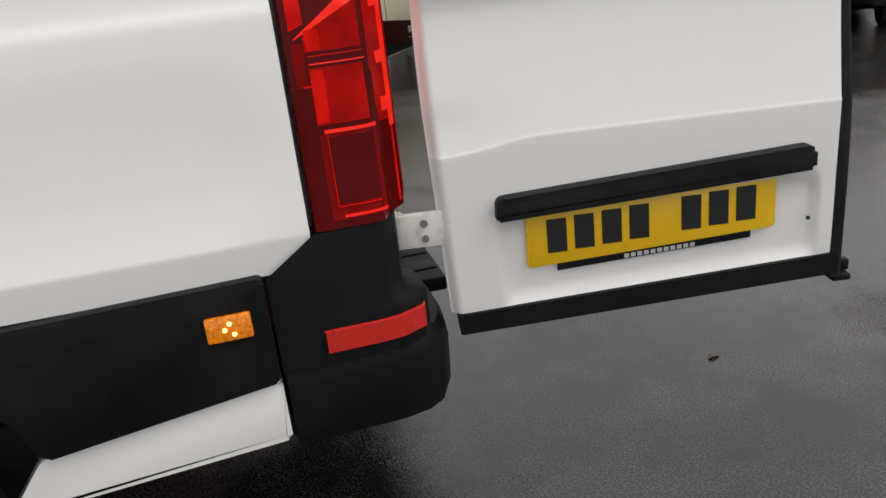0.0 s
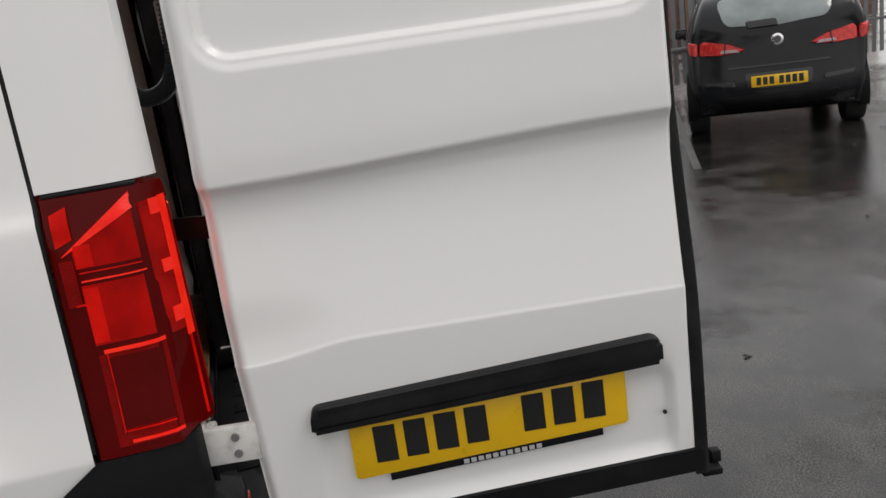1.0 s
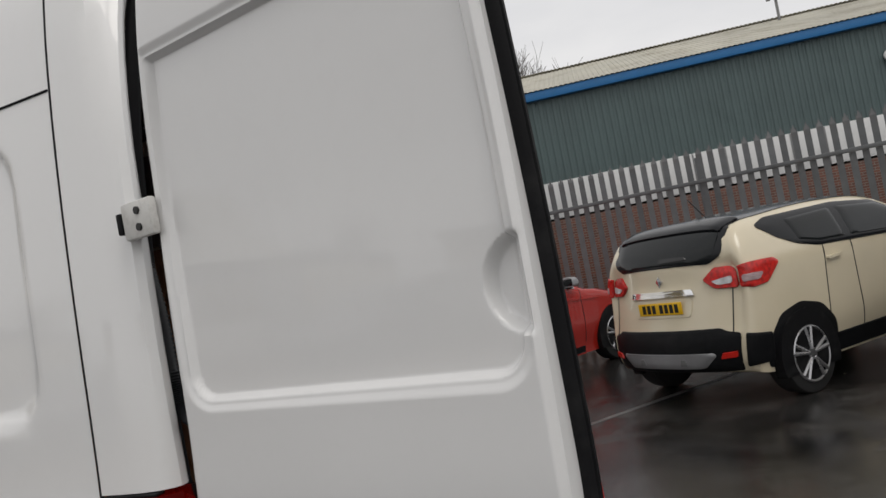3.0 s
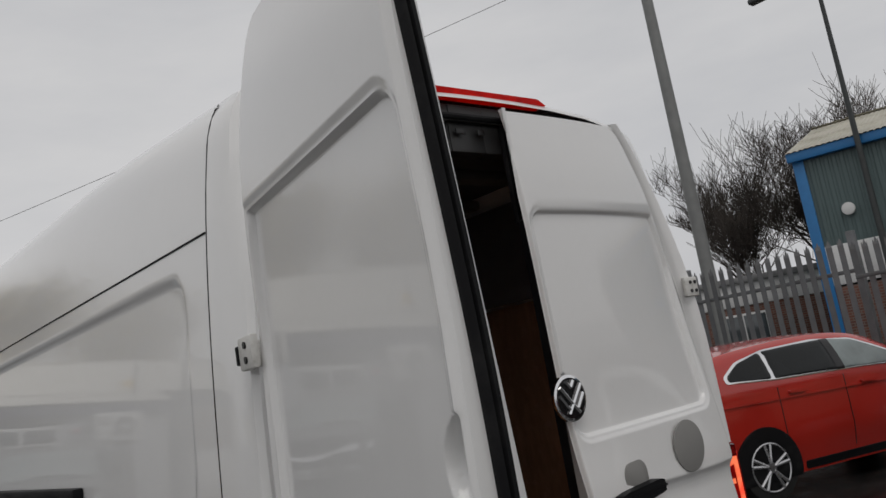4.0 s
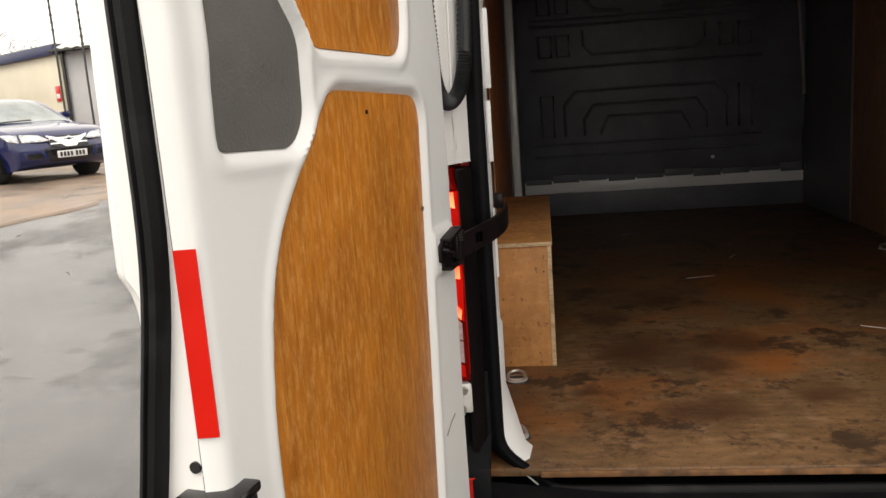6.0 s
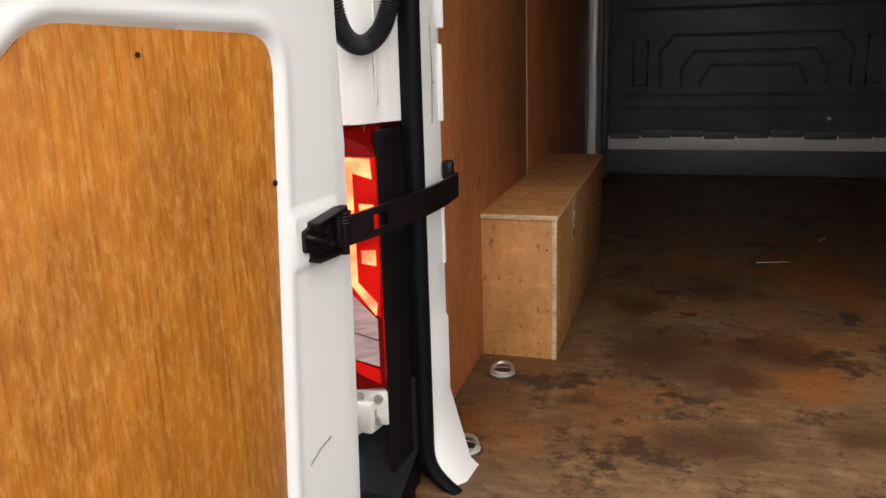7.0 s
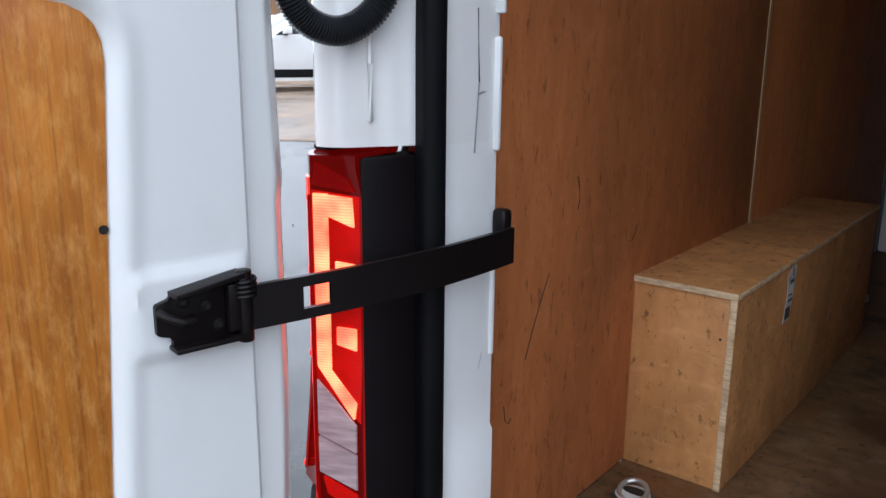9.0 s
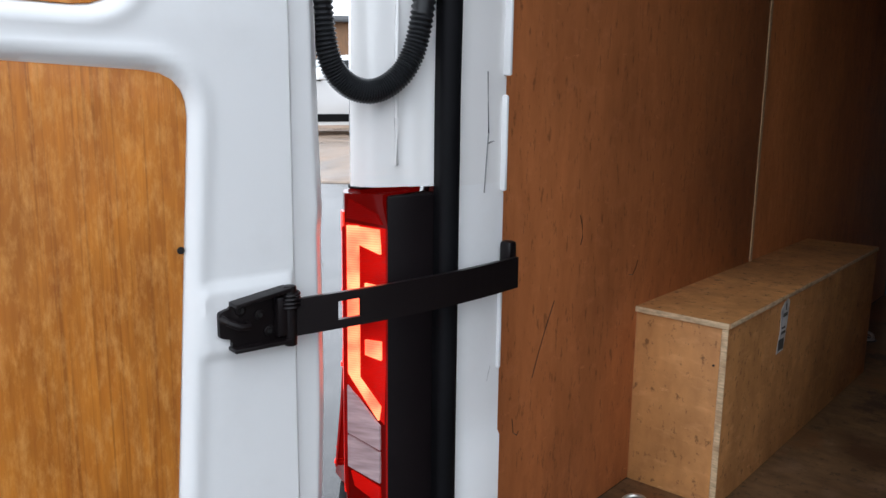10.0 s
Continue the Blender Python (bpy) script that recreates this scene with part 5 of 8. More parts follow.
for dz0, dz1 in ((-0.0215, -0.011), (0.011, 0.0215)):
    bar_v = []
    for q, k in ((s0, 4), (pts[5], 5), (s1, 6)):
        t = (pts[k + 1] - pts[k - 1]).normalized()
        nrm = Vector((t.y, -t.x, 0)).normalized() * 0.003
        lift = 0.004 * math.sin(math.pi * k / 24)
        bar_v += [q + nrm + Vector((0, 0, dz0 + lift)), q + nrm + Vector((0, 0, dz1 + lift)), q - nrm + Vector((0, 0, dz1 + lift)), q - nrm + Vector((0, 0, dz0 + lift))]
    bar_f = [(4 * m + i, 4 * m + (i + 1) % 4, 4 * m + 4 + (i + 1) % 4, 4 * m + 4 + i) for m in range(2) for i in range(4)]
    mesh_part("slot_edge", bar_v, bar_f, STRAP, strap, smooth=False)
part("strap_end", rounded_box((-0.832, 0.205, 1.198), (-0.812, 0.222, 1.232), 0.005), STRAP, strap)
# corrugated cable between post and door
cps = [Vector(p) for p in [(-0.860, 0.095, 1.76), (-0.858, 0.085, 1.65), (-0.862, 0.078, 1.53), (-0.872, 0.062, 1.465), (-0.889, 0.028, 1.434), (-0.903, -0.010, 1.44), (-0.910, -0.034, 1.475), (-0.913, -0.043, 1.55), (-0.916, -0.047, 1.66), (-0.918, -0.05, 1.76)]]
fine, rad = [], []
for k in range(len(cps) - 1):
    a, b, c, d = cps[max(0, k - 1)], cps[k], cps[k + 1], cps[min(len(cps) - 1, k + 2)]
    for j in range(26):
        t = j / 26
        fine.append(0.5 * ((2 * b) + (c - a) * t + (2 * a - 5 * b + 4 * c - d) * t * t + (3 * b - a - 3 * c + d) * t**3))
        rad.append(0.0155 if j % 2 else 0.0125)
part("cable_conduit", tube(fine, rad, 12), HOSE, van, "black corrugated cable conduit", auto=80)
part("conduit_boot", rounded_box((-0.882, 0.085, 1.74), (-0.845, 0.125, 1.80), 0.012), RUBBER, van)

for z0, z1, y0 in ((1.30, 1.46, 0.176), (1.03, 1.07, 0.19), (0.86, 0.865, 0.165), (1.365, 1.37, 0.18)):
    part("paint_crack", tube([(-0.8372, y0, z0), (-0.8366, y0 + 0.006, (z0 + z1) / 2), (-0.8370, y0 + 0.002 + (0.02 if z1 - z0 < 0.02 else 0.0), z1)], 0.0011, 5), GREY_METAL, van)
# -- lower hinge box on the post, seen inside the gap
hb = part("hinge_box", rounded_box((-0.965, 0.042, 0.797), (-0.889, 0.075, 0.862), 0.006), HINGE_WHITE, van, "white hinge bracket bolted to the post")
for dx, dz in ((-0.94, 0.848), (-0.917, 0.822), (-0.905, 0.848), (-0.91, 0.808)):
    part("hinge_bolt", cylinder(0.008, 0.008, "y", (dx, 0.040, dz), 12), ZINC, hb)

# -- closed door: badge, handle, lock, cover, edge reflector
badge = part("round_badge", cylinder(0.068, 0.014, "y", (0.005, -0.022, 1.597), 48, bevel=0.003), CHROME, right_door, "round chrome badge on dark ground")
part("badge_ground", cylinder(0.058, 0.004, "y", (0.005, -0.0300, 1.597), 40), GLOSS_BLACK, badge)
for x0, z0, x1, z1 in [(-0.040, 1.632, 0.028, 1.552), (0.050, 1.632, -0.018, 1.552), (-0.044, 1.606, -0.012, 1.566), (0.054, 1.606, 0.022, 1.566), (-0.010, 1.645, 0.005, 1.626), (0.020, 1.645, 0.005, 1.626)]:
    part("badge_bar", tube([(x0, -0.033, z0), (x1, -0.033, z1)], 0.0065, 6), CHROME, badge)
hd = part("door_handle", prism(round_outline([(0.095, 1.252), (0.093, 1.295), (0.13, 1.302), (0.29, 1.310), (0.318, 1.300), (0.318, 1.275), (0.29, 1.268), (0.14, 1.252)], 0.012), -0.035, "xz", -0.036, 0.012, 3), PLASTIC, right_door, "black pull handle")
part("handle_key", cylinder(0.012, 0.006, "y", (0.118, -0.072, 1.276), 16), GLOSS_BLACK, hd)
cup = prism(round_outline([(0.165, 1.255), (0.165, 1.345), (0.185, 1.372), (0.255, 1.376), (0.275, 1.35), (0.275, 1.26)], 0.02), -0.006, "xz", -0.032, 0.002)
part("handle_cup", cup, GREY_DISC, hd)
lk = part("door_lock", cylinder(0.021, 0.012, "y", (0.213, -0.030, 1.192), 24, bevel=0.003), HINGE_WHITE, right_door, "white lock surround")
part("lock_barrel", rounded_box((0.206, -0.0385, 1.180), (0.222, -0.034, 1.204), 0.004), INK, lk)
part("round_cover", cylinder(0.083, 0.006, "y", (0.527, -0.029, 1.366), 48, bevel=0.002), GREY_DISC, right_door, "flat round grey cover")
def edge_part(name, bm_, mat, z, label=""):
    """Lays a piece on the slanted free edge of the closed door at a height."""
    ys = door_skin(DW, z, False) + closed_bulge(0, z)
    for v_ in bm_.verts:
        v_.co.x += 0.018 * (v_.co.y - ys) / (0.022 - ys) - 0.001
    return part(name, bm_, mat, right_door, label)


edge_part("edge_reflector", rounded_box((-0.0015, -0.012, 1.115), (0.002, 0.012, 1.305), 0.0006), TAPE_RED, 1.2, "red edge reflector")
edge_part("edge_sticker", rounded_box((-0.0010, -0.026, 1.088), (0.002, 0.006, 1.106), 0.0005), PLATE_YELLOW, 1.1, "small yellow and white sticker")
edge_part("edge_sticker", rounded_box((-0.0010, -0.026, 1.066), (0.002, 0.006, 1.087), 0.0005), PLATE_WHITE, 1.08)
for y_, z_ in ((-0.012, 0.955), (-0.036, 0.962), (-0.016, 0.905)):
    edge_part("edge_hole", cylinder(0.0042, 0.003, "x", (0.0005, y_, z_), 12), INK, z_)
edge_part("edge_slot", rounded_box((-0.0010, -0.036, 0.926), (0.002, -0.008, 0.936), 0.001), INK, 0.93)
edge_part("edge_slot", rounded_box((-0.0010, -0.050, 0.872), (0.002, -0.043, 0.896), 0.001), INK, 0.88)
# black strips added for the darkness behind the closed door's edge flange
part("edge_seal_shade", rounded_box((0.030, 0.026, 0.66), (0.070, 0.072, 2.15), 0.008), RUBBER, right_door)
part("edge_seal_shade", rounded_box((0.030, 0.062, 2.14), (0.070, 0.085, 2.46), 0.008), RUBBER, right_door)

# ---- loose box on the load floor
crate = thing("plywood_box", "long pale plywood box standing on the load floor", "box", (-0.903, 0.768, FLOOR_Z))
CL, CWD, CH = 1.075, 0.189, 0.373
part("box_end", rounded_box((0.002, 0.0, 0.0), (CWD - 0.012, 0.012, CH - 0.012), 0.001), CRATE_PLY, crate)
part("box_end", rounded_box((0.002, CL - 0.012, 0.0), (CWD - 0.012, CL, CH - 0.012), 0.001), CRATE_PLY, crate)
part("box_front", rounded_box((CWD - 0.012, -0.002, 0.0), (CWD, CL, CH - 0.012), 0.001), CRATE_PLY, crate)
part("box_back", rounded_box((-0.004, 0.0, 0.0), (0.002, CL, CH - 0.012), 0.001), CRATE_PLY, crate)
part("box_top", rounded_box((-0.004, -0.004, CH - 0.012), (CWD + 0.002, CL, CH), 0.0015), CRATE_PLY, crate)
part("raw_edge", rounded_box((CWD - 0.0125, -0.0035, 0.0), (CWD + 0.0008, -0.002, CH - 0.012), 0.0005), EDGE_PLY, crate)
part("raw_edge", rounded_box((-0.004, -0.0055, CH - 0.0115), (CWD + 0.0025, -0.004, CH - 0.0005), 0.0005), EDGE_PLY, crate)
EDGE_RAW = material("raw_ply_edge", (0.62, 0.46, 0.28), 0.7, vary=0.3, scale=50, stretch=(1, 1, 5), stain=(0.30, 0.17, 0.08), stain_scale=30, stain_amount=0.7)
part("edge_band", rounded_box((CWD - 0.011, -0.0045, 0.004), (CWD + 0.0005, -0.0015, CH - 0.013), 0.0008), EDGE_RAW, crate, "pale raw plywood edge")
part("edge_band", rounded_box((-0.004, -0.0065, CH - 0.012), (CWD + 0.002, -0.0035, CH - 0.001), 0.0008), EDGE_RAW, crate)
part("edge_band", rounded_box((CWD + 0.0015, 0.0, CH - 0.011), (CWD + 0.0035, CL, CH - 0.002), 0.0006), EDGE_RAW, crate)
label_ = part("torn_label", prism([(0.276, CH - 0.128), (0.318, CH - 0.126), (0.330, CH - 0.070), (0.336, CH - 0.020), (0.326, CH - 0.012), (0.304, CH - 0.017), (0.284, CH - 0.030), (0.290, CH - 0.075)], 0.001, "yz", CWD + 0.0002), LABEL, crate, "torn white paper label", smooth=False)
for y0, y1, z0, z1 in ((0.283, 0.316, 0.122, 0.098), (0.296, 0.322, 0.088, 0.082), (0.296, 0.318, 0.076, 0.072), (0.300, 0.326, 0.050, 0.042), (0.312, 0.318, 0.036, 0.022)):
    part("label_print", rounded_box((CWD + 0.0012, y0, CH - z0), (CWD + 0.0017, y1, CH - z1), 0), GREY_PANEL, label_, smooth=False)
for pts in ([(0.535, 1.225), (0.543, 1.205), (0.545, 1.185), (0.540, 1.172)], [(0.725, 1.088), (0.740, 1.085), (0.752, 1.098), (0.758, 1.112)], [(0.462, 1.085), (0.440, 1.045), (0.418, 1.0), (0.402, 0.962)], [(0.348, 0.905), (0.352, 0.880), (0.362, 0.872), (0.368, 0.878)]):
    part("wall_scratch", tube([(-0.9028, y, z) for y, z in pts], 0.0008, 5), INK, van)
part("box_nail", cylinder(0.0025, 0.001, "y", (0.165, -0.001, 0.285), 8), INK, crate)


# ---------------------------------------------------------------- ground
def ground_material():
    m = bpy.data.materials.new("wet_tarmac")
    m.use_nodes = True
    n, l = m.node_tree.nodes, m.node_tree.links
    p = n["Principled BSDF"]
    tc = n.new("ShaderNodeTexCoord")

    def tex(scale, detail=4.0, rough=0.6, stretch=(1, 1, 1)):
        mp = n.new("ShaderNodeMapping")
        mp.inputs["Scale"].default_value = stretch
        l.new(tc.outputs["Object"], mp.inputs["Vector"])
        t = n.new("ShaderNodeTexNoise")
        t.inputs["Scale"].default_value, t.inputs["Detail"].default_value, t.inputs["Roughness"].default_value = scale, detail, rough
        l.new(mp.outputs[0], t.inputs["Vector"])
        return t.outputs["Fac"]

    def ramp(src, a, b, ca, cb):
        r = n.new("ShaderNodeValToRGB")
        r.color_ramp.elements[0].position, r.color_ramp.elements[1].position = a, b
        r.color_ramp.elements[0].color, r.color_ramp.elements[1].color = (*ca, 1), (*cb, 1)
        l.new(src, r.inputs[0])
        return r.outputs[0]

    grit, mid, pud, broad = tex(150, 3), tex(2.2, 7, 0.68), tex(0.45, 6, 0.62), tex(0.12, 3)
    base = ramp(grit, 0.42, 0.63, (0.014, 0.014, 0.015), (0.135, 0.130, 0.121))
    patch = ramp(mid, 0.40, 0.66, (0.50, 0.50, 0.50), (1.25, 1.22, 1.18))
    mul = n.new("ShaderNodeMixRGB")
    mul.blend_type, mul.inputs["Fac"].default_value = "MULTIPLY", 1.0
    l.new(base, mul.inputs[1])
    l.new(patch, mul.inputs[2])
    blot = ramp(tex(1.5, 8, 0.7), 0.47, 0.58, (1, 1, 1), (0.42, 0.42, 0.43))
    mul2 = n.new("ShaderNodeMixRGB")
    mul2.blend_type, mul2.inputs["Fac"].default_value = "MULTIPLY", 0.85
    l.new(mul.outputs[0], mul2.inputs[1])
    l.new(blot, mul2.inputs[2])
    mul = mul2
    wet = ramp(pud, 0.37, 0.50, (0, 0, 0), (1, 1, 1))
    dark = n.new("ShaderNodeMixRGB")
    dark.blend_type = "MULTIPLY"
    l.new(wet, dark.inputs["Fac"])
    l.new(mul.outputs[0], dark.inputs[1])
    dark.inputs[2].default_value = (0.55, 0.55, 0.57, 1)
    l.new(dark.outputs[0], p.inputs["Base Color"])
    rough = ramp(wet, 0.0, 1.0, (0.22, 0.22, 0.22), (0.04, 0.04, 0.04))
    rmix = n.new("ShaderNodeMixRGB")
    rmix.blend_type, rmix.inputs["Fac"].default_value = "MULTIPLY", 0.8
    l.new(rough, rmix.inputs[1])
    l.new(ramp(mid, 0.35, 0.65, (0.6, 0.6, 0.6), (1.5, 1.5, 1.5)), rmix.inputs[2])
    l.new(rmix.outputs[0], p.inputs["Roughness"])
    p.inputs["Specular IOR Level"].default_value = 0.5
    b1 = n.new("ShaderNodeBump")
    b1.inputs["Distance"].default_value = 0.006
    inv_wet = ramp(wet, 0.0, 1.0, (0.9, 0.9, 0.9), (0.16, 0.16, 0.16))
    l.new(inv_wet, b1.inputs["Strength"])
    l.new(grit, b1.inputs["Height"])
    b2 = n.new("ShaderNodeBump")
    b2.inputs["Distance"].default_value, b2.inputs["Strength"].default_value = 0.02, 0.05
    l.new(mid, b2.inputs["Height"])
    l.new(b1.outputs[0], b2.inputs["Normal"])
    l.new(b2.outputs[0], p.inputs["Normal"])
    return m


GROUND = ground_material()


def ground_z(x, y):
    """The yard is level round the van and rises towards the cabin."""
    beyond = max(smooth01(-1.2, -2.8, x), smooth01(6.8, 8.6, y)) * smooth01(5.0, 2.0, x)
    return beyond * (0.56 * smooth01(2.5, 8.0, y) + 0.08 * smooth01(-5.0, -8.0, x) * smooth01(5.0, 9.5, y) + 0.04 * smooth01(11.0, 18.0, y))


gx = [-400, -120, -60, -36] + [-26 + 0.5 * k for k in range(68)] + [14, 30, 60, 120, 400]
gy = [-400, -120, -40, -16, -6, 0, 1, 2] + [2.4 + 0.4 * k for k in range(18)] + [11, 14, 20, 32, 60, 120, 400]
gv = [(x, y, ground_z(x, y)) for y in gy for x in gx]
gk = len(gx)
gr = mesh_part("ground", gv, [(j * gk + i, j * gk + i + 1, (j + 1) * gk + i + 1, (j + 1) * gk + i) for j in range(len(gy) - 1) for i in range(gk - 1)], GROUND)
tagged(gr, "dark wet tarmac yard with puddles", "ground", kind="structure")
PAINT_LINE = material("worn_white_line", (0.11, 0.11, 0.105), 0.35, vary=0.5, scale=5, stain=(0.05, 0.05, 0.05), stain_scale=3, stain_amount=0.9)
for x, y, l, a in [(4.3, -1.75, 5.0, -28), (4.0, -4.0, 5.0, -28), (4.6, 1.2, 4.5, -33)]:
    b = rounded_box((0, -0.035, 0.0), (l, 0.035, 0.003), 0)
    bmesh.ops.transform(b, matrix=pose(x, y, 0.0, 0, 0, a), verts=b.verts)
    tagged(part("parking_line", b, PAINT_LINE, smooth=False), "worn pale parking bay line", "line", kind="structure")
KERB_DIRT = material("damp_gravel", (0.20, 0.142, 0.102), 0.45, vary=0.35, scale=1.3, bump=0.7, bump_scale=45, stain=(0.075, 0.068, 0.062), stain_scale=0.7, stain_amount=0.9, rough_vary=0.5)

# small litter on the tarmac
LITTER = material("dead_leaf", (0.06, 0.045, 0.03), 0.5, vary=0.4, scale=20)
bm = bmesh.new()
rng = random.Random(5)
for k in range(90):
    x, y = (-0.41, -1.02) if k == 0 else ((rng.uniform(-8, -1.3), rng.uniform(0.5, 14)) if k < 60 else (rng.uniform(0, 6), rng.uniform(-7, -1)))
    s = 0.03 if k == 0 else rng.uniform(0.008, 0.03)
    a = rng.uniform(0, 3.14)
    g = ground_z(x, y)
    if k % 3 == 1:
        s2 = rng.uniform(0.05, 0.14)
        tube([(x, y, g + 0.004), (x + s2 * math.cos(a), y + s2 * math.sin(a), g + 0.008), (x + 1.7 * s2 * math.cos(a + 0.3), y + 1.7 * s2 * math.sin(a + 0.3), g + 0.004)], 0.003, 5, bm)
    else:
        vs = [bm.verts.new((x + s * c * math.cos(a) - s * d * 0.45 * math.sin(a), y + s * c * math.sin(a) + s * d * 0.45 * math.cos(a), g + 0.003 + h)) for c, d, h in ((-1, 0, 0.002), (-0.3, -1, 0.0), (0.6, -0.7, 0.01), (1, 0, 0.002), (0.5, 0.8, 0.008), (-0.4, 0.9, 0.0))]
        bm.faces.new(vs)
tagged(part("leaf_litter", bm, LITTER, smooth=False), "scattered dead leaves and twigs on wet tarmac", "leaves", kind="stuff")

# ---------------------------------------------------------------- parked cars
CAR_GLASS = material("dark_car_glass", (0.010, 0.012, 0.013), 0.07, vary=0.3, scale=3, spec=0.30, coat=0.0)
TINT_GLASS = material("pale_car_glass", (0.16, 0.19, 0.19), 0.08, vary=0.35, scale=3, spec=0.7, coat=0.3)
CAR_BLACK = material("black_car_paint", (0.008, 0.009, 0.011), 0.2, coat=0.08, spec=0.25, vary=0.1, scale=2, stain=(0.02, 0.02, 0.02), stain_scale=4, stain_amount=0.3)
CAR_WHITE = material("white_car_paint", (0.72, 0.72, 0.71), 0.2, coat=0.5, vary=0.03, scale=2)
CAR_CREAM = material("cream_car_paint", (0.68, 0.60, 0.44), 0.2, coat=0.5, vary=0.03, scale=2)
CAR_RED = material("red_car_paint", (0.42, 0.022, 0.014), 0.2, coat=0.6, vary=0.06, scale=2)
CAR_BLUE = material("blue_car_paint", (0.007, 0.012, 0.07), 0.2, coat=0.5, vary=0.1, scale=2)
CAR_GREY = material("grey_car_paint", (0.055, 0.058, 0.062), 0.2, coat=0.6, vary=0.1, scale=2)
CAR_SILVER = material("silver_car_trim", (0.35, 0.35, 0.36), 0.35, metal=0.6, vary=0.1)
CAR_LAMP = material("car_tail_lamp", (0.52, 0.012, 0.008), 0.14, coat=0.15, vary=0.4, scale=30, bump=0.3, bump_scale=180)
HEAD_LENS = material("headlamp_lens", (0.55, 0.56, 0.57), 0.08, vary=0.4, scale=14, coat=0.6)


class Car:
    """A car body as a smooth box shaped by its side, plan and section profiles. x forward, y left, z up from the ground."""

    def __init__(self, label, at, bearing, L, W, top, paint, belt, tumble=0.20, wheel_r=0.32, base=2.6, clear=0.20, roof_paint=None, rear_lean=0.10, nose_lean=0.12, rim=ALLOY, group="parked cars", front_set=0.0):
        self.L, self.W, self.top, self.belt, self.tumble, self.clear = L, W, top, belt, tumble, clear
        self.rear_lean, self.nose_lean = rear_lean, nose_lean
        self.H = max(z for _, z in top)
        self.ob = thing("car", label, "car", (*at, ground_z(*at)), 90 - bearing, group)
        bm = bmesh.new()
        us = [-1, -0.985, -0.96, -0.93, -0.9, -0.86] + list(np.linspace(-0.82, 0.82, 34)) + [0.86, 0.9, 0.93, 0.96, 0.985, 1]
        ws = list(np.linspace(0, 1, 17)) + []
        vs = [-1, -0.97, -0.92, -0.8, -0.6, -0.3, 0, 0.3, 0.6, 0.8, 0.92, 0.97, 1]

        def sheet(A, B, fn):
            g = [[bm.verts.new(fn(a, b)) for a in A] for b in B]
            for j in range(len(B) - 1):
                for i in range(len(A) - 1):
                    bm.faces.new((g[j][i], g[j][i + 1], g[j + 1][i + 1], g[j + 1][i]))

        sheet(us, vs, lambda u, v: self.P(u, v, 1))
        sheet(us, ws, lambda u, w: self.P(u, -1, w))
        sheet(us, ws, lambda u, w: self.P(u, 1, w))
        sheet(vs, ws, lambda v, w: self.P(-1, v, w))
        sheet(vs, ws, lambda v, w: self.P(1, v, w))
        sheet(us, vs, lambda u, v: self.P(u, v, 0))
        bmesh.ops.remove_doubles(bm, verts=bm.verts, dist=0.0008)
        self.body = part("body", bm, paint, self.ob, auto=50)
        if roof_paint:
            self.patch("roof_skin", "top", [(-L * 0.36, -0.995), (L * 0.055, -0.995), (L * 0.055, 0.995), (-L * 0.36, 0.995)], roof_paint, 0.008)
        r = wheel_r
        for sx_ in (-1, 1):
            for sy in (-1, 1):
                x, y = sx_ * base / 2 + (front_set if sx_ > 0 else 0), sy * (W / 2 - 0.105)
                part("arch", prism([(x + 1.16 * r * math.cos(a), r + 1.17 * r * math.sin(a)) for a in np.linspace(-0.35, math.pi + 0.35, 26)], sy * 0.10, "xz", sy * (W / 2 - 0.09), 0.004), RUBBER, self.ob)
                wh = part("wheel", cylinder(r, 0.21, "y", (x, y, r), 36, bevel=0.025), TYRE, self.ob)
                yo = y + sy * 0.1065
                part("rim", cylinder(r * 0.70, 0.006, "y", (x, yo, r), 32), GLOSS_BLACK, wh)
                spokes = bmesh.new()
                cylinder(r * 0.16, 0.02, "y", (x, yo + sy * 0.006, r), 16, bm=spokes)
                for k in range(5):
                    a = 2 * math.pi * k / 5 + 0.3
                    for da in (-0.16, 0.16):
                        tube([(x + r * 0.12 * math.cos(a), yo + sy * 0.006, r + r * 0.12 * math.sin(a)), (x + r * 0.68 * math.cos(a + da), yo + sy * 0.004, r + r * 0.68 * math.sin(a + da))], r * 0.055, 6, spokes)
                tube([(x + r * 0.69 * math.cos(t), yo + sy * 0.004, r + r * 0.69 * math.sin(t)) for t in np.linspace(0, 2 * math.pi, 33)], r * 0.035, 6, spokes)
                part("spokes", spokes, rim, wh)

    def P(self, u, v, w):
        L, W = self.L, self.W
        x = u * L / 2
        zt = spline_table(self.top, x)
        zb = self.clear + 0.10 * abs(u) ** 8
        z = zb + (zt - zb) * w
        t = max(0.0, (z - self.belt) / (self.H - self.belt))
        sect = 0.93 + 0.07 * smooth01(0.2, 0.62, z) - self.tumble * t**1.25
        plan = 1 - 0.10 * abs(u) ** 6 - (0.05 * abs(u) ** 30)
        rnd = 1 - 0.05 * smooth01(0.88, 1.0, w) ** 2
        y = v * W / 2 * plan * sect * rnd
        z -= 0.035 * abs(v) ** 3 * smooth01(0.6, 1.0, w)
        e = abs(u) ** 14
        x -= math.copysign(1, u) * e * (0.16 * abs(v) ** 2.6 * 1.0)
        if u < 0:
            x += e * self.rear_lean * smooth01(0.55, self.belt + 0.05, z) - e * 0.03 * smooth01(0.75, 0.5, z) * smooth01(0.25, 0.4, z) + e * 0.10 * smooth01(0.42, 0.2, z)
        else:
            x -= e * self.nose_lean * smooth01(0.50, 0.9, z) + e * 0.10 * smooth01(0.4, 0.2, z)
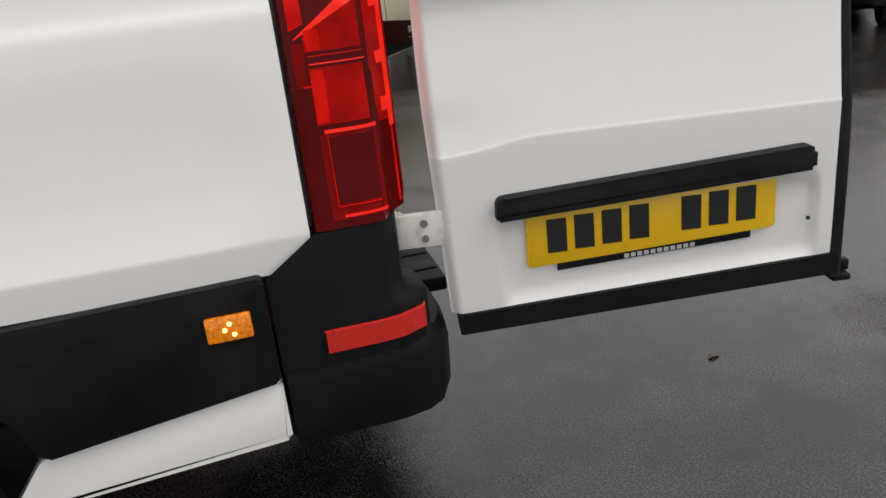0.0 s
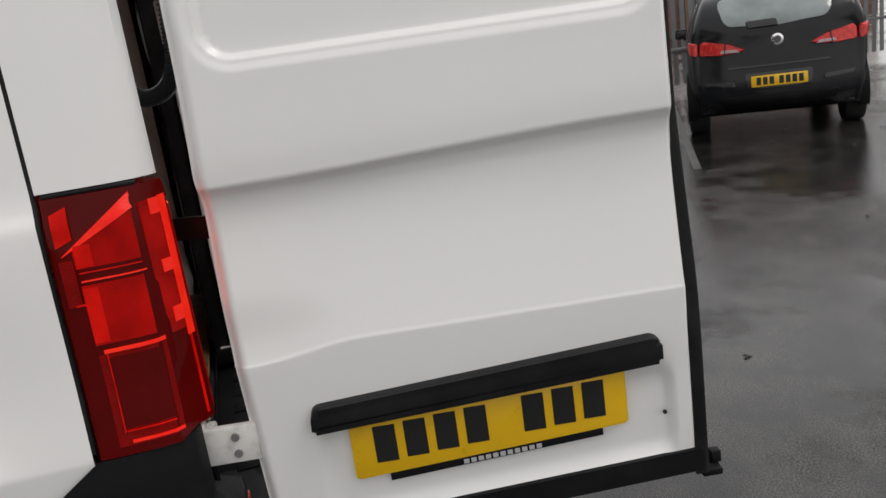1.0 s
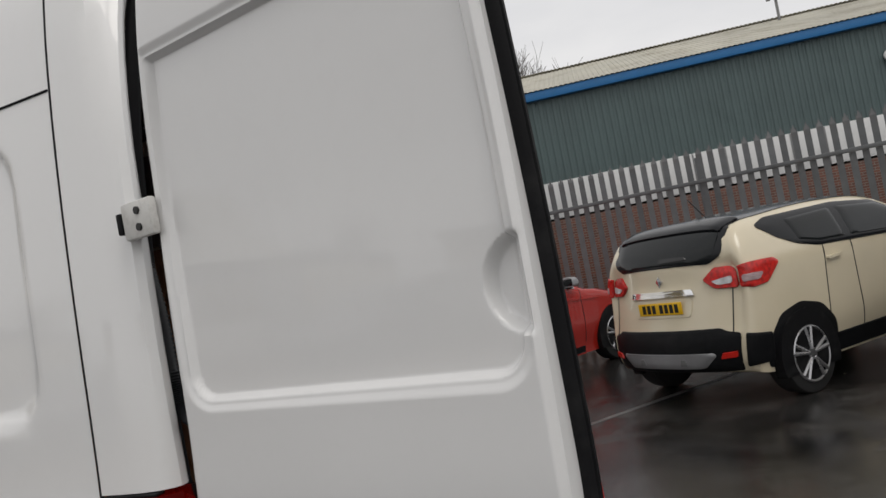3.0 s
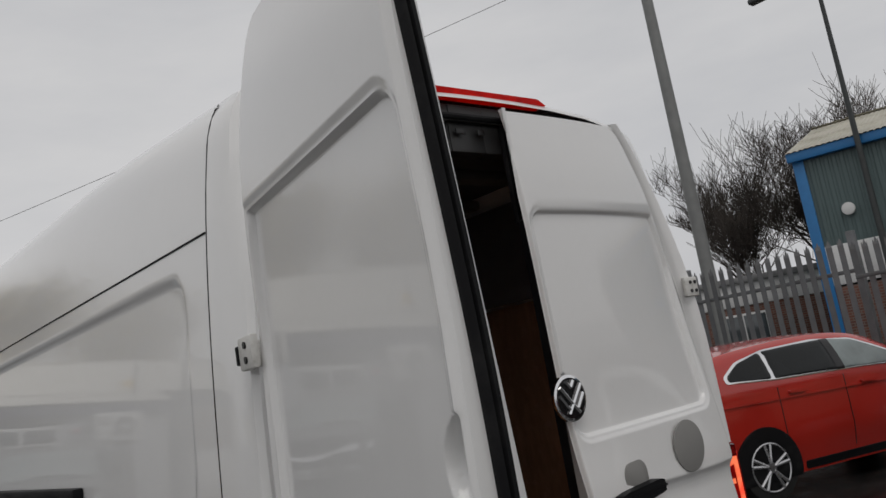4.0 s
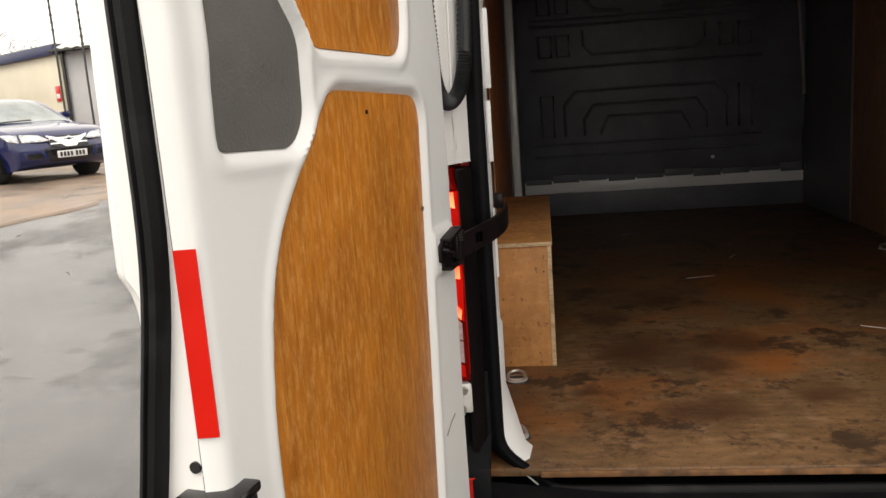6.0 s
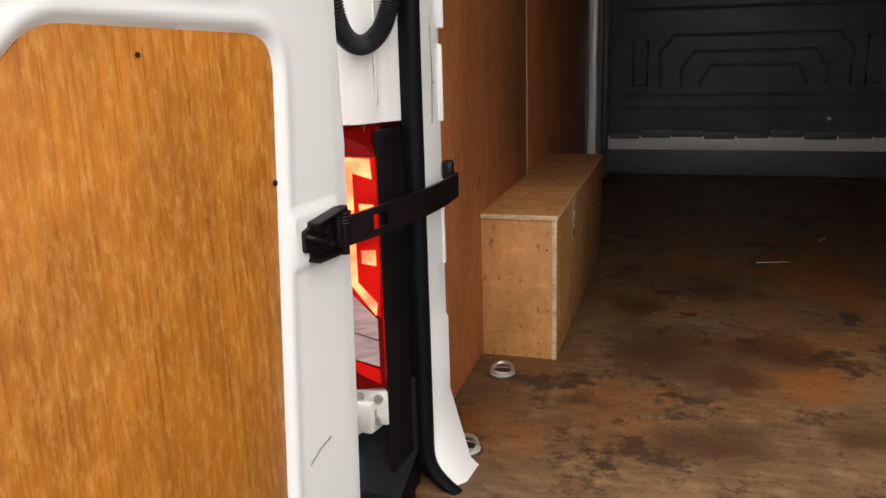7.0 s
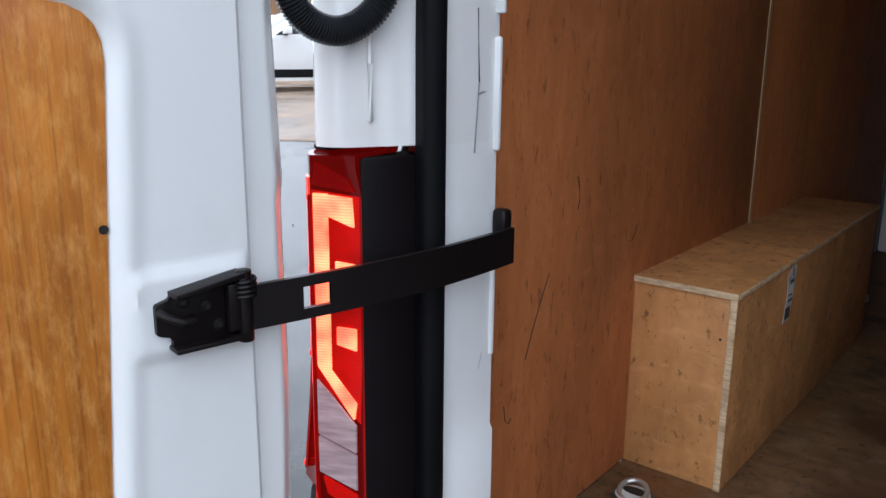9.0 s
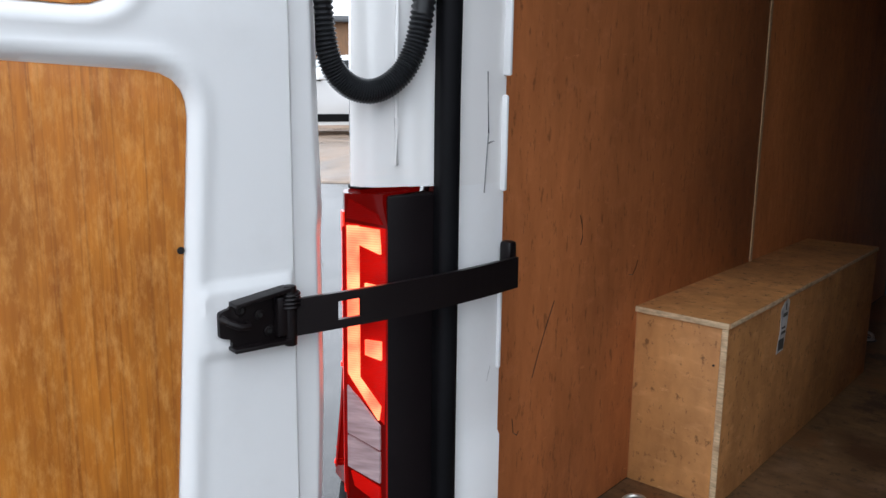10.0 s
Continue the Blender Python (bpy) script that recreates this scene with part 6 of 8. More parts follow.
        return Vector((x, y, z))

    def S(self, face, a, b):
        if face == "top":
            return self.P(2 * a / self.L, b, 1)
        if face in ("left", "right"):
            u = 2 * a / self.L
            zb, zt = self.clear + 0.10 * abs(u) ** 8, spline_table(self.top, a)
            return self.P(u, 1 if face == "left" else -1, (b - zb) / (zt - zb))
        u = -1 if face == "rear" else 1
        zb, zt = self.clear + 0.10, spline_table(self.top, u * self.L / 2)
        return self.P(u, a, (b - zb) / (zt - zb))

    def patch(self, name, face, quad, mat, out=0.006, n=9, label="", parent=None):
        """A fitted panel on the body between four corners (a, b) of a face, raised by out, with turned edges."""
        (a0, b0), (a1, b1), (a2, b2), (a3, b3) = quad
        mid = Vector((0, 0, 0.7))

        def at(s, t, o):
            a = (1 - t) * ((1 - s) * a0 + s * a1) + t * ((1 - s) * a3 + s * a2)
            b = (1 - t) * ((1 - s) * b0 + s * b1) + t * ((1 - s) * b3 + s * b2)
            p = self.S(face, a, b)
            da, db = self.S(face, a + 0.01, b) - self.S(face, a - 0.01, b), self.S(face, a, b + 0.01) - self.S(face, a, b - 0.01)
            nrm = da.cross(db).normalized()
            if nrm.dot(p - Vector((p.x * 0.6, 0, 0.7))) < 0:
                nrm = -nrm
            return p + nrm * o

        v = [at(i / (n - 1), j / (n - 1), out) for j in range(n) for i in range(n)]
        f = [(j * n + i, j * n + i + 1, (j + 1) * n + i + 1, (j + 1) * n + i) for j in range(n - 1) for i in range(n - 1)]
        rim = [(i, 0) for i in range(n)] + [(n - 1, j) for j in range(1, n)] + [(i, n - 1) for i in range(n - 2, -1, -1)] + [(0, j) for j in range(n - 2, 0, -1)]
        k0 = len(v)
        v += [at(i / (n - 1), j / (n - 1), -0.004) for i, j in rim]
        ids = [j * n + i for i, j in rim]
        f += [(ids[m], ids[(m + 1) % len(ids)], k0 + (m + 1) % len(ids), k0 + m) for m in range(len(ids))]
        ob = mesh_part(name, v, f, mat, parent or self.ob, label, auto=40)
        return ob

    def shape(self, name, face, outline, mat, out=0.006, r=0.03, label="", parent=None):
        """A panel of any rounded outline (a, b) on a face of the body, raised by out, with turned edges."""
        coarse = round_outline(outline, r, 4)
        rim = []
        for (a0, b0), (a1, b1) in zip(coarse, coarse[1:] + coarse[:1]):
            m = max(1, int(math.hypot(a1 - a0, b1 - b0) / 0.09))
            rim += [(a0 + (a1 - a0) * j / m, b0 + (b1 - b0) * j / m) for j in range(m)]
        k = len(rim)
        ca, cb = sum(p[0] for p in rim) / k, sum(p[1] for p in rim) / k

        def at(a, b, o):
            p = self.S(face, a, b)
            da, db = self.S(face, a + 0.01, b) - self.S(face, a - 0.01, b), self.S(face, a, b + 0.01) - self.S(face, a, b - 0.01)
            nrm = da.cross(db).normalized()
            if nrm.dot(p - Vector((p.x * 0.6, 0, 0.7))) < 0:
                nrm = -nrm
            return p + nrm * o

        v = [at(ca, cb, out)]
        for t, o in ((0.2, out), (0.4, out), (0.6, out), (0.8, out), (0.94, out), (1.0, out * 0.6), (1.0, -0.006)):
            v += [at(ca + (a - ca) * t, cb + (b - cb) * t, o) for a, b in rim]
        f = [(0, 1 + m, 1 + (m + 1) % k) for m in range(k)]
        for ring in range(6):
            b0, b1 = 1 + ring * k, 1 + (ring + 1) * k
            f += [(b0 + m, b1 + m, b1 + (m + 1) % k, b0 + (m + 1) % k) for m in range(k)]
        return mesh_part(name, v, f, mat, parent or self.ob, label, auto=40)

    def plate(self, face, z, mat, w=0.52, shift=0.0, out=0.02):
        s = 1 if face == "front" else -1
        c = self.S(face, shift, z)
        x = c.x + s * out
        p = part("number_plate", rounded_box((x - 0.006, c.y - w / 2, z - 0.055), (x + 0.006, c.y + w / 2, z + 0.055), 0.003), mat, self.ob, "number plate")
        for k in range(7):
            yy = c.y - 0.22 + k * 0.060 + (0.03 if k > 3 else 0)
            part("character_bar", rounded_box((x + s * 0.006 - 0.001, yy, z - 0.038), (x + s * 0.006 + 0.001, yy + 0.042, z + 0.038), 0), INK, p, smooth=False)

    def mirror(self, x, z, mat):
        for sy in (-1, 1):
            y = sy * (self.W / 2 + 0.05)
            m = part("door_mirror", prism(round_outline([(y - 0.10, z - 0.05), (y + 0.10, z - 0.05), (y + 0.09, z + 0.075), (y - 0.08, z + 0.06)], 0.035), 0.12, "yz", x - 0.05, 0.02, 3), mat, self.ob)
            part("mirror_glass", rounded_box((x - 0.054, y - 0.08, z - 0.035), (x - 0.048, y + 0.08, z + 0.052), 0.002), GLOSS_BLACK, m)
            part("mirror_foot", rounded_box((x - 0.01, min(y, y - sy * 0.16), z - 0.075), (x + 0.05, max(y, y - sy * 0.16), z - 0.03), 0.015), GLOSS_BLACK, m)


def wiper(car, face, a0, b0, a1, b1):
    p, q = car.S(face, a0, b0), car.S(face, a1, b1)
    part("wiper", tube([p + Vector((-0.02, 0, 0.02)), q + Vector((-0.02, 0, 0.02))], 0.010, 6), GLOSS_BLACK, car.ob)


def badge_on(car, face, z, r, mat=CHROME, v=0.0):
    s = 1 if face == "front" else -1
    c = car.S(face, v, z)
    b = part("badge", cylinder(r, 0.012, "x", (c.x + s * 0.008, c.y, z), 28, bevel=0.002), mat, car.ob, "round badge")
    part("badge_ground", cylinder(r * 0.62, 0.003, "x", (c.x + s * 0.0155, c.y, z), 20), CAR_GREY, b)


# black hatchback, tail to the van
c = Car("black hatchback with red tail lamps, parked facing the fence", (6.42, -6.46), 121.9, 4.02, 1.75, [(-2.01, 1.06), (-1.95, 1.14), (-1.80, 1.27), (-1.58, 1.42), (-1.3, 1.485), (-0.4, 1.505), (0.3, 1.43), (0.98, 1.02), (1.3, 0.95), (1.85, 0.80), (2.01, 0.62)], CAR_BLACK, 1.02, base=2.51, wheel_r=0.31, rear_lean=0.07)
c.shape("rear_window", "top", [(-1.95, -0.66), (-1.62, -0.80), (-1.53, -0.5), (-1.51, 0.0), (-1.53, 0.5), (-1.62, 0.80), (-1.95, 0.66), (-1.985, 0.0)], TINT_GLASS, 0.010, 0.10, "wet rear window")
c.shape("wiper_foot", "top", [(-1.985, -0.02), (-1.93, 0.0), (-1.93, 0.40), (-1.985, 0.38)], GLOSS_BLACK, 0.02, 0.02)
for s in (-1, 1):
    side = "left" if s > 0 else "right"
    lamp = c.shape("tail_lamp", "rear", [(s * 0.40, 0.895), (s * 0.62, 0.975), (s * 0.985, 1.045), (s * 0.985, 0.885), (s * 0.72, 0.865), (s * 0.52, 0.872)], CAR_LAMP, 0.024, 0.035, "red tail lamp")
    c.shape("reverse_lens", "rear", [(s * 0.47, 0.875), (s * 0.72, 0.885), (s * 0.70, 0.915), (s * 0.50, 0.905)], CLEAR_LENS, 0.03, 0.012, parent=lamp)
    c.shape("lamp_joint", "rear", [(s * 0.655, 0.86), (s * 0.668, 0.86), (s * 0.648, 0.995), (s * 0.635, 0.99)], GLOSS_BLACK, 0.031, 0.002, parent=lamp)
    c.shape("tail_lamp", side, [(-1.99, 0.875), (-1.84, 0.90), (-1.72, 0.99), (-1.76, 1.035), (-1.99, 1.04)], CAR_LAMP, 0.018, 0.03)
    c.shape("side_window", side, [(-1.40, 1.06), (0.75, 1.0), (0.45, 1.20), (0.12, 1.37), (-0.4, 1.42), (-1.1, 1.40)], CAR_GLASS, 0.008, 0.06)
    c.shape("bumper_wing", "rear", [(s * 0.55, 0.54), (s * 0.93, 0.56), (s * 0.95, 0.60), (s * 0.56, 0.585)], GLOSS_BLACK, 0.018, 0.01)
c.shape("hatch_edge", "rear", [(-0.66, 0.715), (0.66, 0.715), (0.62, 0.735), (-0.62, 0.735)], GLOSS_BLACK, 0.012, 0.005)
c.shape("bumper_trim", "rear", [(-0.72, 0.34), (0.72, 0.34), (0.78, 0.44), (-0.78, 0.44)], PLASTIC, 0.016, 0.03)
c.shape("plate_recess", "rear", [(-0.40, 0.50), (0.40, 0.50), (0.42, 0.66), (-0.42, 0.66)], GLOSS_BLACK, 0.010, 0.04)
c.shape("spoiler_lamp", "top", [(-1.47, -0.16), (-1.43, -0.16), (-1.43, 0.16), (-1.47, 0.16)], CAR_LAMP, 0.01, 0.008)
c.plate("rear", 0.58, PLATE_YELLOW)
badge_on(c, "rear", 0.965, 0.058)
c.patch("windscreen", "top", [(0.36, -0.82), (0.96, -0.88), (0.96, 0.88), (0.36, 0.82)], CAR_GLASS, 0.008)
c.mirror(0.55, 1.02, CAR_BLACK)
part("aerial", tube([(-1.2, 0, 1.47), (-1.5, 0, 1.66)], 0.005, 6), GLOSS_BLACK, c.ob)

# white SUV
c = Car("white compact SUV with roof bars, parked facing the fence", (6.32, -3.40), 113.9, 4.43, 1.81, [(-2.21, 1.15), (-2.16, 1.22), (-2.03, 1.43), (-1.88, 1.61), (-1.66, 1.695), (-0.6, 1.745), (0.25, 1.66), (1.0, 1.20), (1.3, 1.11), (2.05, 0.95), (2.21, 0.68)], CAR_WHITE, 1.09, base=2.6, wheel_r=0.345, clear=0.26, rear_lean=0.06)
c.shape("rear_window", "top", [(-2.155, -0.80), (-1.93, -0.88), (-1.89, -0.80), (-1.88, 0.80), (-1.93, 0.88), (-2.155, 0.80), (-2.17, 0.0)], CAR_GLASS, 0.014, 0.06, "dark rear window")
c.shape("roof_spoiler", "top", [(-1.90, -0.86), (-1.78, -0.90), (-1.78, 0.90), (-1.90, 0.86)], CAR_WHITE, 0.035, 0.03)
c.shape("brake_light", "top", [(-1.885, -0.30), (-1.868, -0.30), (-1.868, 0.30), (-1.885, 0.30)], RED_DARK, 0.042, 0.005)
for s in (-1, 1):
    side = "left" if s > 0 else "right"
    lamp = c.shape("tail_lamp", "rear", [(s * 0.50, 1.02), (s * 0.57, 1.128), (s * 0.985, 1.128), (s * 0.985, 0.975), (s * 0.62, 0.975)], CAR_LAMP, 0.024, 0.025, "red tail lamp")
    c.shape("lamp_bar", "rear", [(s * 0.60, 1.042), (s * 0.94, 1.04), (s * 0.94, 1.055), (s * 0.60, 1.057)], RED_DARK, 0.03, 0.008, parent=lamp)
    c.shape("lamp_joint", "rear", [(s * 0.745, 0.975), (s * 0.752, 0.975), (s * 0.752, 1.128), (s * 0.745, 1.128)], INK, 0.031, 0.002, parent=lamp)
    c.shape("tail_lamp", side, [(-2.17, 0.965), (-1.98, 0.985), (-1.90, 1.03), (-1.94, 1.095), (-2.17, 1.10)], CAR_LAMP, 0.016, 0.02)
    c.shape("side_window", side, [(-1.84, 1.18), (0.80, 1.13), (0.45, 1.40), (0.12, 1.58), (-0.5, 1.63), (-1.55, 1.60)], CAR_GLASS, 0.008, 0.06)
    part("roof_bar", tube([(-1.72, s * 0.64, 1.675), (-1.66, s * 0.645, 1.74), (-1.5, s * 0.65, 1.775), (0.0, s * 0.66, 1.79), (0.18, s * 0.66, 1.76), (0.24, s * 0.66, 1.68)], 0.018, 8), CAR_WHITE, c.ob)
    c.shape("bumper_reflector", "rear", [(s * 0.64, 0.575), (s * 0.92, 0.58), (s * 0.92, 0.605), (s * 0.64, 0.60)], REFLECT_RED, 0.034, 0.008)
    c.shape("arch_trim", side, [(-1.72, 0.40), (-1.66, 0.62), (-1.50, 0.74), (-1.30, 0.78), (-1.10, 0.74), (-0.94, 0.62), (-0.88, 0.40)], PLASTIC, 0.008, 0.05)
c.shape("lower_bumper", "rear", [(-0.975, 0.36), (0.975, 0.36), (0.975, 0.625), (0.6, 0.615), (-0.6, 0.615), (-0.975, 0.625)], PLASTIC, 0.018, 0.03, "black lower bumper")
c.shape("plate_recess", "rear", [(-0.46, 0.66), (0.46, 0.66), (0.42, 0.80), (-0.42, 0.80)], CAR_SILVER, 0.003, 0.03)
c.shape("hatch_lip", "rear", [(-0.50, 0.835), (0.50, 0.835), (0.50, 0.855), (-0.50, 0.855)], CAR_WHITE, 0.022, 0.008)
c.shape("model_badge", "rear", [(0.46, 0.905), (0.68, 0.905), (0.68, 0.925), (0.46, 0.925)], CHROME, 0.010, 0.003)
c.shape("model_badge", "rear", [(-0.56, 0.905), (-0.74, 0.905), (-0.74, 0.925), (-0.56, 0.925)], CHROME, 0.010, 0.003)
c.plate("rear", 0.745, PLATE_YELLOW)
badge_on(c, "rear", 1.045, 0.062)
c.shape("wiper", "top", [(-2.15, -0.05), (-2.11, -0.06), (-2.105, -0.60), (-2.125, -0.62)], GLOSS_BLACK, 0.024, 0.012)
c.patch("windscreen", "top", [(0.32, -0.82), (0.98, -0.88), (0.98, 0.88), (0.32, 0.82)], CAR_GLASS, 0.008)
c.mirror(0.6, 1.19, CAR_WHITE)

# cream crossover with black roof
c = Car("cream crossover with black roof, parked beside the red car", (6.83, -0.795), 124, 4.12, 1.78, [(-2.06, 1.22), (-2.02, 1.27), (-1.90, 1.395), (-1.74, 1.53), (-1.4, 1.585), (-0.5, 1.61), (0.2, 1.53), (0.95, 1.14), (1.25, 1.06), (1.9, 0.88), (2.06, 0.64)], CAR_CREAM, 1.14, base=2.6, wheel_r=0.33, clear=0.24)
c.shape("roof_skin", "top", [(-1.74, -0.93), (-1.45, -1.0), (0.22, -1.0), (0.22, 1.0), (-1.45, 1.0), (-1.74, 0.93)], CAR_BLACK, 0.010, 0.05, "gloss black roof")
c.shape("window_surround", "top", [(-2.048, -0.74), (-1.99, -0.88), (-1.74, -0.97), (-1.70, -0.90), (-1.70, 0.90), (-1.74, 0.97), (-1.99, 0.88), (-2.048, 0.74)], CAR_BLACK, 0.010, 0.05, "gloss black window surround")
c.shape("rear_window", "top", [(-2.035, -0.70), (-1.98, -0.80), (-1.81, -0.85), (-1.80, -0.80), (-1.80, 0.80), (-1.81, 0.85), (-1.98, 0.80), (-2.035, 0.70)], CAR_GLASS, 0.018, 0.05, "dark rear window")
c.shape("roof_spoiler", "top", [(-1.80, -0.88), (-1.56, -0.95), (-1.56, 0.95), (-1.80, 0.88)], CAR_BLACK, 0.034, 0.04)
for s in (-1, 1):
    side = "left" if s > 0 else "right"
    lamp = c.shape("tail_lamp", "rear", [(s * 0.60, 1.10), (s * 0.78, 1.205), (s * 0.985, 1.215), (s * 0.985, 1.01), (s * 0.74, 1.015)], CAR_LAMP, 0.024, 0.04, "red and clear tail lamp")
    c.shape("clear_cell", "rear", [(s * 0.70, 1.085), (s * 0.93, 1.13), (s * 0.93, 1.055), (s * 0.78, 1.045)], HEAD_LENS, 0.030, 0.03, parent=lamp)
    c.shape("tail_lamp", side, [(-2.04, 1.01), (-1.82, 0.985), (-1.64, 1.00), (-1.47, 1.15), (-1.52, 1.195), (-2.04, 1.215)], CAR_LAMP, 0.020, 0.035)
    c.shape("lamp_cell", side, [(-1.98, 1.05), (-1.74, 1.04), (-1.68, 1.10), (-1.98, 1.12)], CLEAR_LENS, 0.026, 0.03)
    c.shape("glass_band", side, [(-1.53, 1.50), (-1.36, 1.36), (-1.16, 1.26), (-0.90, 1.20), (0.82, 1.13), (0.50, 1.34), (0.18, 1.52), (-0.40, 1.57), (-1.35, 1.555)], CAR_BLACK, 0.010, 0.05)
    c.shape("side_window", side, [(-1.12, 1.29), (-0.86, 1.235), (-0.52, 1.225), (-0.52, 1.52), (-1.16, 1.50)], CAR_GLASS, 0.016, 0.03)
    c.shape("side_window", side, [(-0.44, 1.222), (0.72, 1.175), (0.45, 1.36), (0.18, 1.48), (-0.42, 1.52)], CAR_GLASS, 0.016, 0.03)
    c.shape("arch_trim", side, [(-1.76, 0.30), (-1.72, 0.55), (-1.56, 0.72), (-1.30, 0.78), (-1.04, 0.72), (-0.88, 0.55), (-0.84, 0.30)], PLASTIC, 0.008, 0.06)
    c.shape("sill_trim", side, [(-0.9, 0.26), (0.9, 0.26), (0.9, 0.42), (-0.9, 0.42)], PLASTIC, 0.012, 0.02)
    c.shape("bumper_flank", side, [(-2.02, 0.36), (-1.68, 0.36), (-1.70, 0.60), (-2.02, 0.635)], PLASTIC, 0.016, 0.02)
    c.shape("door_joint", side, [(-0.965, 0.45), (-0.955, 0.45), (-0.855, 1.21), (-0.865, 1.21)], INK, 0.003, 0.002)
    c.shape("door_joint", side, [(-0.475, 0.42), (-0.465, 0.42), (-0.465, 1.22), (-0.475, 1.22)], INK, 0.003, 0.002)
    c.shape("door_handle", side, [(-0.86, 1.06), (-0.66, 1.07), (-0.66, 1.095), (-0.86, 1.085)], CAR_CREAM, 0.03, 0.01)
    c.shape("hatch_joint", "rear", [(s * 0.905, 0.62), (s * 0.917, 0.62), (s * 0.925, 1.01), (s * 0.913, 1.01)], INK, 0.004, 0.002)
    c.shape("bumper_reflector", "rear", [(s * 0.78, 0.44), (s * 0.955, 0.45), (s * 0.955, 0.50), (s * 0.80, 0.49)], REFLECT_RED, 0.030, 0.012)
c.shape("lower_bumper", "rear", [(-0.985, 0.33), (0.985, 0.33), (0.985, 0.64), (0.85, 0.66), (0.78, 0.69), (-0.78, 0.69), (-0.85, 0.66), (-0.985, 0.64)], PLASTIC, 0.018, 0.03, "black lower bumper")
skid = c.shape("skid_plate", "rear", [(-0.60, 0.375), (0.60, 0.375), (0.74, 0.47), (0.70, 0.495), (-0.70, 0.495), (-0.74, 0.47)], CAR_SILVER, 0.030, 0.03, "silver skid plate")
for s in (-0.33, 0.33):
    c.shape("skid_notch", "rear", [(s - 0.05, 0.40), (s + 0.05, 0.40), (s + 0.03, 0.45), (s - 0.03, 0.45)], GREY_METAL, 0.036, 0.01, parent=skid)
c.shape("plate_recess", "rear", [(-0.44, 0.80), (0.44, 0.80), (0.46, 0.965), (-0.46, 0.965)], CAR_CREAM, 0.004, 0.05)
c.shape("chrome_strip", "rear", [(-0.50, 0.975), (0.50, 0.975), (0.48, 1.035), (-0.46, 1.035)], CHROME, 0.030, 0.02, "chrome strip over the plate")
c.plate("rear", 0.885, PLATE_YELLOW, out=0.016)
p = c.S("rear", 0, 1.115)
part("badge", prism([(p.y, 1.065), (p.y - 0.036, 1.118), (p.y, 1.172), (p.y + 0.036, 1.118)], -0.014, "yz", p.x - 0.002, 0.002), CHROME, c.ob, "chrome badge")
c.shape("wiper", "top", [(-2.02, -0.02), (-1.985, -0.02), (-1.985, -0.44), (-2.01, -0.46)], GLOSS_BLACK, 0.026, 0.012)
c.patch("windscreen", "top", [(0.25, -0.82), (0.93, -0.88), (0.93, 0.88), (0.25, 0.82)], CAR_GLASS, 0.008)
c.mirror(0.55, 1.18, CAR_BLACK)
part("aerial", tube([(-1.2, 0.0, 1.58), (-1.42, 0.0, 1.80)], 0.006, 6), GLOSS_BLACK, c.ob)

# red hatchback
c = Car("red hatchback with alloy wheels, parked beside the van", (7.27, 3.02), 111, 4.37, 1.80, [(-2.18, 1.06), (-2.13, 1.16), (-1.95, 1.33), (-1.66, 1.465), (-1.1, 1.525), (-0.3, 1.54), (0.30, 1.45), (0.98, 1.07), (1.4, 0.98), (2.0, 0.80), (2.18, 0.62)], CAR_RED, 1.07, base=2.65, wheel_r=0.33, clear=0.20, front_set=0.22)
c.shape("rear_window", "top", [(-2.10, -0.60), (-1.76, -0.78), (-1.70, 0.0), (-1.76, 0.78), (-2.10, 0.60), (-2.12, 0.0)], CAR_GLASS, 0.010, 0.08, "dark rear window")
c.shape("roof_spoiler", "top", [(-1.78, -0.88), (-1.50, -0.92), (-1.50, 0.92), (-1.78, 0.88)], CAR_RED, 0.03, 0.05)
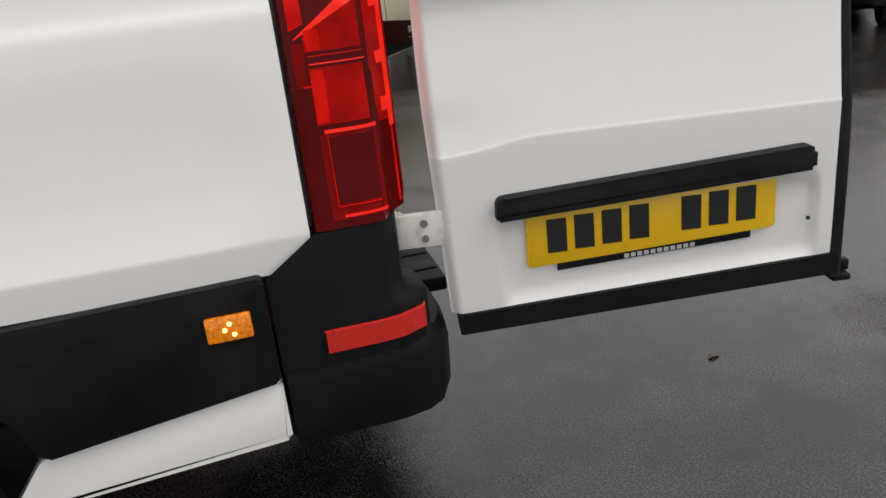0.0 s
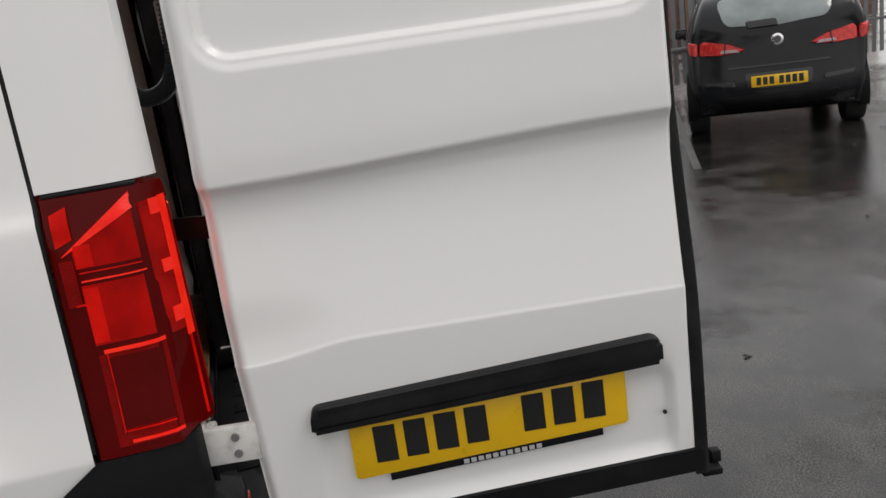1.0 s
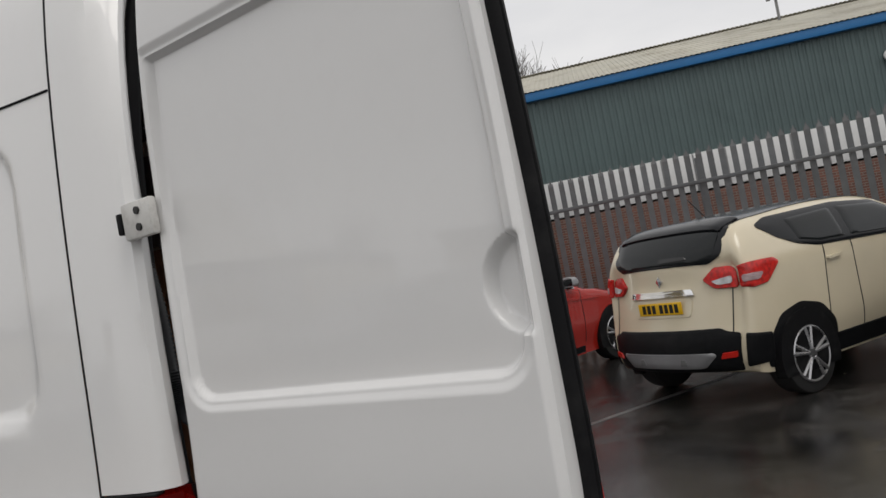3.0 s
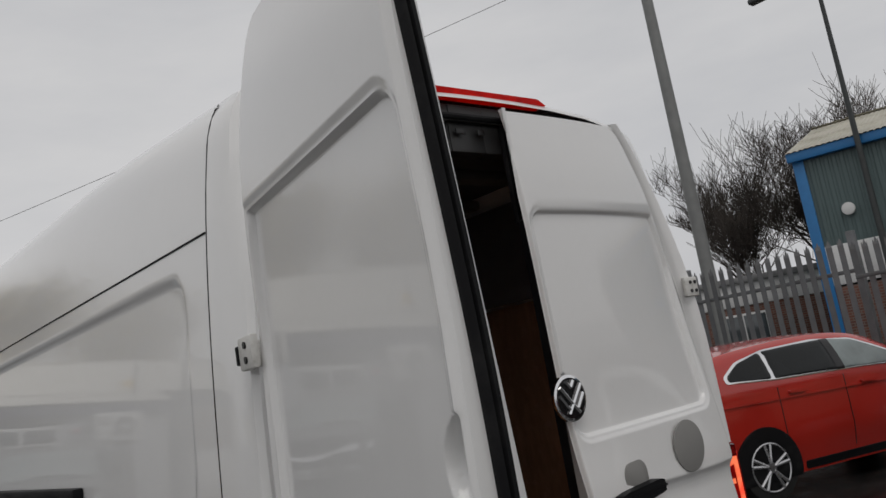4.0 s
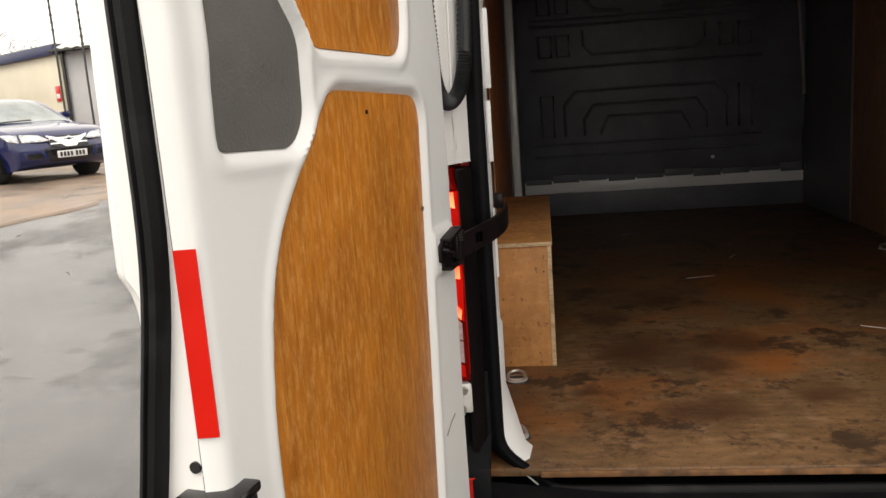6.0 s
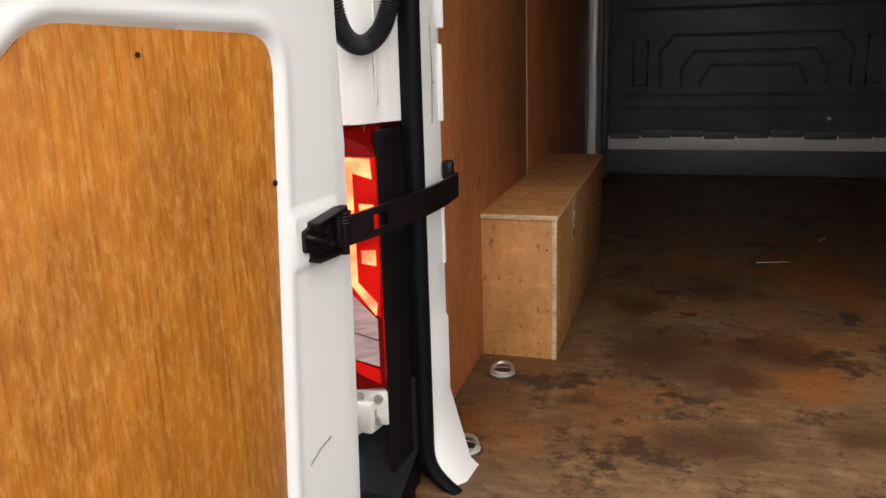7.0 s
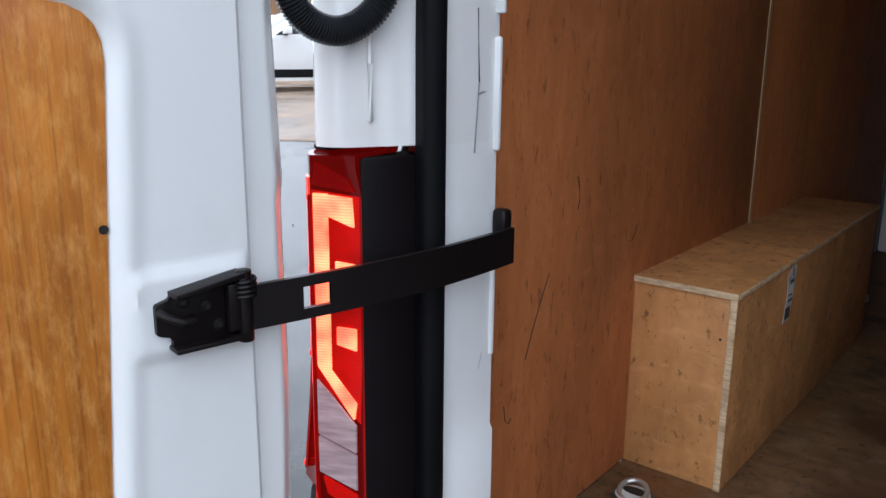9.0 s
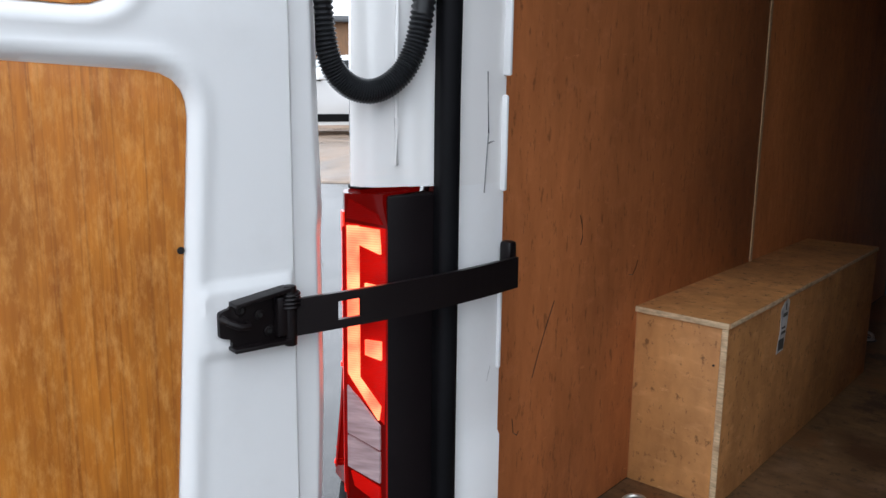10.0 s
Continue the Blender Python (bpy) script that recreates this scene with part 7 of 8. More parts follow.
for s in (-1, 1):
    side = "left" if s > 0 else "right"
    c.shape("tail_lamp", "rear", [(s * 0.66, 0.84), (s * 0.97, 0.86), (s * 0.97, 1.055), (s * 0.82, 1.04)], CAR_LAMP, 0.02, 0.03, "red tail lamp")
    c.shape("tail_lamp", side, [(-2.12, 0.86), (-1.90, 0.90), (-1.80, 0.95), (-1.92, 1.02), (-2.02, 1.24), (-2.08, 1.20), (-2.12, 1.04)], CAR_LAMP, 0.014, 0.03)
    trim = c.shape("window_trim", side, [(-1.60, 1.19), (-1.00, 1.135), (0.0, 1.10), (0.86, 1.065), (0.50, 1.27), (0.16, 1.435), (-0.35, 1.49), (-1.0, 1.475), (-1.40, 1.40), (-1.60, 1.27)], CHROME, 0.009, 0.06, "chrome window surround")
    c.shape("side_window", side, [(-1.56, 1.205), (-1.06, 1.155), (-1.06, 1.453), (-1.38, 1.38), (-1.56, 1.265)], CAR_GLASS, 0.016, 0.04)
    c.shape("side_window", side, [(-1.02, 1.152), (-0.22, 1.122), (-0.24, 1.466), (-0.6, 1.466), (-1.02, 1.456)], CAR_GLASS, 0.016, 0.02)
    c.shape("side_window", side, [(-0.14, 1.118), (0.80, 1.085), (0.48, 1.255), (0.14, 1.418), (-0.16, 1.462)], TINT_GLASS, 0.016, 0.03)
    c.shape("pillar", side, [(-0.235, 1.115), (-0.125, 1.115), (-0.145, 1.466), (-0.25, 1.468)], GLOSS_BLACK, 0.018, 0.006)
    c.shape("side_crease", side, [(-1.75, 0.955), (0.9, 0.90), (1.3, 0.88), (0.9, 0.915), (-1.70, 0.975)], CAR_RED, 0.016, 0.004)
    c.shape("door_handle", side, [(-0.92, 0.98), (-0.70, 0.97), (-0.70, 1.0), (-0.92, 1.01)], CAR_RED, 0.034, 0.012)
    c.shape("door_handle", side, [(0.02, 0.94), (0.24, 0.93), (0.24, 0.96), (0.02, 0.97)], CAR_RED, 0.034, 0.012)
    c.shape("headlamp", side, [(1.70, 0.70), (2.12, 0.62), (2.13, 0.72), (1.85, 0.80)], HEAD_LENS, 0.012, 0.03)
    c.shape("sill_trim", side, [(-0.85, 0.22), (0.9, 0.22), (0.9, 0.30), (-0.85, 0.30)], PLASTIC, 0.010, 0.02)
    for xx in (-1.04, -0.18, 0.92):
        c.shape("door_joint", side, [(xx, 0.34), (xx + 0.009, 0.34), (xx + 0.009, 1.06), (xx, 1.06)], INK, 0.003, 0.002)
c.shape("lower_bumper", "rear", [(-0.9, 0.32), (0.9, 0.32), (0.9, 0.45), (-0.9, 0.45)], PLASTIC, 0.012, 0.03)
c.plate("rear", 0.62, PLATE_YELLOW)
c.patch("windscreen", "top", [(0.38, -0.82), (0.96, -0.88), (0.96, 0.88), (0.38, 0.82)], CAR_GLASS, 0.008)
c.mirror(0.70, 1.12, CAR_SILVER)
part("aerial_fin", prism([(-1.2, 1.515), (-1.35, 1.50), (-1.36, 1.58), (-1.32, 1.58)], 0.03, "xz", -0.015, 0.004), CAR_RED, c.ob)

# blue hatchback beyond the black one
c = Car("dark blue hatchback beside the black hatchback", (6.0, -9.5), 121, 4.0, 1.74, [(-2.0, 0.97), (-1.8, 1.22), (-1.5, 1.42), (-0.4, 1.47), (0.3, 1.41), (0.98, 1.02), (1.85, 0.80), (2.0, 0.62)], CAR_BLUE, 0.98, base=2.5, wheel_r=0.31)
c.patch("rear_window", "top", [(-1.90, -0.70), (-1.50, -0.74), (-1.50, 0.74), (-1.90, 0.70)], CAR_GLASS, 0.008)
for s in (-1, 1):
    c.patch("side_window", "left" if s > 0 else "right", [(-1.45, 1.03), (0.75, 1.01), (0.15, 1.36), (-1.25, 1.37)], CAR_GLASS, 0.008)
    c.patch("tail_lamp", "rear", [(s * 0.60, 0.82), (s * 0.95, 0.80), (s * 0.96, 0.95), (s * 0.70, 0.95)], CAR_LAMP, 0.02)
c.plate("rear", 0.60, PLATE_YELLOW)


def front_face(c, paint, grille_z=(0.62, 0.72), lamp_z=(0.70, 0.83), plate_z=0.48, fog=CHROME):
    """Nose: lamps, grille, lower intake, plate, windscreen and side glass."""
    lo, hi = lamp_z
    for s in (-1, 1):
        side = "left" if s > 0 else "right"
        lamp = c.shape("headlamp", "front", [(s * 0.42, lo + 0.01), (s * 0.60, lo), (s * 0.97, lo + 0.03), (s * 0.97, hi + 0.02), (s * 0.62, hi - 0.03)], HEAD_LENS, 0.016, 0.03, "clear headlamp")
        c.shape("lamp_core", "front", [(s * 0.58, lo + 0.025), (s * 0.86, lo + 0.04), (s * 0.86, hi - 0.03), (s * 0.62, hi - 0.05)], CHROME, 0.022, 0.02, parent=lamp)
        c.shape("headlamp", side, [(c.L / 2 - 0.02, lo + 0.03), (c.L / 2 - 0.26, lo + 0.05), (c.L / 2 - 0.48, hi + 0.03), (c.L / 2 - 0.02, hi + 0.02)], HEAD_LENS, 0.014, 0.03)
        c.shape("fog_trim", "front", [(s * 0.54, 0.36), (s * 0.94, 0.37), (s * 0.96, 0.50), (s * 0.62, 0.52)], fog, 0.014, 0.03)
        c.shape("fog_lamp", "front", [(s * 0.60, 0.385), (s * 0.91, 0.39), (s * 0.92, 0.475), (s * 0.64, 0.49)], GLOSS_BLACK, 0.020, 0.025)
        b, h = c.belt, c.H
        c.shape("side_window", side, [(-c.L * 0.35, b + 0.12), (-0.16, b + 0.05), (-0.16, h - 0.09), (-c.L * 0.22, h - 0.09), (-c.L * 0.30, h - 0.13)], CAR_GLASS, 0.010, 0.04)
        c.shape("side_window", side, [(-0.06, b + 0.05), (c.L * 0.20, b + 0.03), (c.L * 0.12, b + 0.24), (c.L * 0.05, h - 0.12), (-0.06, h - 0.09)], CAR_GLASS, 0.010, 0.03)
        c.shape("sill_trim", side, [(-0.9, 0.26), (0.9, 0.26), (0.9, 0.40), (-0.9, 0.40)], PLASTIC, 0.010, 0.02)
        c.shape("door_handle", side, [(-0.42, b - 0.08), (-0.22, b - 0.085), (-0.22, b - 0.06), (-0.42, b - 0.055)], paint, 0.03, 0.01)
        for xx in (-0.9, -0.11, 0.95):
            c.shape("door_joint", side, [(xx, 0.36), (xx + 0.009, 0.36), (xx + 0.009, b), (xx, b)], INK, 0.003, 0.002)
    g0, g1 = grille_z
    c.shape("grille", "front", [(-0.46, g0 + 0.03), (-0.30, g0), (0.30, g0), (0.46, g0 + 0.03), (0.46, g1), (-0.46, g1)], GLOSS_BLACK, 0.012, 0.03)
    c.shape("grille_bar", "front", [(-0.48, g1 - 0.015), (-0.12, g0 + 0.01), (0.12, g0 + 0.01), (0.48, g1 - 0.015), (0.48, g1 + 0.01), (0.12, g0 + 0.04), (-0.12, g0 + 0.04), (-0.48, g1 + 0.01)], CHROME, 0.022, 0.006)
    c.shape("lower_intake", "front", [(-0.50, 0.33), (0.50, 0.33), (0.56, 0.56), (-0.56, 0.56)], GLOSS_BLACK, 0.010, 0.04)
    c.shape("windscreen", "top", [(c.L * 0.075, -0.80), (c.L * 0.235, -0.90), (c.L * 0.245, 0.0), (c.L * 0.235, 0.90), (c.L * 0.075, 0.80), (c.L * 0.07, 0.0)], TINT_GLASS, 0.010, 0.06, "wet windscreen")
    c.shape("wiper", "top", [(c.L * 0.238, -0.55), (c.L * 0.232, -0.55), (c.L * 0.224, 0.15), (c.L * 0.23, 0.15)], GLOSS_BLACK, 0.022, 0.004)
    c.plate("front", plate_z, PLATE_WHITE)
    badge_on(c, "front", (g0 + g1) / 2 + 0.02, 0.065)
    c.mirror(c.L * 0.15, c.belt + 0.08, paint)


CROSS = [(-2.06, 1.0), (-1.88, 1.30), (-1.66, 1.48), (-1.4, 1.545), (-0.5, 1.575), (0.2, 1.50), (0.95, 1.10), (1.25, 1.03), (1.9, 0.88), (2.06, 0.66)]
c = Car("black hatchback parked in front of the cabin", (-3.12, 9.85), 153, 4.12, 1.78, CROSS, CAR_BLACK, 1.02, base=2.6, wheel_r=0.33, clear=0.24, rim=CAR_SILVER)
front_face(c, CAR_BLACK)
c.ob.matrix_basis = c.ob.matrix_basis @ Matrix.Scale(0.89, 4)
c = Car("grey SUV with lit headlamps parked near the cabin", (-0.89, 11.28), 155, 4.4, 1.83, [(a * 1.07, b * 1.05) for a, b in CROSS], CAR_GREY, 1.06, base=2.65, wheel_r=0.35, clear=0.26)
front_face(c, CAR_GREY, (0.66, 0.80), (0.80, 0.92), 0.52)
c = Car("dark blue saloon with chrome grille, parked by the hut", (-9.70, 10.95), 117, 4.69, 1.81, [(-2.34, 0.98), (-2.25, 1.06), (-1.6, 1.12), (-0.9, 1.38), (-0.2, 1.44), (0.4, 1.37), (1.1, 1.0), (1.5, 0.95), (2.2, 0.80), (2.34, 0.60)], CAR_BLUE, 1.0, base=2.84, wheel_r=0.33)
front_face(c, CAR_BLUE, (0.54, 0.74), (0.66, 0.80), 0.44, CAR_BLUE)
for z in (0.60, 0.68):
    c.shape("grille_bar", "front", [(-0.44, z), (0.44, z), (0.44, z + 0.022), (-0.44, z + 0.022)], CHROME, 0.026, 0.006)
c.ob.matrix_basis = c.ob.matrix_basis @ Matrix.Scale(0.92, 4)
c = Car("white hatchback parked across the yard", (-12.1, 9.9), 200, 4.1, 1.76, [(a, b * 0.95) for a, b in CROSS], CAR_WHITE, 0.97, base=2.55, wheel_r=0.32)
front_face(c, CAR_WHITE)

# ---------------------------------------------------------------- palisade fence
fence = thing("palisade_fence", "grey galvanised palisade fence with pointed pales", "fence")
pale_bm = prism([(-0.042, 0.0), (-0.042, 2.10), (-0.034, 2.165), (-0.024, 2.125), (-0.008, 2.18), (0.0, 2.195), (0.008, 2.18), (0.024, 2.125), (0.034, 2.165), (0.042, 2.10), (0.042, 0.0)], 0.004, "yz", 0.0)
for v_ in pale_bm.verts:
    v_.co.x += 0.022 * (1 - min(1, abs(v_.co.y) / 0.034))
bmesh.ops.recalc_face_normals(pale_bm, faces=pale_bm.faces)
pale_mesh = bpy.data.meshes.new("pale")
pale_bm.to_mesh(pale_mesh)
pale_bm.free()
pale_mesh.materials.append(STEEL)


def fence_x(y):
    return 9.75 + 0.012 * (y + 3)


rng = random.Random(3)
for k in range(230):
    y = -14.0 + 0.158 * k
    ob = new("pale", pale_mesh)
    ob.parent = fence
    ob.matrix_basis = pose(fence_x(y), y, 0.14, 0, rng.uniform(-0.5, 0.5), rng.uniform(-3, 3)) @ Matrix.Diagonal((1, 1, 1.16 if y > 3.1 else 1.12, 1))
for z in (0.55, 1.95):
    for y0, y1, dz in ((-14.0, 3.05, 0.12), (3.1, 22.3, 0.22)):
        part("rail", rounded_box((fence_x(y0) + 0.03, y0, z + dz), (fence_x(y0) + 0.08, y1, z + dz + 0.055), 0.006), STEEL, fence)
for k in range(14):
    y = -13.0 + 2.68 * k
    part("post", rounded_box((fence_x(y) + 0.03, y - 0.05, 0.0), (fence_x(y) + 0.14, y + 0.05, 2.45 if y < 3 else 2.75), 0.008), STEEL, fence)

# ---------------------------------------------------------------- clad warehouse beyond the fence
TEAL = material("teal_profiled_sheet", (0.085, 0.125, 0.125), 0.45, vary=0.08, scale=0.6, stain=(0.06, 0.09, 0.09), stain_scale=0.8, stain_amount=0.5)
SHEET_ROOF = material("fibre_cement_roof", (0.45, 0.43, 0.36), 0.7, vary=0.12, scale=0.5, stain=(0.22, 0.19, 0.13), stain_scale=0.7, stain_amount=0.8)
BLUE_TRIM = material("bright_blue_trim", (0.02, 0.17, 0.42), 0.4, vary=0.05)
FRAME_WHITE = material("white_window_frame", (0.7, 0.7, 0.69), 0.4, vary=0.04)
PANE = material("window_pane", (0.06, 0.07, 0.075), 0.05, vary=0.4, scale=1.0, spec=0.8)


def brick_material():
    m = bpy.data.materials.new("red_brick")
    m.use_nodes = True
    n, l = m.node_tree.nodes, m.node_tree.links
    tc = n.new("ShaderNodeTexCoord")
    mp = n.new("ShaderNodeMapping")
    mp.inputs["Rotation"].default_value = (radians(90), 0, 0)
    b = n.new("ShaderNodeTexBrick")
    b.inputs["Scale"].default_value = 1.0
    b.inputs["Brick Width"].default_value, b.inputs["Row Height"].default_value, b.inputs["Mortar Size"].default_value = 0.225, 0.075, 0.008
    b.inputs["Color1"].default_value, b.inputs["Color2"].default_value, b.inputs["Mortar"].default_value = (0.16, 0.056, 0.034, 1), (0.095, 0.038, 0.026, 1), (0.17, 0.15, 0.13, 1)
    l.new(tc.outputs["Object"], mp.inputs["Vector"])
    l.new(mp.outputs[0], b.inputs["Vector"])
    l.new(b.outputs["Color"], n["Principled BSDF"].inputs["Base Color"])
    n["Principled BSDF"].inputs["Roughness"].default_value = 0.7
    return m


BRICK = brick_material()


def profiled(length, height, pitch=0.25, depth=0.04, z0=0.0):
    """A trapezoid-profiled sheet in the xz plane, from x = 0 to length."""
    v, f = [], []
    k = int(length / pitch)
    for i in range(k):
        for dx, dy in ((0.0, 0.0), (0.30, 0.0), (0.42, -depth), (0.88, -depth)):
            x = (i + dx) * pitch
            v += [(x, dy, z0), (x, dy, height)]
    for i in range(4 * k - 1):
        f.append((2 * i, 2 * i + 2, 2 * i + 3, 2 * i + 1))
    return v, f


# local frame: x along the front from its far corner, y into the building
ware = thing("warehouse", "teal clad industrial unit with blue trim and pale roof", "building", (20.58, 8.30, 0.0), -75)
WL, WH, WD = 24.6, 6.05, 12.0
v, f = profiled(WL, WH, 0.2, 0.022, z0=3.35)
mesh_part("cladding", v, f, TEAL, ware, "teal profiled cladding", smooth=False)
v, f = profiled(WD, WH, 0.2, 0.022, z0=0.2)
v = [(y, x, z) for x, y, z in v]
mesh_part("end_cladding", v, f, TEAL, ware, smooth=False)
part("brick_plinth", rounded_box((-0.02, -0.02, 0.0), (WL, 0.25, 2.28), 0.01), BRICK, ware, "red brick lower wall")
part("white_band", rounded_box((-0.01, -0.03, 2.34), (13.6, 0.2, 3.42), 0.01), FRAME_WHITE, ware, "white panel band")
part("brick_plinth", rounded_box((13.6, -0.03, 2.28), (WL, 0.2, 3.36), 0.01), BRICK, ware)
for k in range(16):
    part("band_joint", rounded_box((0.9 * k, -0.045, 2.35), (0.9 * k + 0.05, -0.028, 3.41), 0.003), GREY_METAL, ware)
part("eaves_trim", rounded_box((-0.2, -0.25, WH - 0.16), (WL, 0.02, WH + 0.10), 0.02), BLUE_TRIM, ware, "bright blue gutter")
part("corner_trim", rounded_box((-0.10, -0.10, 0.0), (0.18, 0.12, WH), 0.01), BLUE_TRIM, ware)
part("corner_trim", rounded_box((13.38, -0.10, 2.5), (13.62, 0.02, WH), 0.01), BLUE_TRIM, ware)
part("down_pipe", tube([(13.25, -0.12, 0.2), (13.25, -0.12, WH)], 0.07, 10), FRAME_WHITE, ware)
v, f = profiled(WL + 0.4, 1.0, 0.15, 0.018)
v2 = []
for x, y, z in v:
    t = z
    v2.append((x - 0.2, -0.3 + 6.3 * t, WH + 0.1 + 1.75 * t + (-y)))
mesh_part("roof_slope", v2, f, SHEET_ROOF, ware, "pale corrugated roof", smooth=False)
v3 = [(x, 12.0 - (y + 0.3), z) for x, y, z in v2]
mesh_part("roof_slope", v3, f, SHEET_ROOF, ware, smooth=False)
part("gable", prism([(0.0, WH), (6.0, WH + 1.75), (12.0, WH)], 0.05, "yz", 0.0), TEAL, ware, smooth=False)
part("back_wall", rounded_box((0, WD - 0.1, 0), (WL, WD, WH), 0), TEAL, ware)
part("alarm_box", cylinder(0.17, 0.12, "y", (1.0, -0.12, 4.3), 24, bevel=0.02), FRAME_WHITE, ware, "round white wall lamp")
part("alarm_box", cylinder(0.17, 0.12, "y", (11.94, -0.12, 4.97), 24, bevel=0.02), FRAME_WHITE, ware)


def window_unit(parent, x0, x1, z0, z1, y, bars=2, name="window", frame=FRAME_WHITE, trim=None):
    w = part(name, rounded_box((x0, y - 0.05, z0), (x1, y + 0.02, z1), 0.008), frame, parent, "white framed window")
    step = (x1 - x0) / (bars + 1)
    for k in range(bars + 1):
        part("pane", rounded_box((x0 + k * step + 0.06, y - 0.062, z0 + 0.07), (x0 + (k + 1) * step - 0.06, y - 0.048, z1 - 0.07), 0.002), PANE, w)
    if trim:
        part("surround", rounded_box((x0 - 0.1, y - 0.03, z0 - 0.1), (x1 + 0.1, y + 0.0, z1 + 0.1), 0.005), trim, w)


part("corner_trim", rounded_box((WL - 0.2, -0.10, 0.0), (WL + 0.08, 0.12, WH), 0.01), BLUE_TRIM, ware)
part("end_wall", rounded_box((WL - 0.08, 0.13, 0.0), (WL, WD - 0.11, WH), 0.0), TEAL, ware)
part("gable", prism([(0.0, WH), (6.0, WH + 1.75), (12.0, WH)], 0.05, "yz", WL - 0.06), TEAL, ware, smooth=False)
window_unit(ware, 14.1, 15.82, 4.0, 5.05, -0.06, 2, trim=BLUE_TRIM)
door_up = part("upper_door", rounded_box((17.55, -0.11, 3.0), (18.52, -0.04, 5.12), 0.008), FRAME_WHITE, ware, "white half-glazed door with blue surround")
part("surround", rounded_box((17.43, -0.09, 2.95), (18.64, -0.06, 5.24), 0.005), BLUE_TRIM, door_up)
part("pane", rounded_box((17.68, -0.122, 4.16), (18.39, -0.108, 5.0), 0.002), PANE, door_up)
part("pane", rounded_box((17.68, -0.122, 3.2), (18.39, -0.108, 4.02), 0.002), PANE, door_up)
window_unit(ware, 21.6, 23.3, 4.0, 5.05, -0.06, 2, trim=BLUE_TRIM)
for lx_ in (14.6, 16.7, 19.4):
    part("wall_pipe", tube([(lx_, -0.12, 0.1), (lx_, -0.12, 2.9)], 0.05, 8), FRAME_WHITE, ware)
store = thing("brick_store", "low brick store with a pale band beyond the fence", "building", (27.0, -16.7, 0.0), -75)
part("brick_wall", rounded_box((0, 0, 0), (14, 5, 2.5), 0.02), BRICK, store)
part("pale_band", rounded_box((-0.05, -0.05, 2.5), (14.05, 5.05, 2.85), 0.02), FRAME_WHITE, store)
part("brick_pier", rounded_box((1.2, -0.3, 0), (2.0, -0.02, 2.4), 0.02), BRICK, store)
part("roof_mast", tube([(10.6, 5, WH + 1.6), (10.6, 5, WH + 3.6)], 0.05, 8), GREY_METAL, ware)
for k in range(3):
    part("aerial_panel", rounded_box((10.35 + 0.25 * k - 0.07, 4.9 - 0.1 * (k % 2), WH + 2.3), (10.35 + 0.25 * k + 0.07, 5.0, WH + 3.7), 0.02), GREY_METAL, ware)
bol = thing("bollard", "white and yellow bollard behind the fence", "bollard", (11.2, -2.65, 0))
part("shaft", cylinder(0.10, 0.95, "z", (0, 0, 0.475), 16, bevel=0.02), FRAME_WHITE, bol)
part("band", cylinder(0.104, 0.3, "z", (0, 0, 0.72), 16), PLATE_YELLOW, bol)

# ---------------------------------------------------------------- lamp columns, cable
POST_STEEL = material("dark_lamp_post", (0.05, 0.055, 0.055), 0.5, metal=0.3, vary=0.15)
POLE = material("weathered_pole", (0.22, 0.225, 0.22), 0.6, vary=0.15, scale=3, metal=0.3)
lp = thing("street_lamp", "tall dark street lamp with one arm", "street lamp", (20.64, 6.62, 0))
part("column", tube([(0, 0, 0), (0, 0, 3), (0, 0, 10.2)], [0.11, 0.09, 0.055], 12), POST_STEEL, lp)
part("arm", tube([(0, 0, 10.1), (-0.25, 0.55, 10.45), (-0.45, 1.1, 10.6)], 0.035, 8), POST_STEEL, lp)
part("lantern", rounded_box((-0.62, 1.0, 10.54), (-0.34, 1.7, 10.70), 0.05, 3), POST_STEEL, lp)
pl = thing("utility_pole", "thick grey pole behind the fence", "pole", (13.0, 7.2, 0))
part("shaft", tube([(0, 0, 0), (0, 0, 6), (0, 0, 13)], [0.15, 0.125, 0.10], 16), POLE, pl)
part("cross_arm", rounded_box((-0.7, -0.04, 12.4), (0.7, 0.04, 12.5), 0.01), POLE, pl)
cb = thing("overhead_cable", "thin overhead cable across the sky", "cable")
part("wire", tube([(13.0 - 12.8 * t, 7.2 + 16.4 * t, 10.2 - 3.6 * t - 0.5 * t * (1 - t)) for t in np.linspace(0, 1, 20)], 0.006, 5), RUBBER, cb)

# ---------------------------------------------------------------- trees
BARK = material("wet_bark", (0.05, 0.04, 0.033), 0.8, vary=0.3, scale=8, bump=0.5, bump_scale=40)
TWIG = material("bare_twigs", (0.055, 0.045, 0.038), 0.85, vary=0.25, scale=4)
LEAF_GOLD = material("autumn_leaves", (0.50, 0.38, 0.10), 0.6, vary=0.5, scale=0.7)


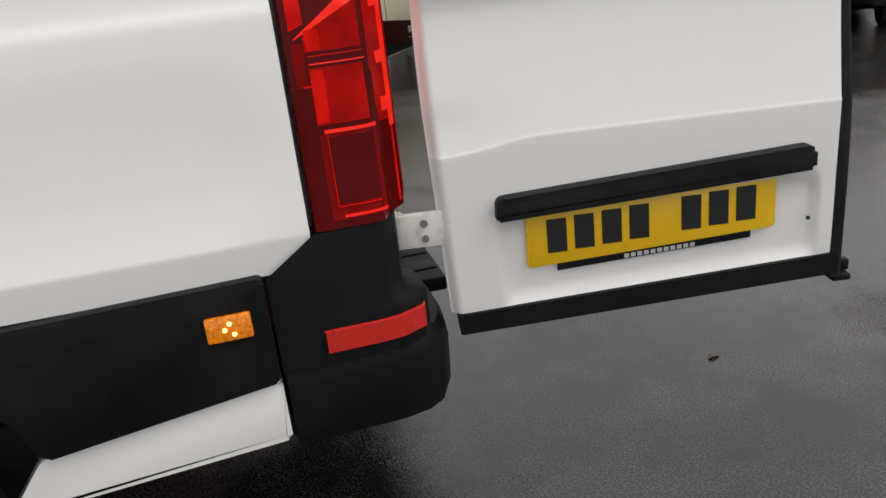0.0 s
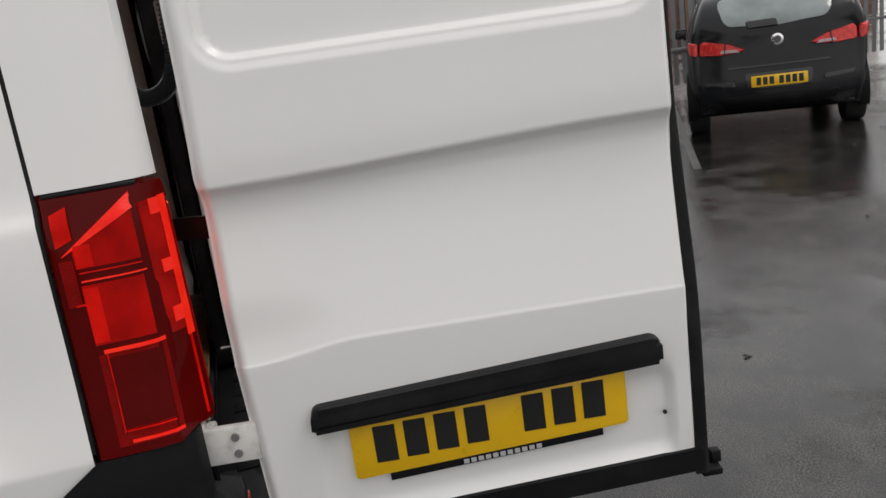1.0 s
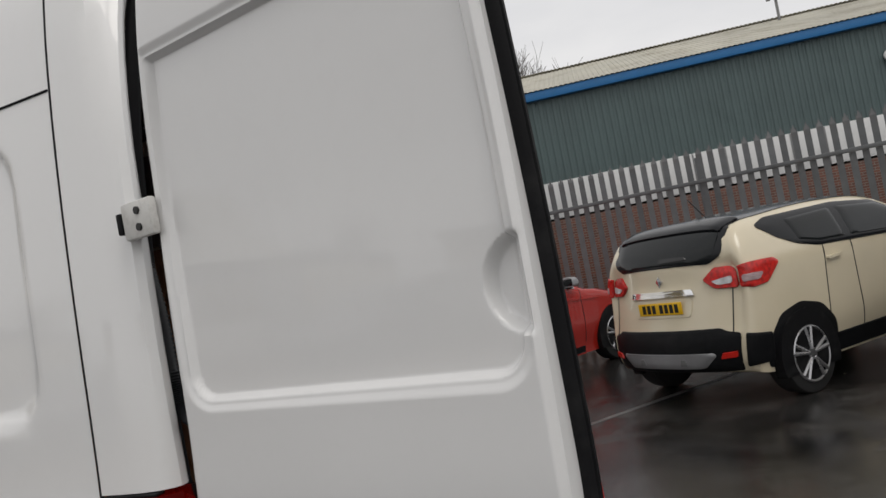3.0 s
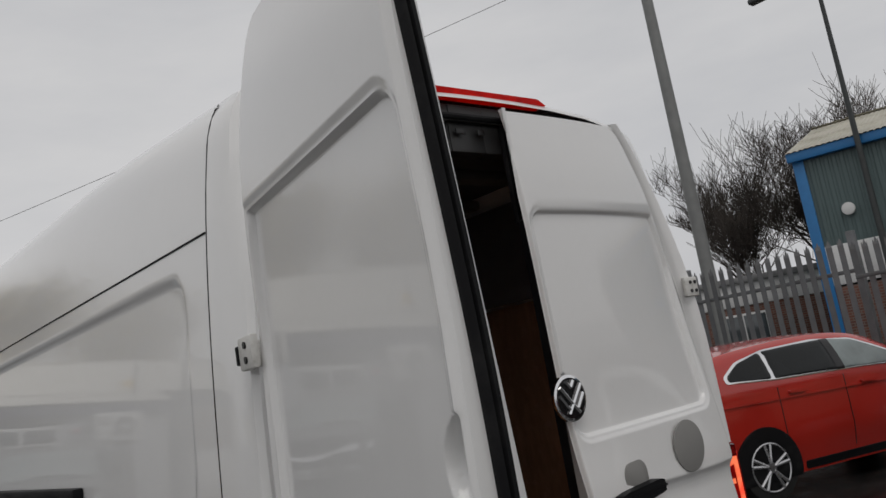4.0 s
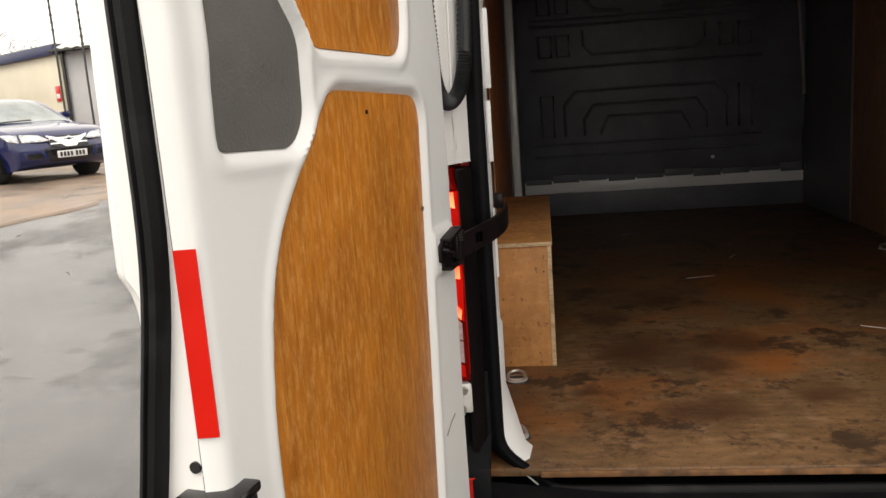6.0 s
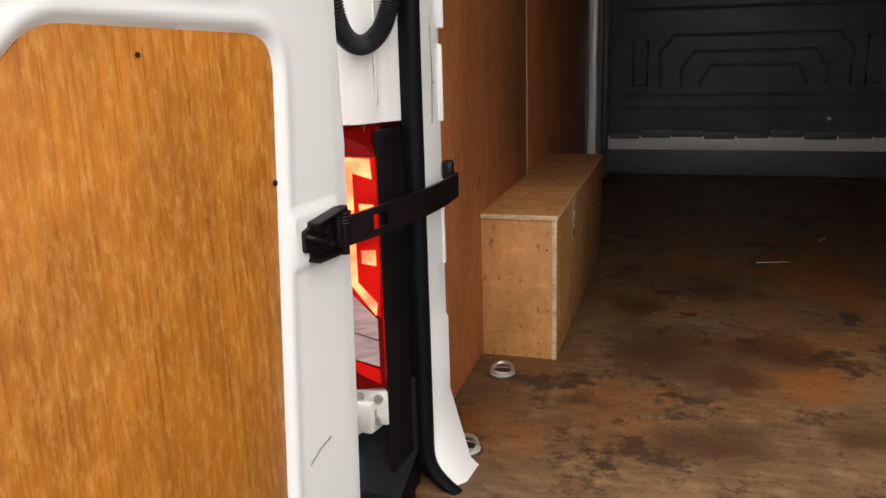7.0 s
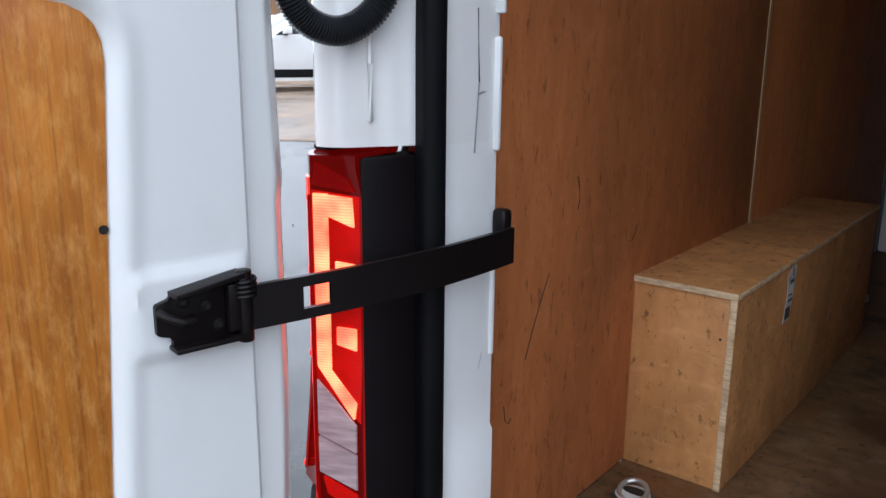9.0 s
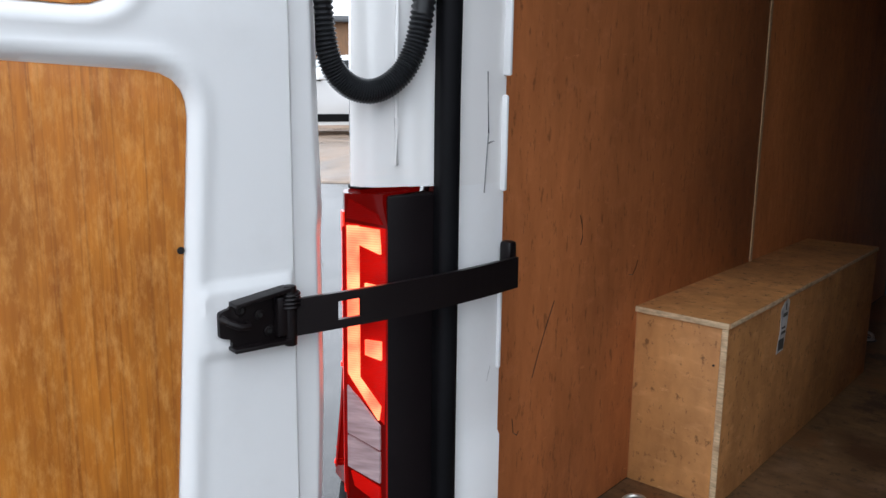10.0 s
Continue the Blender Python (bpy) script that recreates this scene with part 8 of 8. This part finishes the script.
def tree(label, at, height, spread, seed, leaves=0, levels=4, name="tree", dense=0, wide=0.0):
    rg = random.Random(seed)
    t = thing(name, label, "tree", at)
    trunk, twigs, tips = bmesh.new(), bmesh.new(), []

    def grow(p, d, length, r, lev):
        pts, rad = [p], [r]
        q, dd = p.copy(), d.copy()
        for _ in range(3):
            dd = (dd + Vector((rg.uniform(-1, 1), rg.uniform(-1, 1), rg.uniform(-0.3, 0.6))) * 0.18).normalized()
            q = q + dd * length / 3
            pts.append(q.copy())
            rad.append(r * (1 - 0.22 * len(pts) / 2))
        rad = [max(0.009, q_) for q_ in rad]
        tube(pts, rad, 7 if lev < 2 else (4 if lev < 3 else 3), trunk if lev < 2 else twigs)
        if lev >= 2:
            tips.extend(pts[1:])
        if lev < levels:
            for _ in range(rg.choice((4, 4, 5)) + (dense if lev > 1 else 0) if lev else 6 + dense):
                k = rg.randint(1, 3) if lev else rg.randint(2, 3)
                side = Vector((rg.uniform(-1, 1) * spread, rg.uniform(-1, 1) * spread, rg.uniform(0.1, 0.9))).normalized()
                grow(pts[k].copy(), (dd * 0.55 + side).normalized(), length * rg.uniform(0.60, 0.84), rad[k] * 0.55, lev + 1)

    grow(Vector((0, 0, 0)), Vector((0, 0, 1)), height * 0.31, height * 0.020, 0)
    if wide:
        sz = height / max(v_.co.z for v_ in twigs.verts)
        reach = sorted(math.hypot(v_.co.x, v_.co.y) for v_ in twigs.verts)
        sr = wide / reach[int(len(reach) * 0.97)]
        for v_ in list(trunk.verts) + list(twigs.verts):
            v_.co = Vector((v_.co.x * sr, v_.co.y * sr, v_.co.z * sz))
    part("trunk", trunk, BARK, t)
    part("crown", twigs, TWIG, t)
    if leaves:
        v, f = [], []
        for k in range(leaves):
            p = rg.choice(tips) + Vector((rg.gauss(0, 0.5), rg.gauss(0, 0.5), rg.gauss(0, 0.45)))
            s = rg.uniform(0.04, 0.09)
            a, b = Vector((rg.gauss(0, 1), rg.gauss(0, 1), rg.gauss(0, 1))).normalized() * s, Vector((rg.gauss(0, 1), rg.gauss(0, 1), rg.gauss(0, 1))).normalized() * s * 0.7
            i = len(v)
            v += [p - a, p - b * 0.6, p + a, p + b]
            f.append((i, i + 1, i + 2, i + 3))
        mesh_part("foliage", v, f, LEAF_GOLD, t, "thin golden autumn foliage", smooth=False)
    return t


tree("bare winter tree with dense twigs behind the warehouse", (29.8, 11.3, 0), 11.3, 1.3, 11, 0, 5, dense=1, wide=3.5)
tree("bare winter tree with dense twigs behind the warehouse", (28.6, 14.4, 0), 9.6, 1.4, 12, 0, 5, dense=1, wide=2.6)
tree("bare winter tree with dense twigs behind the warehouse", (32.5, 11.6, 0), 10.6, 1.2, 13, 0, 5, dense=1, wide=2.6)
tree("bare winter tree beyond the brick store", (34.0, -19.5, 0), 9.5, 1.3, 14, 0, 5, wide=3.2)
tree("tall tree with golden autumn leaves behind the cabin", (-11.6, 32.0, 0), 13.0, 1.2, 21, 15000, 5)
tree("tall tree with golden autumn leaves behind the cabin", (-7.4, 33.5, 0), 14.0, 1.2, 22, 15000, 5)
tree("nearly bare tree behind the cabin", (-3.2, 35.0, 0), 12.0, 1.2, 23, 6000, 5)
tree("nearly bare tree behind the cabin", (1.2, 36.0, 0), 10.5, 1.2, 24, 700, 5)
tree("bare tree behind the hut", (-27.0, 36.0, 0), 10.0, 1.3, 25, 0, 4)
bm = bmesh.new()
rg = random.Random(8)
for k in range(1500):
    x = rg.uniform(12, 60)
    p = Vector((x, 24 + 0.45 * (x - 12) + rg.uniform(-2, 2), rg.uniform(0, 3.6) ** 1.0))
    d = Vector((rg.gauss(0, 0.5), rg.gauss(0, 0.5), rg.uniform(0.4, 1.4)))
    tube([p, p + d * 0.5, p + d + Vector((rg.gauss(0, 0.3), rg.gauss(0, 0.3), 0))], [0.04, 0.025, 0.01], 3, bm)
tagged(part("hedge", bm, TWIG), "low bare hedge along the far boundary", "hedge", kind="stuff")

low = thing("low_unit", "low brick industrial unit with white band beyond the fence", "building", (17.5, 21.5, 0), -58)
part("brick_wall", rounded_box((-6, 0, 0), (14, 6, 2.35), 0.02), BRICK, low)
part("white_band", rounded_box((-6.05, -0.05, 2.35), (14.05, 6.05, 3.1), 0.02), FRAME_WHITE, low)
part("roof", rounded_box((-6.2, -0.2, 3.1), (14.2, 6.2, 3.3), 0.02), GREY_METAL, low)
for k in range(5):
    window_unit(low, -4.5 + 3.6 * k, -2.9 + 3.6 * k, 1.0, 2.1, -0.02, 1)

# ---------------------------------------------------------------- cabin in front of the van
CABIN_WALL = material("pale_grey_cabin_panel", (0.46, 0.47, 0.49), 0.5, vary=0.06, scale=1.2, stain=(0.32, 0.33, 0.34), stain_scale=1.5, stain_amount=0.5)
NAVY = material("navy_trim", (0.012, 0.02, 0.075), 0.4, vary=0.1)
TIN_ROOF = material("pale_tin_roof", (0.62, 0.60, 0.55), 0.45, vary=0.08, scale=0.8, stain=(0.40, 0.37, 0.30), stain_scale=1.0, stain_amount=0.5)
CREAM_WALL = material("cream_render", (0.62, 0.58, 0.47), 0.7, vary=0.08, scale=1.0)
BROWN_BLIND = material("brown_window_view", (0.16, 0.11, 0.07), 0.1, vary=0.3, scale=1.0, spec=0.8)

cab = thing("cabin", "long pale grey cabin with tin roof and navy trim", "building", (-11.72, 18.79, 0.81), -5.1)
# local x along the front from the first window, y to the back, z from the sill of the yard
part("wall_front", rounded_box((-1.42, 0, -0.6), (20, 0.15, 2.62), 0.01), CABIN_WALL, cab)
part("wall_end", rounded_box((-1.42, 0.15, -0.6), (-1.27, 5.0, 2.62), 0.01), CABIN_WALL, cab)
part("wall_back", rounded_box((-1.42, 5.0, -0.6), (20, 5.15, 2.62), 0.01), CABIN_WALL, cab)
part("gable", prism([(0, 2.62), (2.55, 3.78), (5.15, 2.62)], 0.15, "yz", -1.42), CABIN_WALL, cab, smooth=False)
v, f = profiled(21.7, 1.0, 0.30, 0.035)
mesh_part("roof_slope", [(x - 1.55, -0.28 + 2.85 * z, 2.60 + 1.22 * z - y) for x, y, z in v], f, TIN_ROOF, cab, "pale ribbed tin roof", smooth=False)
mesh_part("roof_slope", [(x - 1.55, 5.40 - 2.85 * z, 2.60 + 1.22 * z - y) for x, y, z in v], f, TIN_ROOF, cab, smooth=False)
part("ridge_cap", rounded_box((-1.55, 2.45, 3.80), (20.2, 2.68, 3.86), 0.02), TIN_ROOF, cab)
part("gutter", rounded_box((-1.55, -0.34, 2.52), (5.2, -0.26, 2.61), 0.02), GLOSS_BLACK, cab)
part("frame_head", rounded_box((-0.28, -0.05, 2.19), (4.4, 0.0, 2.44), 0.01), NAVY, cab)
part("frame_post", rounded_box((-0.28, -0.05, -0.02), (0.0, 0.0, 2.19), 0.01), NAVY, cab)
shop = part("shop_window", rounded_box((0.0, -0.04, -0.02), (3.56, 0.03, 2.19), 0.01), FRAME_WHITE, cab, "wide white framed window over panels")
for x0, x1 in ((0.07, 1.71), (1.83, 3.48)):
    part("pane", rounded_box((x0, -0.060, 0.98), (x1, -0.038, 2.12), 0.003), BROWN_BLIND, shop)
    part("lower_panel", rounded_box((x0, -0.055, 0.05), (x1, -0.038, 0.88), 0.004), FRAME_WHITE, shop)
part("down_pipe", tube([(-1.36, -0.08, -0.5), (-1.36, -0.08, 2.6)], 0.045, 8), GLOSS_BLACK, cab)
# projecting part with the lower eaves
part("annex_front", rounded_box((4.38, -1.0, -0.6), (20, -0.88, 2.2), 0.01), CABIN_WALL, cab)
part("annex_end", rounded_box((4.38, -0.88, -0.6), (4.5, 0, 2.3), 0.01), CABIN_WALL, cab)
for k in range(12):
    part("panel_joint", rounded_box((6.3 + 1.2 * k, -1.012, -0.4), (6.33 + 1.2 * k, -0.998, 2.0), 0.003), GREY_METAL, cab)
part("annex_fascia", rounded_box((4.26, -1.14, 2.02), (20, -1.0, 2.27), 0.01), NAVY, cab, "navy fascia board")
v, f = profiled(15.9, 1.0, 0.16, 0.03)
mesh_part("annex_roof", [(x + 4.2, -1.22 + 0.98 * z, 2.29 + 0.32 * z - y) for x, y, z in v], f, TIN_ROOF, cab, "corrugated annex roof", smooth=False)
ac = part("air_conditioner", rounded_box((5.03, -1.30, 1.36), (6.10, -1.02, 2.04), 0.03, 3), FRAME_WHITE, cab, "white outdoor air conditioning unit")
part("fan_grille", cylinder(0.25, 0.03, "y", (5.44, -1.305, 1.70), 28), GREY_METAL, ac)
part("fan_ring", tube([(5.44 + 0.25 * math.cos(a), -1.322, 1.70 + 0.25 * math.sin(a)) for a in np.linspace(0, 2 * math.pi, 33)], 0.012, 6), FRAME_WHITE, ac)
part("fan_hub", cylinder(0.08, 0.03, "y", (5.44, -1.325, 1.70), 16), FRAME_WHITE, ac)
part("vent_panel", rounded_box((5.78, -1.306, 1.75), (6.02, -1.298, 1.95), 0.003), PALE_INK, ac)
part("bracket", rounded_box((5.2, -1.25, 1.30), (5.8, -1.0, 1.36), 0.01), GREY_METAL, ac)
window_unit(cab, 6.75, 8.25, 1.36, 1.80, -1.00, 1)
window_unit(cab, 9.9, 11.4, 1.36, 1.80, -1.00, 1)
window_unit(cab, 12.8, 14.3, 1.36, 1.80, -1.00, 1)
for x0 in (6.68, 9.83, 12.73):
    part("window_head", rounded_box((x0, -1.06, 1.83), (x0 + 1.64, -0.99, 2.0), 0.01), GLOSS_BLACK, cab)
part("box_sign", rounded_box((6.24, -1.03, 1.42), (6.54, -0.998, 1.84), 0.005), CABIN_WALL, cab)
part("sign_mark", rounded_box((6.33, -1.036, 1.62), (6.45, -1.029, 1.72), 0.002), REFLECT_RED, cab)
part("office_sign", rounded_box((11.7, -1.04, 1.20), (12.6, -0.998, 1.9), 0.01), FRAME_WHITE, cab, "white and blue sign board")
part("sign_stripe", rounded_box((11.74, -1.05, 1.62), (12.56, -1.038, 1.80), 0.002), BLUE_TRIM, cab)
part("roof_sign", prism([(4.72, 2.78), (4.98, 2.78), (4.98, 2.96), (4.72, 2.96)], 0.02, "xz", -0.10), PLATE_YELLOW, cab, "small yellow warning sign")
post = thing("gate_post", "galvanised gate post beside the cabin", "post", (-6.45, 13.85, 0.66))
part("shaft", rounded_box((-0.09, -0.08, -0.1), (0.09, 0.08, 2.05), 0.01), STEEL, post)
part("folded_leaf", rounded_box((0.11, -0.10, 0.05), (0.14, 0.4, 1.95), 0.01), STEEL, post)
part("camera_arm", tube([(0, 0, 2.0), (0, 0, 3.05)], 0.035, 8), POST_STEEL, post)
for k in range(7):
    part("insulator", cylinder(0.05, 0.05, "z", (0.0, 0, 2.15 + 0.13 * k), 10), POST_STEEL, post)
part("camera_dome", cylinder(0.10, 0.10, "z", (-0.05, -0.05, 3.12), 16, bevel=0.04), FRAME_WHITE, post)
for x, y, h, z0 in [(-6.85, 17.75, 2.0, 3.25), (-9.95, 18.6, 2.1, 3.5), (-12.1, 18.2, 4.6, 0.6), (-12.9, 18.3, 5.0, 0.6)]:
    mp_ = thing("wire_mast", "thin dark mast with insulators over the cabin roof", "mast", (x, y, z0), group="security masts")
    part("shaft", tube([(0, 0, -0.2), (0, 0, h - 0.6)], 0.028, 8), POST_STEEL, mp_)
    for k in range(6):
        part("insulator", cylinder(0.04, 0.05, "z", (0, 0, h - 0.8 - 0.19 * k), 10), POST_STEEL, mp_)
# damp brown gravel from the yard's worn edge to the cabin and under the saloon
edge_x = [(4.6, -11.5), (5.4, -8.6), (6.0, -6.9), (6.7, -6.1), (7.8, -5.85), (10.0, -6.1), (12.4, -6.35), (15.0, -6.9), (17.4, -7.45), (18.8, -7.5)]
rg = random.Random(31)
rows_, cols_ = 72, 34
gv2 = []
for j in range(rows_ + 1):
    y = 4.7 + 14.0 * j / rows_
    x0 = spline_table(edge_x, y) + rg.uniform(-0.10, 0.10)
    for i in range(cols_ + 1):
        x = x0 - (19.0 + x0) * (i / cols_) ** 1.6
        gv2.append((x, y, ground_z(x, y) + (0.016 + rg.uniform(-0.006, 0.008) if i else -0.01)))
w_ = cols_ + 1
pv = mesh_part("pavement", gv2, [(j * w_ + i, (j + 1) * w_ + i, (j + 1) * w_ + i + 1, j * w_ + i + 1) for j in range(rows_) for i in range(cols_)], KERB_DIRT)
tagged(pv, "damp brown gravel between the tarmac and the cabin", "path", kind="structure")

hut = thing("hut", "cream rendered hut with dark flat roof", "building", (-13.17, 18.78, 0.68), 147)
part("wall", rounded_box((0, -4, -0.3), (9, 0, 2.62), 0.01), CREAM_WALL, hut)
part("roof", rounded_box((-0.05, -4.2, 2.62), (9.2, 0.14, 2.86), 0.02), NAVY, hut)
part("roof_sheet", rounded_box((0.0, -4.1, 2.86), (9.1, 0.08, 2.90), 0.01), CAR_GREY, hut)
part("fire_sign", rounded_box((0.12, 0.0, 1.42), (0.38, 0.02, 1.82), 0.003), REFLECT_RED, hut, "small red sign")
part("sign_text", rounded_box((0.16, 0.019, 1.50), (0.34, 0.024, 1.62), 0.001), FRAME_WHITE, hut)

far = thing("brown_shed", "brown timber shed across the yard", "shed", (-20.35, 16.25, 0.68), 137)
part("wall", rounded_box((-6, -3, 0), (6, 0, 3.2), 0.01), material("brown_boards", (0.20, 0.105, 0.05), 0.7, vary=0.25, scale=3, stretch=(6, 6, 1)), far)
part("roof", rounded_box((-6.3, -3.3, 3.2), (6.3, 0.4, 3.4), 0.02), CAR_GREY, far)
part("white_door", rounded_box((-1.5, 0.0, 0.0), (1.5, 0.03, 2.4), 0.005), FRAME_WHITE, far)
far.matrix_basis = pose(-20.35, 16.25, 0.68, 0, 0, 137) @ Matrix.Scale(0.78, 4)
